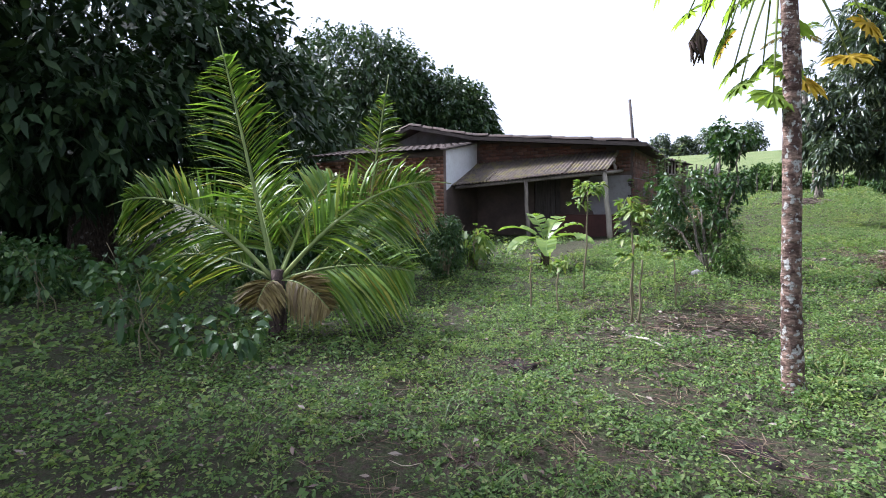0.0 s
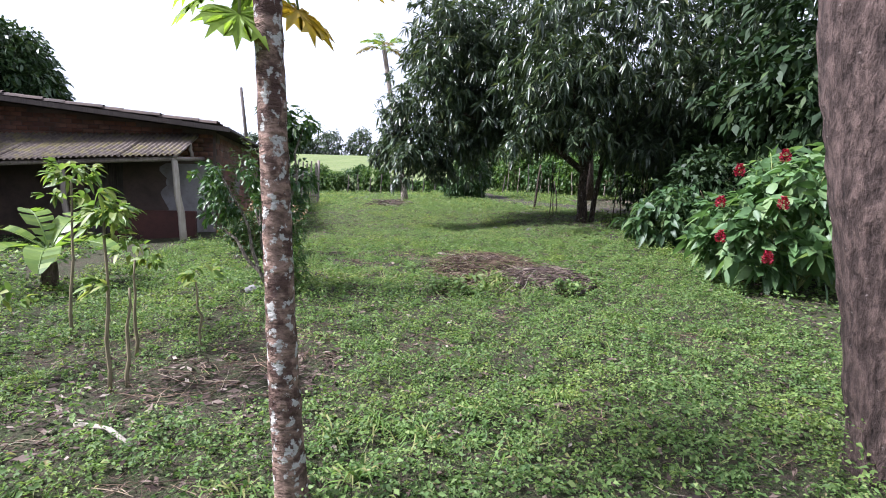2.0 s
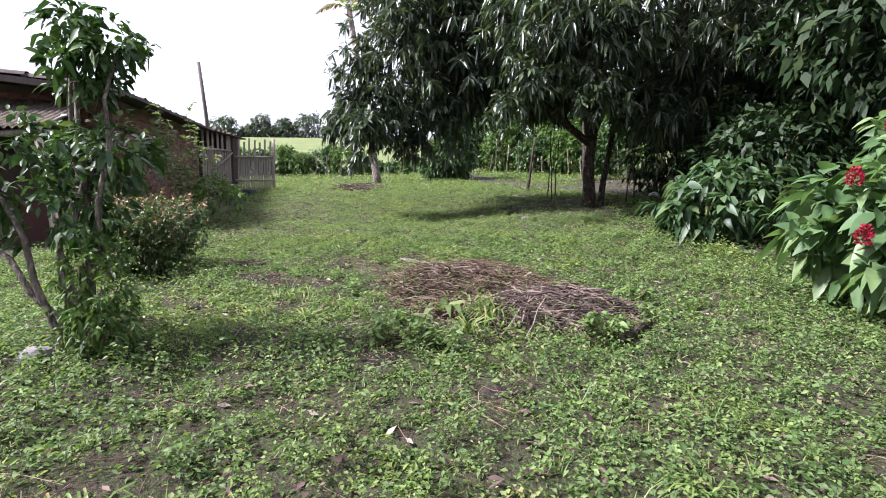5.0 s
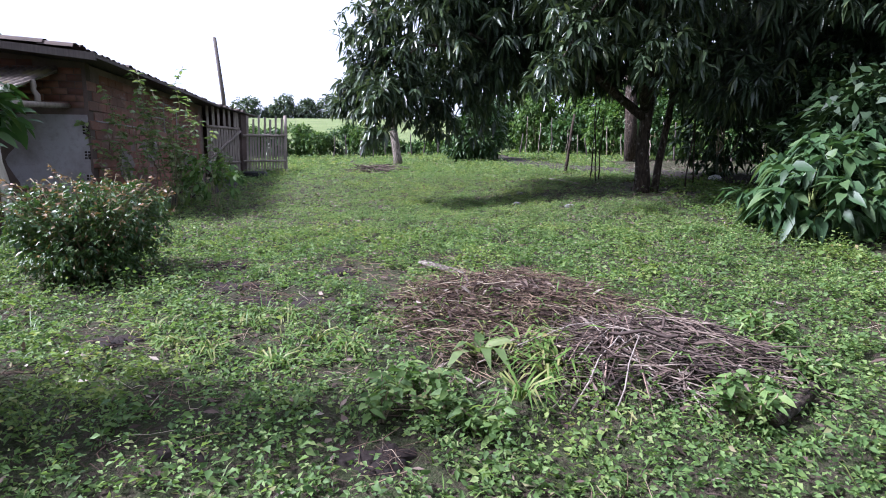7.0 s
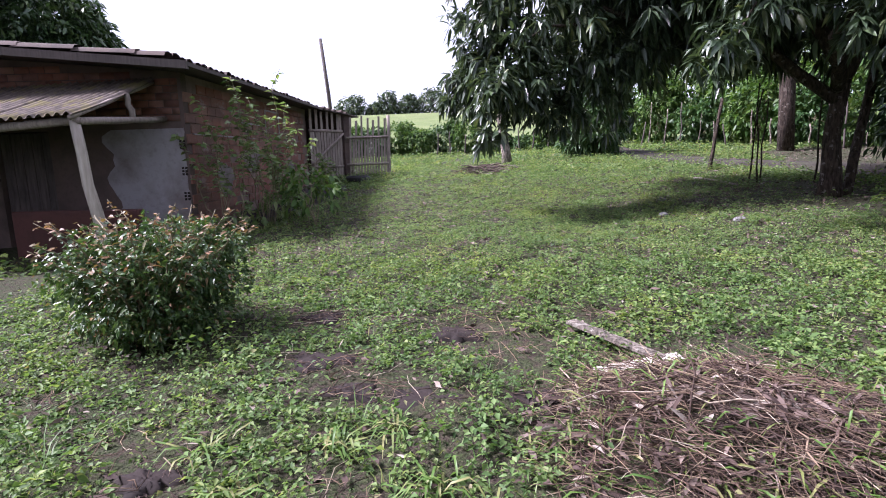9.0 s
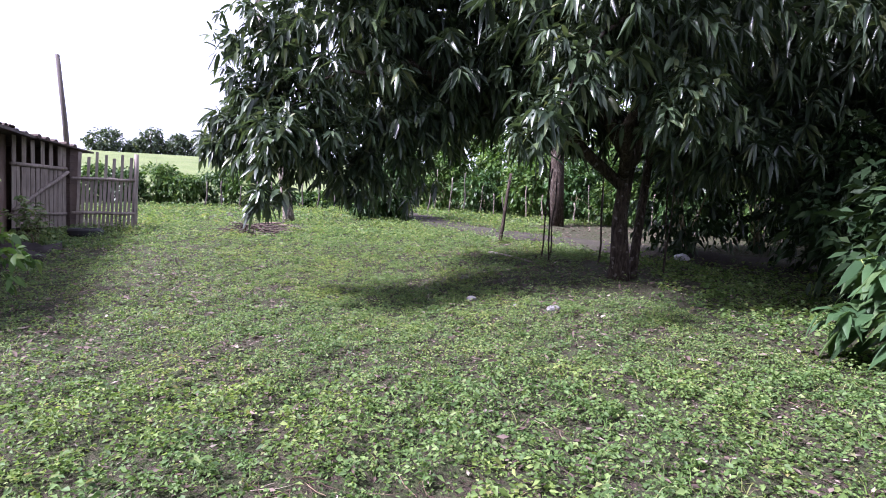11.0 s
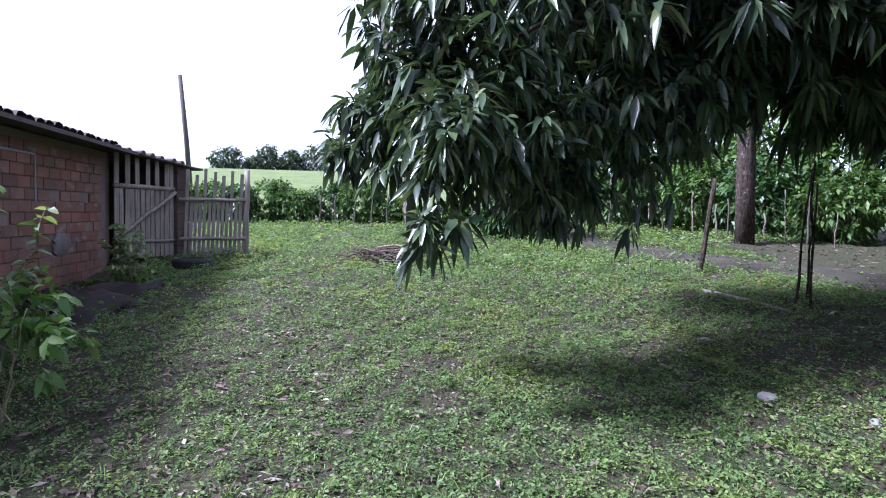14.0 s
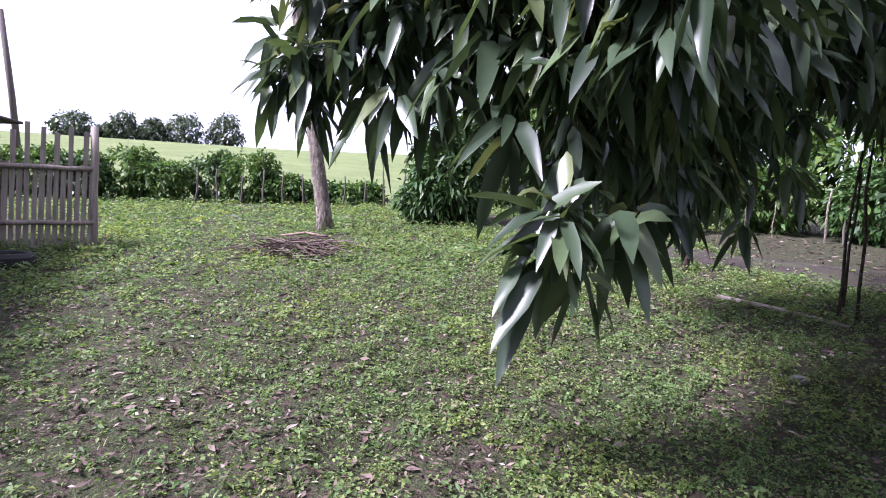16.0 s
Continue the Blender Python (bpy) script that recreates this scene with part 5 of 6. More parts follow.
def shoots(parent, foot, n, reach, high, size, leaf_mat, tip_mat, seed, pairs=9, bare=0.35):
    """Long arching shoots from one foot, each with pairs of leaves towards its end; tip_mat colours the youngest."""
    r = np.random.default_rng(seed)
    old, young = Soup(), Soup()
    for k in range(n):
        az, out, up = r.uniform(0, 6.283), reach * math.sqrt(r.uniform(0.05, 1)), high * r.uniform(0.65, 1.0)
        a = np.array(foot) + np.array((0.15 * out * math.cos(az), 0.15 * out * math.sin(az), 0))
        b = np.array(foot) + np.array((out * math.cos(az), out * math.sin(az), up * (1 - 0.25 * out / max(reach, 0.01))))
        line = bend(a, b, -0.07 * high, 8, 0.02 * high, seed + k)
        s = Soup()
        tube(s, line, np.linspace(0.008, 0.003, 8), 5, 0.05, seed + k)
        under("shoot", s.mesh("shoot", M_STEM, True), parent)
        for j in range(pairs):
            u = bare + (1 - bare) * (j + r.uniform(0.2, 0.8)) / pairs
            c = np.stack([np.interp(u * 7, range(8), line[:, q]) for q in range(3)])
            w = r.uniform(0, 6.283)
            for f in (0, math.pi, 1.6):
                add_leaves(young if tip_mat and u > 0.86 else old, OVAL, c[None] + r.normal(0, 0.012, (1, 3)), np.array([[math.cos(w + f), math.sin(w + f), r.uniform(-0.1, 0.7)]]), size * r.uniform(0.6, 1.2), size * r.uniform(0.35, 0.55), 0.4, 0.5, seed + 31 * k + j)
    tagged(under("leafage", old.mesh("leafage", leaf_mat), parent), kind="stuff")
    if tip_mat:
        tagged(under("young_growth", young.mesh("young_growth", tip_mat), parent, "reddish young leaf tips"), kind="stuff")


shoots(round_shrub, (0, 0, 0.12), 54, 0.78, 0.98, 0.055, M_SHRUB, M_TIP, 4100)
shrub("shrub", -5.35, 0.6, "small dense dark shrub", [((0, 0, 0.48), (0.34, 0.34, 0.46)), ((0.05, 0, 0.85), (0.24, 0.24, 0.28))], 6, 600, 7, 0.06, 0.4, M_CITRUS, 531, stem_r=0.02)
shrub("shrub", -5.55, 1.75, "light green leafy sprig beside the dark shrub", [((0, 0, 0.55), (0.28, 0.26, 0.3))], 3, 40, 5, 0.16, 0.5, M_CASSAVA, 541)
shrub("shrub", -6.3, 1.9, "tangle of leafy shrubs in front of the low wing", [((0, 0, 0.34), (0.8, 0.5, 0.36)), ((-1.0, 0.3, 0.4), (0.7, 0.5, 0.42))], 8, 420, 6, 0.09, 0.45, M_CITRUS, 545)
# straggly plants along the house wall
for k, (x, y, h, n) in enumerate([(-4.32, 9.25, 2.75, 10), (-4.5, 8.5, 2.45, 8), (-4.4, 9.9, 1.8, 7), (-5.0, 11.0, 1.1, 6), (-5.3, 13.6, 1.1, 6)]):
    t = thing("wall_shrub", x, y, "straggly pale-leaved shrub growing along the house wall", "shrub")
    shoots(t, (0, 0, -0.03), n, 0.7, h, 0.125, M_WALL_LEAF, None, 4200 + 40 * k, 13, 0.3)
    under("foliage", crown_mesh("foliage", [((0, 0, 0.24), (0.36, 0.4, 0.22))], 26, 5, 0.10, 0.5, M_WALL_LEAF, 4290 + k, shape=OVAL), t)
shrub("weed_clump", -3.4, 9.0, "sprawling broad-leaved weeds at the wall's foot", [((0, 0.05, 0.5), (0.42, 0.36, 0.2)), ((-0.35, 0.4, 0.65), (0.4, 0.35, 0.25))], 8, 60, 6, 0.11, 0.55, M_HEDGE, 561, stem_r=0.006)

# flowering bushes
def flower_spike(parent, c, h, seed):
    r = np.random.default_rng(seed)
    s = Soup()
    n = 170
    zz2 = r.uniform(0, 1, n)
    az = r.uniform(0, 6.28, n)
    rad = 0.012 + 0.03 * np.sin(math.pi * np.clip(zz2 + 0.12, 0, 1))
    base = np.array(c) + np.stack([np.cos(az) * rad, np.sin(az) * rad, zz2 * h], 1)
    add_leaves(s, SMALL, base, np.stack([np.cos(az), np.sin(az), 0.5 + zz2], 1), 0.040 * r.uniform(0.7, 1.2, n), 0.020, 0.2, 0.8, seed)
    under("flower", s.mesh("flower", M_FLOWER), parent, "red flower spike")


FB = (5.1, 3.3)
FB_BLOBS = [((0, 0, 0.92), (1.22, 1.05, 0.80)), ((0.4, 0.2, 1.45), (1.0, 0.9, 0.58)), ((-0.5, -0.1, 0.62), (0.72, 0.8, 0.45)), ((1.1, -0.3, 1.55), (0.9, 0.9, 0.72))]
fb = shrub("flowering_bush", FB[0], FB[1], "tall bush with broad green leaves and red flower spikes", FB_BLOBS, 18, 90, 3, 0.24, 0.42, M_BROAD, 601, category="bush", stem_r=0.016, stem_mat=M_PETIOLE, shell=0.1, hang=0.1, droop=0.4, spread=0.6)
tagged(under("rosette", whorl_mesh("rosette", FB_BLOBS, 330, 8, 0.27, 0.46, M_BROAD, 603, shape=BROADLEAF, shell=0.45, hang=0.12, lift=0.55, droop=0.42), fb), kind="stuff")
for k, (dx, dy, dz) in enumerate([(-0.55, -0.75, 1.05), (-0.45, -0.55, 1.62), (-0.2, -0.95, 1.18), (0.35, -0.95, 1.5), (0.1, -0.8, 1.75), (-0.8, -0.35, 1.45), (0.75, -1.0, 1.1), (-1.0, -0.45, 0.62), (-0.75, -0.9, 0.42), (0.9, -0.9, 1.95), (0.2, -0.5, 2.1), (-0.9, -0.2, 1.05), (1.2, -1.1, 1.6)]):
    flower_spike(fb, (dx * 1.16 - 0.06, dy * 1.22 - 0.06, dz + 0.03), 0.14, 620 + k)
bb = shrub("broadleaf_bush", 4.7, 6.6, "low bush of broad green leaves, shade-darkened", [((0, 0, 0.5), (0.85, 0.8, 0.48)), ((0.3, 0.3, 0.85), (0.7, 0.7, 0.36))], 10, 40, 3, 0.22, 0.42, M_BROAD_SHADED, 641, category="bush", stem_r=0.014, stem_mat=M_PETIOLE, shell=0.1, droop=0.5)
tagged(under("rosette", whorl_mesh("rosette", [((0, 0, 0.5), (0.85, 0.8, 0.48)), ((0.3, 0.3, 0.85), (0.7, 0.7, 0.36))], 150, 8, 0.25, 0.44, M_BROAD_SHADED, 647, shape=BROADLEAF, shell=0.4, hang=0.25, lift=0.4, droop=0.55), bb), kind="stuff")
bb = shrub("broadleaf_bush", 5.5, 5.0, "low bush of broad green leaves between the flowers", [((0, 0, 0.55), (0.75, 0.7, 0.5))], 10, 40, 3, 0.22, 0.42, M_BROAD_SHADED, 641, category="bush", stem_r=0.014, stem_mat=M_PETIOLE, shell=0.1, droop=0.5)
tagged(under("rosette", whorl_mesh("rosette", [((0, 0, 0.55), (0.75, 0.7, 0.5))], 80, 8, 0.25, 0.44, M_BROAD_SHADED, 647, shape=BROADLEAF, shell=0.4, hang=0.25, lift=0.4, droop=0.55), bb), kind="stuff")
# dense bush at the end of the yard
shrub("shrub", 1.05, 19.6, "dense dark leafy bush at the track's end", [((0, 0, 0.9), (0.85, 0.8, 0.95)), ((0.1, 0, 1.7), (0.6, 0.6, 0.55)), ((-0.5, 0.1, 0.5), (0.6, 0.6, 0.4))], 8, 800, 7, 0.22, 0.3, M_CITRUS, 651, shape=LANCE, category="bush", hang=0.2)
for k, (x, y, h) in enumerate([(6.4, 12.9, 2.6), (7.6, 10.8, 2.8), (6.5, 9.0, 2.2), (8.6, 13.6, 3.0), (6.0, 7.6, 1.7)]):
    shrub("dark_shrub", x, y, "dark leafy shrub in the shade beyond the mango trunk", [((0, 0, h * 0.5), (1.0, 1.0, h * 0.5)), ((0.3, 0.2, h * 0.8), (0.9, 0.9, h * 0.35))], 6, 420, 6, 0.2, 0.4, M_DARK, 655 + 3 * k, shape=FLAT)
# weeds under the young palm
for k, (x, y, h) in enumerate([(-5.1, -4.3, 0.95), (-6.2, -4.0, 1.15), (-7.4, -3.2, 0.9), (-4.2, -4.0, 0.5), (-8.6, -4.2, 1.0), (-6.0, -2.6, 0.8)]):
    shrub("tall_weed", x, y, "tall leafy weed in the shade under the palm", [((0, 0, h * 0.8), (0.45, 0.45, h * 0.22)), ((0, 0, h * 0.45), (0.3, 0.3, h * 0.2))], 3, 34, 5, 0.11, 0.55, M_CITRUS, 661 + k, stem_r=0.010)
for k, (x, y) in enumerate([(-10.5, -0.6), (-11.5, 2.5), (-9.5, 1.5), (-11, -4.5)]):
    shrub("undergrowth", x, y, "shaded undergrowth below the great tree", [((0, 0, 0.5), (1.3, 1.0, 0.6)), ((0.8, 0.6, 0.5), (0.9, 0.9, 0.5))], 6, 420, 6, 0.16, 0.5, M_CITRUS, 681 + k, shape=FLAT)

# ---- hedges and stakes ----
def hedge_piece(x, y, w, h, seed, mat, size=0.14, n=380, label="leafy hedge shrub on the pasture boundary"):
    return shrub("hedge_shrub", x, y, label, [((0, 0, h * 0.5), (w, w * 0.7, h * 0.5)), ((w * 0.4, 0, h * 0.75), (w * 0.5, w * 0.5, h * 0.32))], 4, n, 7, size, 0.5, mat, seed, shape=FLAT, stem_r=0.014, shell=0.4)


r = random.Random(9)
for k in range(11):
    x = -11.2 + 1.05 * k
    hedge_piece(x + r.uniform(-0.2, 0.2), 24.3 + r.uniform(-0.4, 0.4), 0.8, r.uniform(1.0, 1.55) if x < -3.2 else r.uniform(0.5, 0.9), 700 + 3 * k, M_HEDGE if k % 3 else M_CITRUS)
LINE = [(1.2, 24.3), (2.8, 23.2), (4.2, 21.9), (5.4, 20.6), (6.5, 19.3), (7.6, 17.9), (8.8, 16.4), (10.0, 15.0), (11.3, 13.8)]
for k, (x, y) in enumerate(LINE):
    # darker M_CITRUS greens on every other shrub put tall-tree shade into the leaves
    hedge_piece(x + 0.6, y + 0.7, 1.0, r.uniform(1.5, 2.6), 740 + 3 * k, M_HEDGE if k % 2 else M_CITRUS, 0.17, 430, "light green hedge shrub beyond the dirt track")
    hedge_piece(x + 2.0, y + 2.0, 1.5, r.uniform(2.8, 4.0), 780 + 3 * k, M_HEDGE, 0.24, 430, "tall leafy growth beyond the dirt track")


def stake(x, y, h, rad, lean, seed, mat=None, name="stake", label="rough upright wooden stake", group=""):
    s = Soup()
    tube(s, bend((0, 0, -0.15), (lean, lean * 0.4, h), 0, 5, 0.015, seed), np.linspace(rad, rad * 0.7, 5), 7, 0.1, seed)
    ob = new(name, s.mesh(name, mat or M_WOOD, True))
    ob.matrix_world = pose(x, y, gz(x, y))
    return tagged(ob, label, name.replace("_", " "), group)


for k in range(26):
    t = k / 25 * (len(LINE) - 1)
    i = min(int(t), len(LINE) - 2)
    x, y = (LINE[i][q] + (LINE[i + 1][q] - LINE[i][q]) * (t - i) for q in (0, 1))
    stake(x + r.uniform(-0.2, 0.2), y + r.uniform(-0.2, 0.2), r.uniform(0.6, 1.6), r.uniform(0.016, 0.03), r.uniform(-0.15, 0.15), 820 + k, M_BARK_PALE if k % 3 else M_POLE, label="grey stake of the boundary beyond the track", group="boundary stakes")
for k in range(12):
    x = -5.0 + 0.55 * k
    stake(x, 23.4 + r.uniform(-0.15, 0.15), r.uniform(0.7, 1.1), 0.03, r.uniform(-0.06, 0.06), 860 + k, M_POLE, label="dark stake of the pasture fence", group="pasture fence stakes")
stake(5.95, 18.3, 5.5, 0.23, -0.3, 900, M_BARK, "tree_trunk", "thick brown tree trunk beyond the track")
stake(3.15, 14.4, 1.5, 0.045, 0.22, 901, M_BARK, "young_tree", "thin crooked young trunk by the track")
for k, (x, y, h, ln) in enumerate([(3.35, 12.3, 1.9, 0.15), (3.48, 12.2, 2.0, -0.1), (3.58, 12.45, 1.7, 0.05), (4.23, 11.9, 2.2, 0.02), (4.9, 11.0, 1.6, 0.1), (5.3, 11.6, 1.9, -0.1)]):
    stake(x, y, h * 0.85, 0.016, ln, 905 + k, M_BARK, "thin_stem", "thin bare stem under the mango tree", "thin stems")

# ---- loose things on the ground ----
def soil_patch(x, y, ra, rb, h, seed, label="small patch of dark crumbled earth"):
    rr6 = np.random.default_rng(seed)
    nn = 34
    rings = (0.2, 0.4, 0.58, 0.74, 0.88, 1.0)
    v = [(0, 0, h + 0.01)]
    for ring in rings:
        for k in range(nn):
            a = 6.2832 * k / nn
            q = ring * (1 + 0.25 * math.sin(3 * a + seed) + 0.16 * math.sin(7 * a + 2 * seed) + 0.10 * rr6.normal() * (ring > 0.5))
            px, py = ra * q * math.cos(a), rb * q * math.sin(a)
            v.append((px, py, gz(x + px, y + py) - gz(x, y) + h * (1 - ring ** 2) + (0.009 + 0.1 * h) * rr6.normal() * (ring < 0.95) + 0.026 * (1 - ring ** 4) - 0.015 * (ring > 0.95)))
    tris = [(0, 1 + k, 1 + (k + 1) % nn) for k in range(nn)]
    q4 = [(1 + a * nn + k, 1 + (a + 1) * nn + k, 1 + (a + 1) * nn + (k + 1) % nn, 1 + a * nn + (k + 1) % nn) for a in range(len(rings) - 1) for k in range(nn)]
    s = Soup()
    s.add(v, tris, q4)
    ob = new("soil_patch", s.mesh("soil_patch", M_EARTH_SHADE))
    ob.matrix_world = pose(x, y, gz(x, y))
    return tagged(ob, label, "soil", "soil patches")


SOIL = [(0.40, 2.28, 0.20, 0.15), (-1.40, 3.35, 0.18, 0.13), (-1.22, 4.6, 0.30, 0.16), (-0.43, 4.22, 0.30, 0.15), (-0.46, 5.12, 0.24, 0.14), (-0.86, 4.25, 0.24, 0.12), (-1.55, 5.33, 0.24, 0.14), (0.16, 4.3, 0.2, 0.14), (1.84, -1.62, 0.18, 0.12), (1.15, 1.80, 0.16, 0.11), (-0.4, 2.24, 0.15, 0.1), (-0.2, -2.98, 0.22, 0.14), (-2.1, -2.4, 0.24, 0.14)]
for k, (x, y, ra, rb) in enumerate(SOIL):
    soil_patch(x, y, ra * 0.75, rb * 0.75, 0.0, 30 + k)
# earth beds whose near-black colour also draws the shadow at the wall's foot
soil_patch(-4.95, 10.5, 0.42, 1.1, 0.08, 61, "dark bare earth and painted shadow along the foot of the house wall")
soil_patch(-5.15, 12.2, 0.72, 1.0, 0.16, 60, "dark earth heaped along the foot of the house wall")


def bag(x, y):
    bm = bmesh.new()
    bmesh.ops.create_icosphere(bm, subdivisions=2, radius=0.14)
    for v in bm.verts:
        v.co *= 1 + 0.35 * noise.noise(v.co * 9)
        v.co.z *= 0.55
    me = bpy.data.meshes.new("plastic_bag")
    bm.to_mesh(me)
    bm.free()
    me.materials.append(M_BAG)
    ob = new("plastic_bag", me)
    ob.matrix_world = pose(x, y, gz(x, y) + 0.06)
    tagged(ob, "crumpled pale plastic bag on the bare ground", "bag")


bag(6.0, 12.2)
def fallen(name, pts, r0, r1, mat, label, category, seed):
    p = np.array([(x, y, gz(x, y) + z) for x, y, z in pts])
    s = Soup()
    tube(s, p, np.linspace(r0, r1, len(p)), 7, 0.12, seed)
    return tagged(new(name, s.mesh(name, mat, True)), label, category)


fallen("branch", [(2.62, 13.05, 0.03), (2.75, 12.7, 0.05), (2.95, 12.35, 0.04), (3.1, 11.95, 0.03)], 0.026, 0.016, M_WOOD, "pale fallen branch on the grass", "branch", 1)
fallen("branch", [(-1.62, -1.10, 0.03), (-1.4, -1.15, 0.045), (-1.15, -1.32, 0.03)], 0.018, 0.012, M_PLANK, "pale broken stick on bare soil", "stick", 2)
fallen("log", [(2.10, 2.60, 0.04), (2.25, 2.70, 0.06), (2.40, 2.82, 0.09)], 0.028, 0.034, M_BARK, "dark rotting log end at the heap", "log", 3)
fallen("branch", [(-1.5, 17.0, 0.05), (-1.9, 17.3, 0.09), (-2.3, 17.2, 0.05)], 0.03, 0.02, M_STICK, "dry palm debris below the tall palm", "debris", 4)


def plank(a, b, w, th, mat, label):
    d = Vector(b) - Vector(a)
    bm = bmesh.new()
    box(bm, 0, d.length, -w / 2, w / 2, 0, th, 0.004)
    for v in bm.verts:
        v.co.z += 0.012 * math.sin(v.co.x * 4)
    me = bpy.data.meshes.new("plank")
    bm.to_mesh(me)
    bm.free()
    me.materials.append(mat)
    ob = new("plank", me)
    ob.matrix_world = Matrix.Translation((a[0], a[1], gz(a[0], a[1]) + 0.04)) @ Vector((d.x, d.y, gz(b[0], b[1]) - gz(a[0], a[1]) + 0.04)).to_track_quat("X", "Z").to_matrix().to_4x4()
    return tagged(ob, label, "plank")


plank((0.30, 5.30), (0.80, 4.68), 0.085, 0.025, M_BARK_PALE, "grey weathered plank lying by the heap")
plank((0.44, 4.56), (0.90, 4.70), 0.10, 0.02, M_PLANK, "pale split board on the heap")


def rock(x, y, w, seed, label, name="stone"):
    bm = bmesh.new()
    bmesh.ops.create_icosphere(bm, subdivisions=2, radius=1)
    for v in bm.verts:
        k = 1 + 0.22 * noise.noise(v.co * 1.3 + Vector((seed, 0, 0)))
        v.co = Vector((v.co.x * w * k, v.co.y * w * 0.7 * k, v.co.z * w * 0.5 * k))
    me = bpy.data.meshes.new(name)
    bm.to_mesh(me)
    bm.free()
    me.materials.append(M_STONE)
    ob = new(name, me)
    ob.matrix_world = pose(x, y, gz(x, y) + w * 0.22, 0, 0, seed * 40)
    return tagged(ob, label, "stone")


rock(-1.74, 2.0, 0.10, 1, "pale stone at the foot of the citrus tree")
for k, (x, y, w) in enumerate([(1.57, 9.74, 0.08), (1.75, 11.1, 0.07), (2.35, 9.0, 0.10), (2.0, 9.3, 0.05)]):
    rock(x, y, w, 3 + k, "flat grey stone in the shade of the mango tree")

# ---- heap of cut stalks ----
def heap(name, cx, cy, rx, ry, h, n, lens, rad, mat, label, seed, flat=0.35):
    t = thing(name, cx, cy, label, "debris heap")
    rr3 = np.random.default_rng(seed)
    sway = np.array((1, 1, 0.4))
    nn = 18
    v = [(0, 0, h * 0.8)]
    for ring in (0.33, 0.66, 1.0):
        for k in range(nn):
            a = 6.2832 * k / nn
            x, y = 0.85 * rx * ring * math.cos(a), 0.85 * ry * ring * math.sin(a)
            v.append((x, y, gz(cx + x, cy + y) - gz(cx, cy) + h * 0.8 * (1 - ring ** 2) - 0.02 + 0.02 * rr3.normal()))
    tris = [(0, 1 + k, 1 + (k + 1) % nn) for k in range(nn)]
    q = [(1 + a * nn + k, 1 + (a + 1) * nn + k, 1 + (a + 1) * nn + (k + 1) % nn, 1 + a * nn + (k + 1) % nn) for a in range(2) for k in range(nn)]
    s = Soup()
    s.add(v, tris, q)
    under("mound", s.mesh("mound", M_SOIL, True), t)
    s = Soup()
    for k in range(n):
        a = rr3.uniform(0, 6.283)
        q2 = math.sqrt(rr3.uniform(0, 1)) * (0.86 + 0.20 * math.sin(3 * a + seed) + 0.12 * math.sin(7 * a)) + 0.05 * abs(rr3.normal())
        x, y = rx * q2 * math.cos(a), ry * q2 * math.sin(a)
        z = gz(cx + x, cy + y) - gz(cx, cy) + h * max(0, 1 - q2 ** 2) * rr3.uniform(0.6, 1.25) + 0.015
        az = rr3.uniform(0, 6.283) if rr3.random() < 0.7 else rr3.normal(2.4, 0.6)
        L = rr3.uniform(*lens) / 2
        d = np.array((math.cos(az), math.sin(az), rr3.normal(0, 0.12)))
        c = np.array((x, y, z))
        p0, p2 = c - d * L, c + d * L
        for p in (p0, p2):
            p[2] = max(p[2], gz(cx + p[0], cy + p[1]) - gz(cx, cy) + 0.01)
        tube(s, [p0, (p0 + c) / 2 + rr3.normal(0, 0.15 * L, 3) * sway, c + rr3.normal(0, 0.06 * L, 3), (p2 + c) / 2 + rr3.normal(0, 0.15 * L, 3) * sway, p2], rad * (rr3.uniform(0.4, 1.2) + 1.4 * (rr3.random() < 0.025)) * np.array((0.8, 1, 1, 0.9, 0.5)), 4, 0, k, False)
    tagged(under("straw", s.mesh("straw", mat), t), kind="stuff")
    s = Soup()
    m = int(n * 0.5)
    a, q2 = rr3.uniform(0, 6.283, m), np.sqrt(rr3.uniform(0, 1, m))
    x, y = rx * q2 * np.cos(a), ry * q2 * np.sin(a)
    base = np.stack([x, y, ground_z(cx + x, cy + y) - gz(cx, cy) + h * (1 - q2 ** 2) + 0.02], 1)
    add_leaves(s, LANCE, base, np.stack([rr3.normal(0, 1, m), rr3.normal(0, 1, m), rr3.normal(0.1, 0.3, m)], 1), rr3.uniform(0.05, 0.17, m), 0.022, 0.3, 0.8, seed)
    g = Soup()
    m = int(n * 0.34)
    a, q2 = rr3.uniform(0, 6.283, m), np.sqrt(rr3.uniform(0.1, 1.1, m))
    x, y = rx * q2 * np.cos(a), ry * q2 * np.sin(a)
    base = np.stack([x, y, ground_z(cx + x, cy + y) - gz(cx, cy) + np.maximum(0, h * (1 - q2 ** 2))], 1)
    add_leaves(g, LANCE, base, np.stack([rr3.normal(0, 0.7, m), rr3.normal(0, 0.7, m), rr3.uniform(0.2, 1.2, m)], 1), rr3.uniform(0.08, 0.32, m), 0.012, 0.6, 0.5, seed + 4)
    tagged(under("grass", g.mesh("grass", M_GRASS), t), kind="stuff")
    tagged(under("dry_leaves", s.mesh("dry_leaves", M_DRY), t), kind="stuff")
    return t


heap("straw_heap", 1.02, 4.08, 0.92, 0.66, 0.21, 1900, (0.12, 0.70), 0.0021, M_STRAW, "heap of dry reddish straw and cut stalks", 1001)
heap("stick_heap", 1.82, 3.25, 0.72, 0.62, 0.19, 640, (0.10, 0.55), 0.0042, M_DEBRIS, "heap of dark sticks and rotting leaves", 1002)
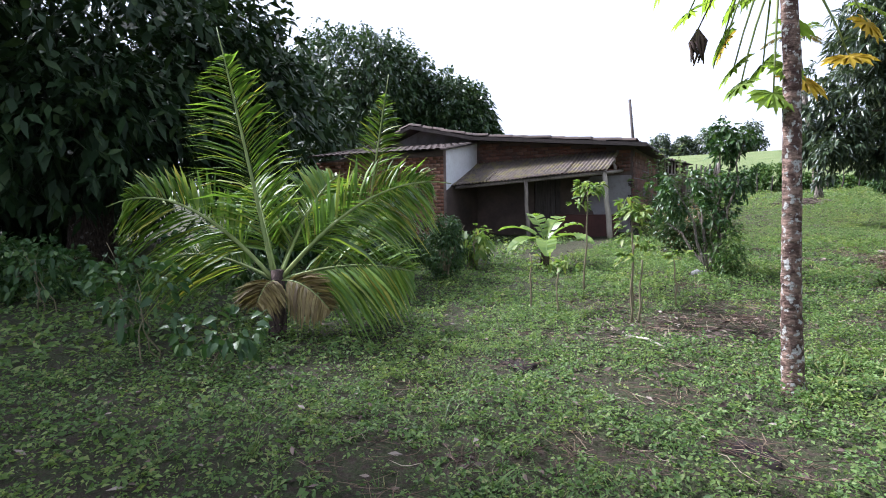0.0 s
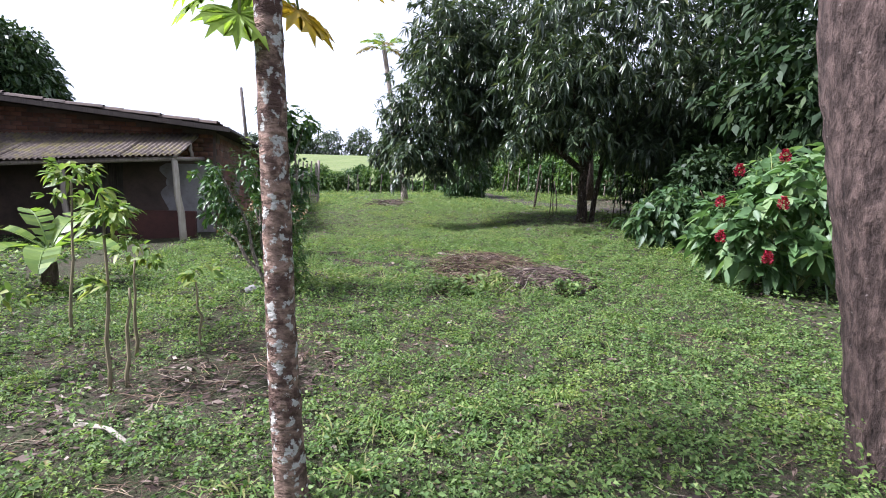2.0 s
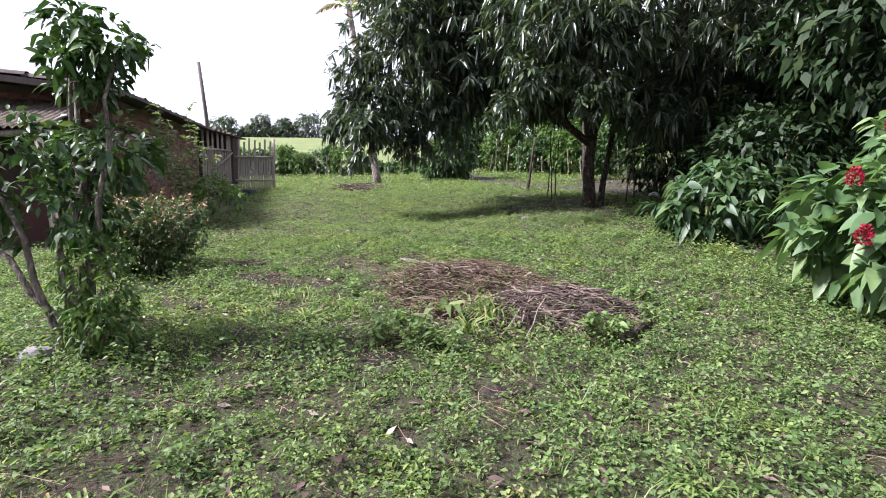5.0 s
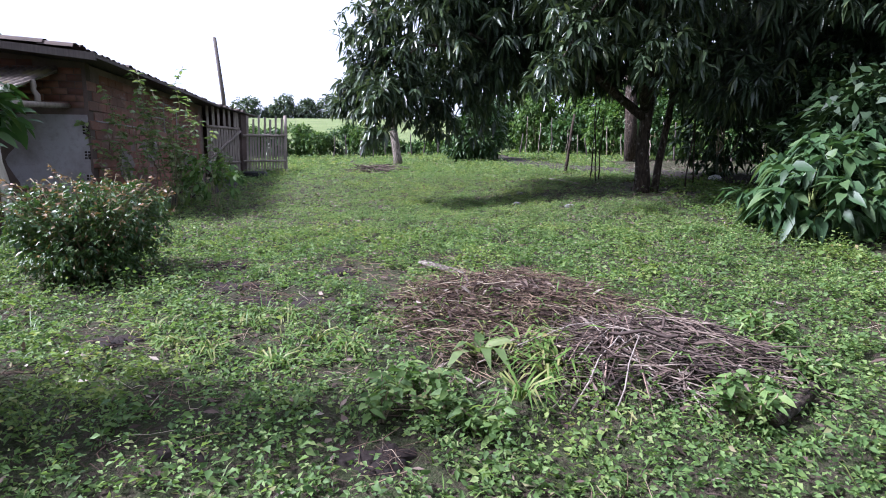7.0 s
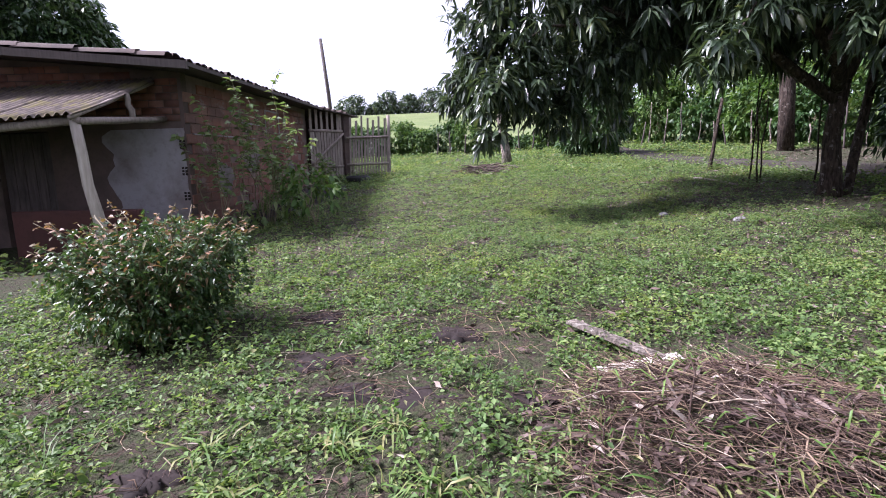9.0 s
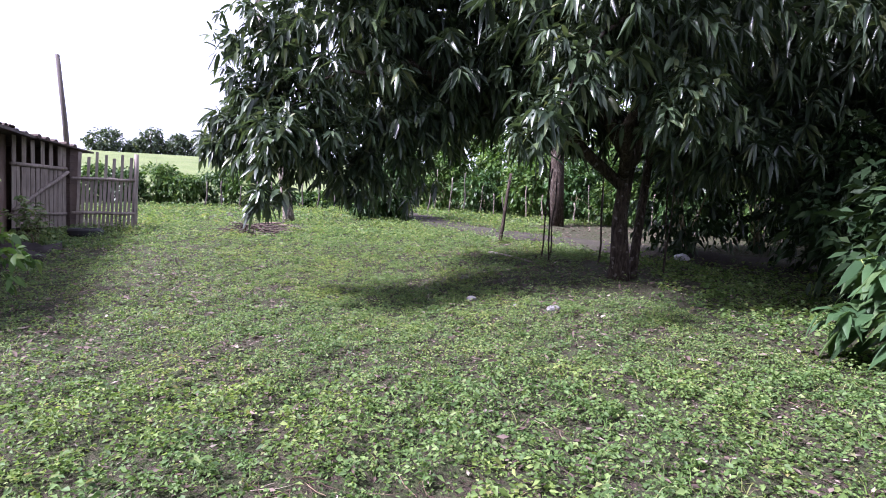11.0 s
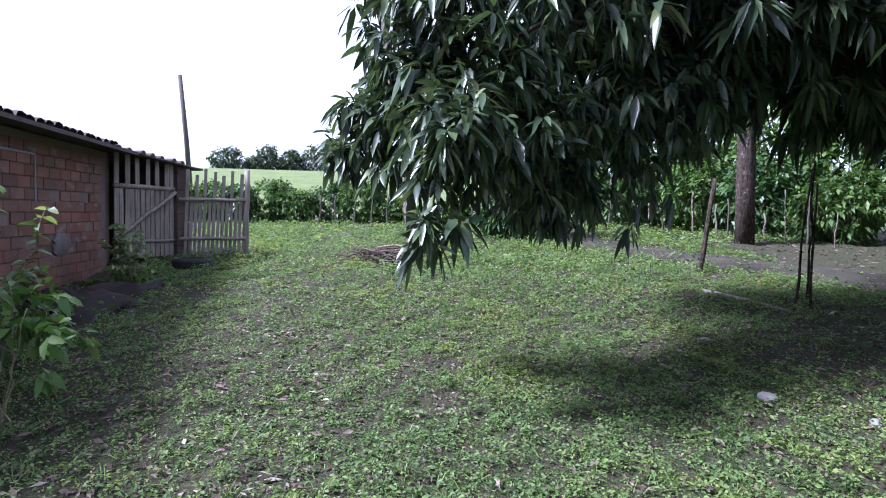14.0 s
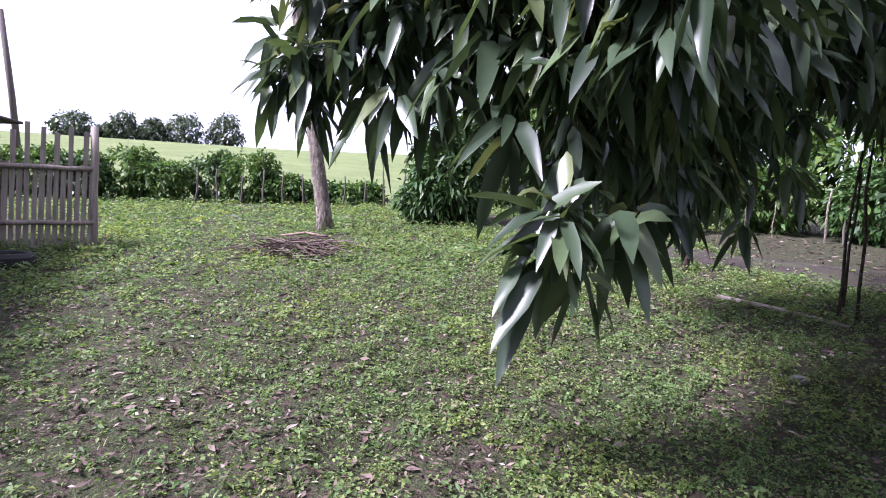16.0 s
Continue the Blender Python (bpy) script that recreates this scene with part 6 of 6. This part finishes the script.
heap("straw_heap", 1.2, 3.4, 0.65, 0.5, 0.08, 380, (0.2, 0.7), 0.0030, M_STRAW, "thin strewn straw between the heaps", 1003)
heap("frond_heap", -1.9, 15.8, 0.6, 0.45, 0.16, 260, (0.3, 1.1), 0.007, M_DEBRIS, "low dark pile of dead palm fronds", 1004)
# a sheaf of stiff cut stalks fanning out over the front of the heap
sheaf = thing("stalk_sheaf", 1.6, 3.35, "sheaf of stiff grey-brown cut stalks fanned over the heap", "stalks")
rr7 = np.random.default_rng(77)
for k in range(30):
    az, L = rr7.normal(-1.95, 0.5), rr7.uniform(0.3, 0.85)
    end = (L * math.cos(az), L * math.sin(az), gz(1.6 + L * math.cos(az), 3.35 + L * math.sin(az)) - gz(1.6, 3.35) + 0.015 + 0.03 * rr7.random())
    s = Soup()
    tube(s, bend((rr7.normal(0, 0.10), rr7.normal(0, 0.10), 0.20 + rr7.normal(0, 0.02)), end, -0.03, 5, 0.008, k), np.linspace(0.003, 0.005, 5) * rr7.uniform(0.5, 1.3), 5, 0.05, k)
    under("stalk", s.mesh("stalk", (M_DEBRIS, M_STICK, M_WOOD)[k % 3], True), sheaf)
# strap-leaved plants growing through the heap
for k, (x, y, c, mat) in enumerate([(0.80, 3.25, 8, M_WALL_LEAF), (1.15, 3.0, 40, M_GRASS), (1.35, 3.35, 34, M_GRASS), (1.0, 2.75, 30, M_GRASS), (1.05, 3.3, 36, M_GRASS), (1.25, 3.1, 36, M_GRASS)]):
    t = thing("strap_plant", x, y, "strap-leaved plant at the edge of the heap", "plant")
    rr4 = np.random.default_rng(50 + k)
    az = rr4.uniform(0, 6.28, c)
    s = Soup()
    add_leaves(s, LANCE, np.zeros((c, 3)) + np.array((0, 0, 0.02)), np.stack([np.cos(az), np.sin(az), rr4.uniform(0.9, 2.2, c)], 1), rr4.uniform(0.35, 0.62, c), 0.075 if k == 0 else 0.016, 0.75, 0.3, 5)
    under("foliage", s.mesh("foliage", mat), t)

# leafy weeds standing at the front of the heap
for k, (x, y, h) in enumerate([(1.98, 2.62, 0.34), (2.12, 2.72, 0.26), (0.62, 2.62, 0.3), (0.5, 2.85, 0.26), (0.82, 2.5, 0.26), (0.35, 2.6, 0.24), (2.45, 3.0, 0.25), (2.55, 3.6, 0.25)]):
    t = thing("leafy_weed", x, y, "upright bright green weed with paired leaves", "weed", group="weeds by the heap")
    shoots(t, (0, 0, -0.02), 7, 0.16, h, 0.07, M_WEED, None, 4500 + 20 * k, 5, 0.3)

# ---- ground growth ----
DEBRIS = [(-0.95, 0.45, 0.60, 0.42), (-0.62, 0.82, 0.28, 0.2), (0.3, 0.62, 0.28, 0.22), (-1.2, -0.35, 0.7, 0.55), (-0.65, 0.02, 0.4, 0.3), (-1.5, 5.2, 0.3, 0.2), (-0.42, 5.35, 0.3, 0.2), (-0.1, -3.05, 0.35, 0.25), (-0.87, -2.62, 0.3, 0.22), (-1.8, -4.4, 0.45, 0.3), (-0.9, 4.3, 0.4, 0.22)]
spots = random.Random(44)
SPOTS = [(spots.uniform(-2.6, 3.6), spots.uniform(-4.2, 6.5), spots.uniform(0.08, 0.24), spots.uniform(0.06, 0.16)) for k in range(75)]
BARE = [(-1.35, -0.55, 0.9, 0.6), (-0.95, -0.2, 0.7, 0.55), (-1.9, -1.2, 0.5, 0.3), (0.40, 2.25, 0.26, 0.18), (1.3, 3.6, 1.1, 0.8), (-2.4, 0.1, 0.5, 0.35), (0.55, 1.3, 0.16, 0.13), (-1.55, 3.55, 0.25, 0.2),
        (2.05, -2.1, 0.22, 0.2), (-1.2, -2.4, 0.35, 0.25), (-0.1, 4.9, 0.35, 0.25), (3.6, 10.6, 1.4, 1.2), (-2.7, 4.9, 0.7, 0.5), (-4.7, 12.5, 0.9, 0.8), (0.2, -3.6, 0.3, 0.2), (-1.7, 17.2, 0.8, 0.5), (-0.75, -3.5, 0.3, 0.2), (-2.3, -2.6, 0.35, 0.2), (0.05, 3.0, 0.2, 0.15)] + SOIL + DEBRIS + SPOTS
ROAD = np.array([(0.6, 26), (2.2, 20.0), (3.0, 17.0), (4.9, 14.6), (7.0, 12.2), (11, 9.5), (16, 8)])


def off_road(x, y):
    best = np.full(len(x), 9.0)
    for a, b in zip(ROAD, ROAD[1:]):
        d = b - a
        t = np.clip(((x - a[0]) * d[0] + (y - a[1]) * d[1]) / (d @ d), 0, 1)
        best = np.minimum(best, np.hypot(x - a[0] - t * d[0], y - a[1] - t * d[1]))
    return best


def inside_house(x, y):
    hx, hy = (x - HO.x) * HV.x + (y - HO.y) * HV.y, (x - HO.x) * HU.x + (y - HO.y) * HU.y
    return (hx > 0.3) & (hy > -0.75) & (hy < 7) | (hx > 5) & (hy > -1.7) & (hy < 7)


def strewn(name, label, patches, density, lens, rad, seed):
    """Loose dry stalks lying about on bare soil."""
    r = np.random.default_rng(seed)
    s = Soup()
    for bx, by, ra, rb in patches:
        for k in range(int(density * ra * rb * 3.14)):
            a, q = r.uniform(0, 6.283), math.sqrt(r.random())
            x, y, az, L = bx + ra * q * math.cos(a), by + rb * q * math.sin(a), r.uniform(0, 6.283), r.uniform(*lens) / 2
            dx, dy = L * math.cos(az), L * math.sin(az)
            pts = [(x + k2 * dx + r.normal(0, 0.012), y + k2 * dy + r.normal(0, 0.012), gz(x + k2 * dx, y + k2 * dy) + 0.025 + 0.02 * abs(r.normal())) for k2 in (-1, -0.3, 0.4, 1)]
            tube(s, pts, rad * r.uniform(0.5, 1.3) * np.array((0.7, 1, 1, 0.5)), 4, 0, k, False)
    return tagged(new(name, s.mesh(name, M_STRAW)), label, "straw", kind="stuff")


def growth(seed, x0, x1, y0, y1, density, bare=0.25, worn=True):
    """Places for plants, thinned on bare soil, under the house and on the track."""
    r = np.random.default_rng(seed)
    n = int((x1 - x0) * (y1 - y0) * density)
    x, y = r.uniform(x0, x1, n), r.uniform(y0, y1, n)
    keep = lumps(x, y, 0.9, 5) * 0.5 + lumps(x, y, 2.8, 6) * 0.35 + lumps(x, y, 0.36, 13) * 0.55 + lumps(x, y, 0.2, 14) * 0.2 + r.uniform(-0.22, 0.22, n) > -0.88 + bare
    for bx, by, ra, rb in BARE:
        d = ((x - bx) / ra) ** 2 + ((y - by) / rb) ** 2 + 0.5 * lumps(x, y, 0.3, 8)
        keep &= (d > 1) | (r.random(n) < (0.26 if ra > 0.45 else 0.13))
    keep &= (off_road(x, y) > 0.75 + 0.3 * lumps(x, y, 0.8, 9)) | (r.random(n) < 0.14)
    keep &= ~inside_house(x, y)
    if worn:
        # the trodden strip along the house is thinner
        w = np.exp(-((x + 2.7 + 0.06 * (y - 9)) / 1.35) ** 2) * np.clip((y - 6) / 2, 0, 1)
        keep &= r.random(n) > 0.55 * w
    x, y = x[keep], y[keep]
    return x, y, ground_z(x, y) + 0.022 * lumps(x, y, 1.1, 3) + 0.012 * lumps(x, y, 0.42, 4)


def weeds(name, seed, area, density, per, size, high, label, shape=SMALL, mat=M_WEED, bare=0.12):
    x, y, z = growth(seed, *area, density, bare)
    r = np.random.default_rng(seed + 1)
    n = len(x)
    tallness = np.clip(0.55 + 0.35 * lumps(x, y, 1.6, 12) + 0.85 * lumps(x, y, 0.36, 13), 0.08, 2.3) * r.uniform(0.6, 1.4, n)
    scale = np.repeat(r.uniform(0.55, 1.35, n), per)
    m = n * per
    az = r.uniform(0, 6.283, m)
    up = r.uniform(0, 1, m)
    h = np.repeat(tallness, per) * high * up
    rad = scale * size * r.uniform(0.1, 1.3, m)
    base = np.stack([np.repeat(x, per) + np.cos(az) * rad, np.repeat(y, per) + np.sin(az) * rad, np.repeat(z, per) + 0.008 + h], 1)
    way = np.stack([np.cos(az), np.sin(az), r.uniform(-0.25, 0.95, m)], 1)
    L = scale * size * r.uniform(0.55, 1.35, m)
    s = Soup()
    add_leaves(s, shape, base, way, L, L * r.uniform(0.42, 0.68, m), 0.35, 0.7, seed + 2)
    ob = new(name, s.mesh(name, mat))
    return tagged(ob, label, "weeds", kind="stuff")


weeds("ground_weeds", 2001, (-3.2, 4.2, -4.4, 3.0), 430, 9, 0.030, 0.125, "low small-leaved green weeds carpeting the yard", shape=FOLD, bare=0.1)
weeds("ground_weeds", 2008, (-5.6, -3.2, -5.8, 3.0), 190, 8, 0.040, 0.12, "low green weeds towards the house", shape=FOLD)
weeds("ground_weeds", 2009, (-3.2, 4.8, -5.8, -4.4), 220, 8, 0.036, 0.12, "low green weeds at the start of the path", shape=FOLD)
weeds("ground_weeds", 2002, (-4.6, 4.6, 3.0, 7.0), 400, 9, 0.032, 0.110, "low green weeds carpeting the middle of the yard", shape=FOLD, bare=0.1)
weeds("ground_weeds", 2007, (-4.4, 3.8, 7.0, 12.0), 520, 9, 0.026, 0.065, "low trodden turf of small weeds", mat=M_TURF, shape=FOLD, bare=0.3)
weeds("ground_weeds", 2013, (-5.5, 4.5, 12.0, 14.5), 300, 8, 0.036, 0.085, "short yellow-green weeds beyond the mango's shade", mat=M_TURF, shape=FOLD, bare=0.3)
weeds("ground_weeds", 2003, (-6.0, 5.0, 14.5, 18.5), 190, 8, 0.052, 0.11, "short yellow-green weeds near the fence", mat=M_TURF, shape=FOLD, bare=0.25)
weeds("ground_weeds", 2014, (3.8, 6.0, 7.0, 14.5), 110, 8, 0.045, 0.085, "weeds in the shade of the mango tree", shape=FOLD, bare=0.3)
weeds("ground_weeds", 2004, (-9.0, 9.0, 18.5, 24.5), 80, 6, 0.080, 0.11, "short growth at the end of the yard", mat=M_TURF, shape=FOLD, bare=0.2)
weeds("ground_weeds", 2005, (-13.0, -5.6, -6.0, 7.5), 50, 6, 0.08, 0.12, "shaded weeds under the trees", shape=FLAT)
weeds("ground_weeds", 2006, (4.2, 9.5, -5.8, 12.0), 70, 6, 0.060, 0.09, "shaded weeds below the bushes", shape=FLAT)


def blades(name, seed, area, density, per, length, label, bare=0.3, mat=M_GRASS):
    x, y, z = growth(seed, *area, density, bare)
    r = np.random.default_rng(seed + 1)
    m = len(x) * per
    base = np.stack([np.repeat(x, per), np.repeat(y, per), np.repeat(z, per)], 1) + r.normal(0, 0.02, (m, 3)) * np.array((1, 1, 0))
    az = r.uniform(0, 6.283, m)
    s = Soup()
    add_leaves(s, BLADE, base, np.stack([np.cos(az), np.sin(az), r.uniform(0.5, 2.2, m)], 1), length * r.uniform(0.4, 1.3, m), 0.006, 0.45, 0.3, seed)
    return tagged(new(name, s.mesh(name, mat)), label, "grass", kind="stuff")


weeds("ground_weeds", 2012, (-13.0, 9.0, -11.5, -5.8), 30, 6, 0.085, 0.11, "low weeds behind the start of the path", shape=FLAT)
weeds("wall_weeds", 2011, (-5.9, -4.4, 11.2, 14.2), 60, 6, 0.06, 0.12, "sparse weeds on the earth along the wall", shape=OVAL, mat=M_HEDGE, bare=0.3)
blades("grass_tufts", 2101, (-3.5, 4.5, -5.0, 9.0), 24, 7, 0.13, "thin grass tufts among the weeds")
blades("grass_tufts", 2102, (-5.0, 3.5, 8.0, 18.0), 40, 6, 0.075, "short grass of the trodden yard")
blades("long_grass", 2103, (-3.5, 4.5, -5.2, 4.0), 1.0, 16, 0.34, "long arching grass clumps")


for k, (x, y) in enumerate([(0.08, -2.0), (-0.42, -1.72), (0.62, -2.7), (0.1, -1.55), (1.3, -0.4), (1.9, 0.9), (3.2, 1.2), (-0.6, 0.7), (-0.7, 3.7), (-0.2, 3.5), (-0.5, 3.9), (0.05, 3.35), (-1.0, 3.3), (-0.3, 3.1), (0.15, -0.9), (0.45, -1.05), (0.75, -0.75), (1.0, -1.2), (-0.1, -1.1), (-1.3, 3.6), (-0.75, 3.2)]):
    t = thing("grass_clump", x, y, "clump of long arching green grass", "grass")
    rr5 = np.random.default_rng(90 + k)
    az = rr5.uniform(0, 6.28, 34)
    s = Soup()
    add_leaves(s, LANCE, rr5.normal(0, 0.035, (34, 3)) * np.array((1, 1, 0)), np.stack([np.cos(az), np.sin(az), rr5.uniform(0.8, 2.4, 34)], 1), rr5.uniform(0.16, 0.42, 34), 0.013, 0.8, 0.3, 9)
    under("foliage", s.mesh("foliage", M_GRASS), t)


def litter(name, seed, area, density, label, patchy=False, size=1.0):
    r = np.random.default_rng(seed)
    n = int((area[1] - area[0]) * (area[3] - area[2]) * density)
    x, y = r.uniform(area[0], area[1], n), r.uniform(area[2], area[3], n)
    ok = ~inside_house(x, y)
    if patchy:
        ok &= lumps(x, y, 0.9, 5) * 0.5 + lumps(x, y, 2.8, 6) * 0.35 + lumps(x, y, 0.38, 7) * 0.25 + r.uniform(-0.3, 0.3, n) < -0.32
    x, y = x[ok], y[ok]
    n = len(x)
    base = np.stack([x, y, ground_z(x, y) + 0.022 * lumps(x, y, 1.1, 3) + 0.012 * lumps(x, y, 0.42, 4) + 0.012 + 0.02 * r.random(n)], 1)
    s = Soup()
    L = size * r.uniform(0.03, 0.10, n)
    add_leaves(s, SMALL, base, np.stack([r.normal(0, 1, n), r.normal(0, 1, n), r.normal(0.05, 0.15, n)], 1), L, L * 0.35, 0.0, 0.5, seed)
    return tagged(new(name, s.mesh(name, M_DRY)), label, "leaf litter", kind="stuff")


litter("leaf_litter", 2201, (-5.0, 5.5, -5.6, 18.0), 40, "scattered dry brown leaves")
for k, (bx, by, ra, rb) in enumerate(BARE[:3] + BARE[11:14] + [(-2.6, 9.6, 1.4, 1.8), (0.6, 12.6, 1.0, 1.0)]):
    litter("leaf_litter", 2210 + k, (bx - ra, bx + ra, by - rb, by + rb), 150 if k < 3 else 45, "dry brown leaf litter on bare soil")

litter("leaf_litter", 2232, (-4.0, -1.4, 7.0, 14.5), 130, "dry brown leaf scraps on the trodden strip", False, 0.6)
litter("leaf_litter", 2231, (1.5, 8.0, 11.0, 19.0), 60, "dry brown leaves on the shaded track")
litter("leaf_litter", 2230, (-4.0, 3.6, 5.0, 14.0), 700, "matted brown leaf litter between the turf", True, 0.55)
strewn("strewn_straw", "dry grass stalks strewn on bare soil", DEBRIS, 130, (0.08, 0.40), 0.0023, 2240)
strewn("strewn_straw", "dry stalks on the larger bare patches", BARE[3:4] + BARE[5:11] + BARE[14:15] + BARE[16:32], 120, (0.05, 0.3), 0.0022, 2242)
strewn("strewn_straw", "little tangles of dry stalks among the weeds", SPOTS, 300, (0.05, 0.28), 0.0022, 2241)

# ---- bricks of the side wall ----
bm = bmesh.new()
box(bm, -0.012, 0.012, 0.005, 0.285, 0.005, 0.140, 0.004)
brick_mesh = bpy.data.meshes.new("brick")
bm.to_mesh(brick_mesh)
bm.free()
brick_mesh.materials.append(M_BRICK)
r = random.Random(12)
row = 0
z = 0.62
while z < 2.6:
    y = FRONT - (0.145 if row % 2 else 0)
    while y + 0.29 < 6.88:
        if y > FRONT - 0.01 and r.random() < 0.93:
            b = new("brick", brick_mesh)
            b.parent = house
            b.matrix_basis = pose(0.345 - r.uniform(0, 0.006), y, z, r.uniform(-0.5, 0.5), 0, r.uniform(-0.6, 0.6))
        y += 0.29
    z += 0.146
    row += 1
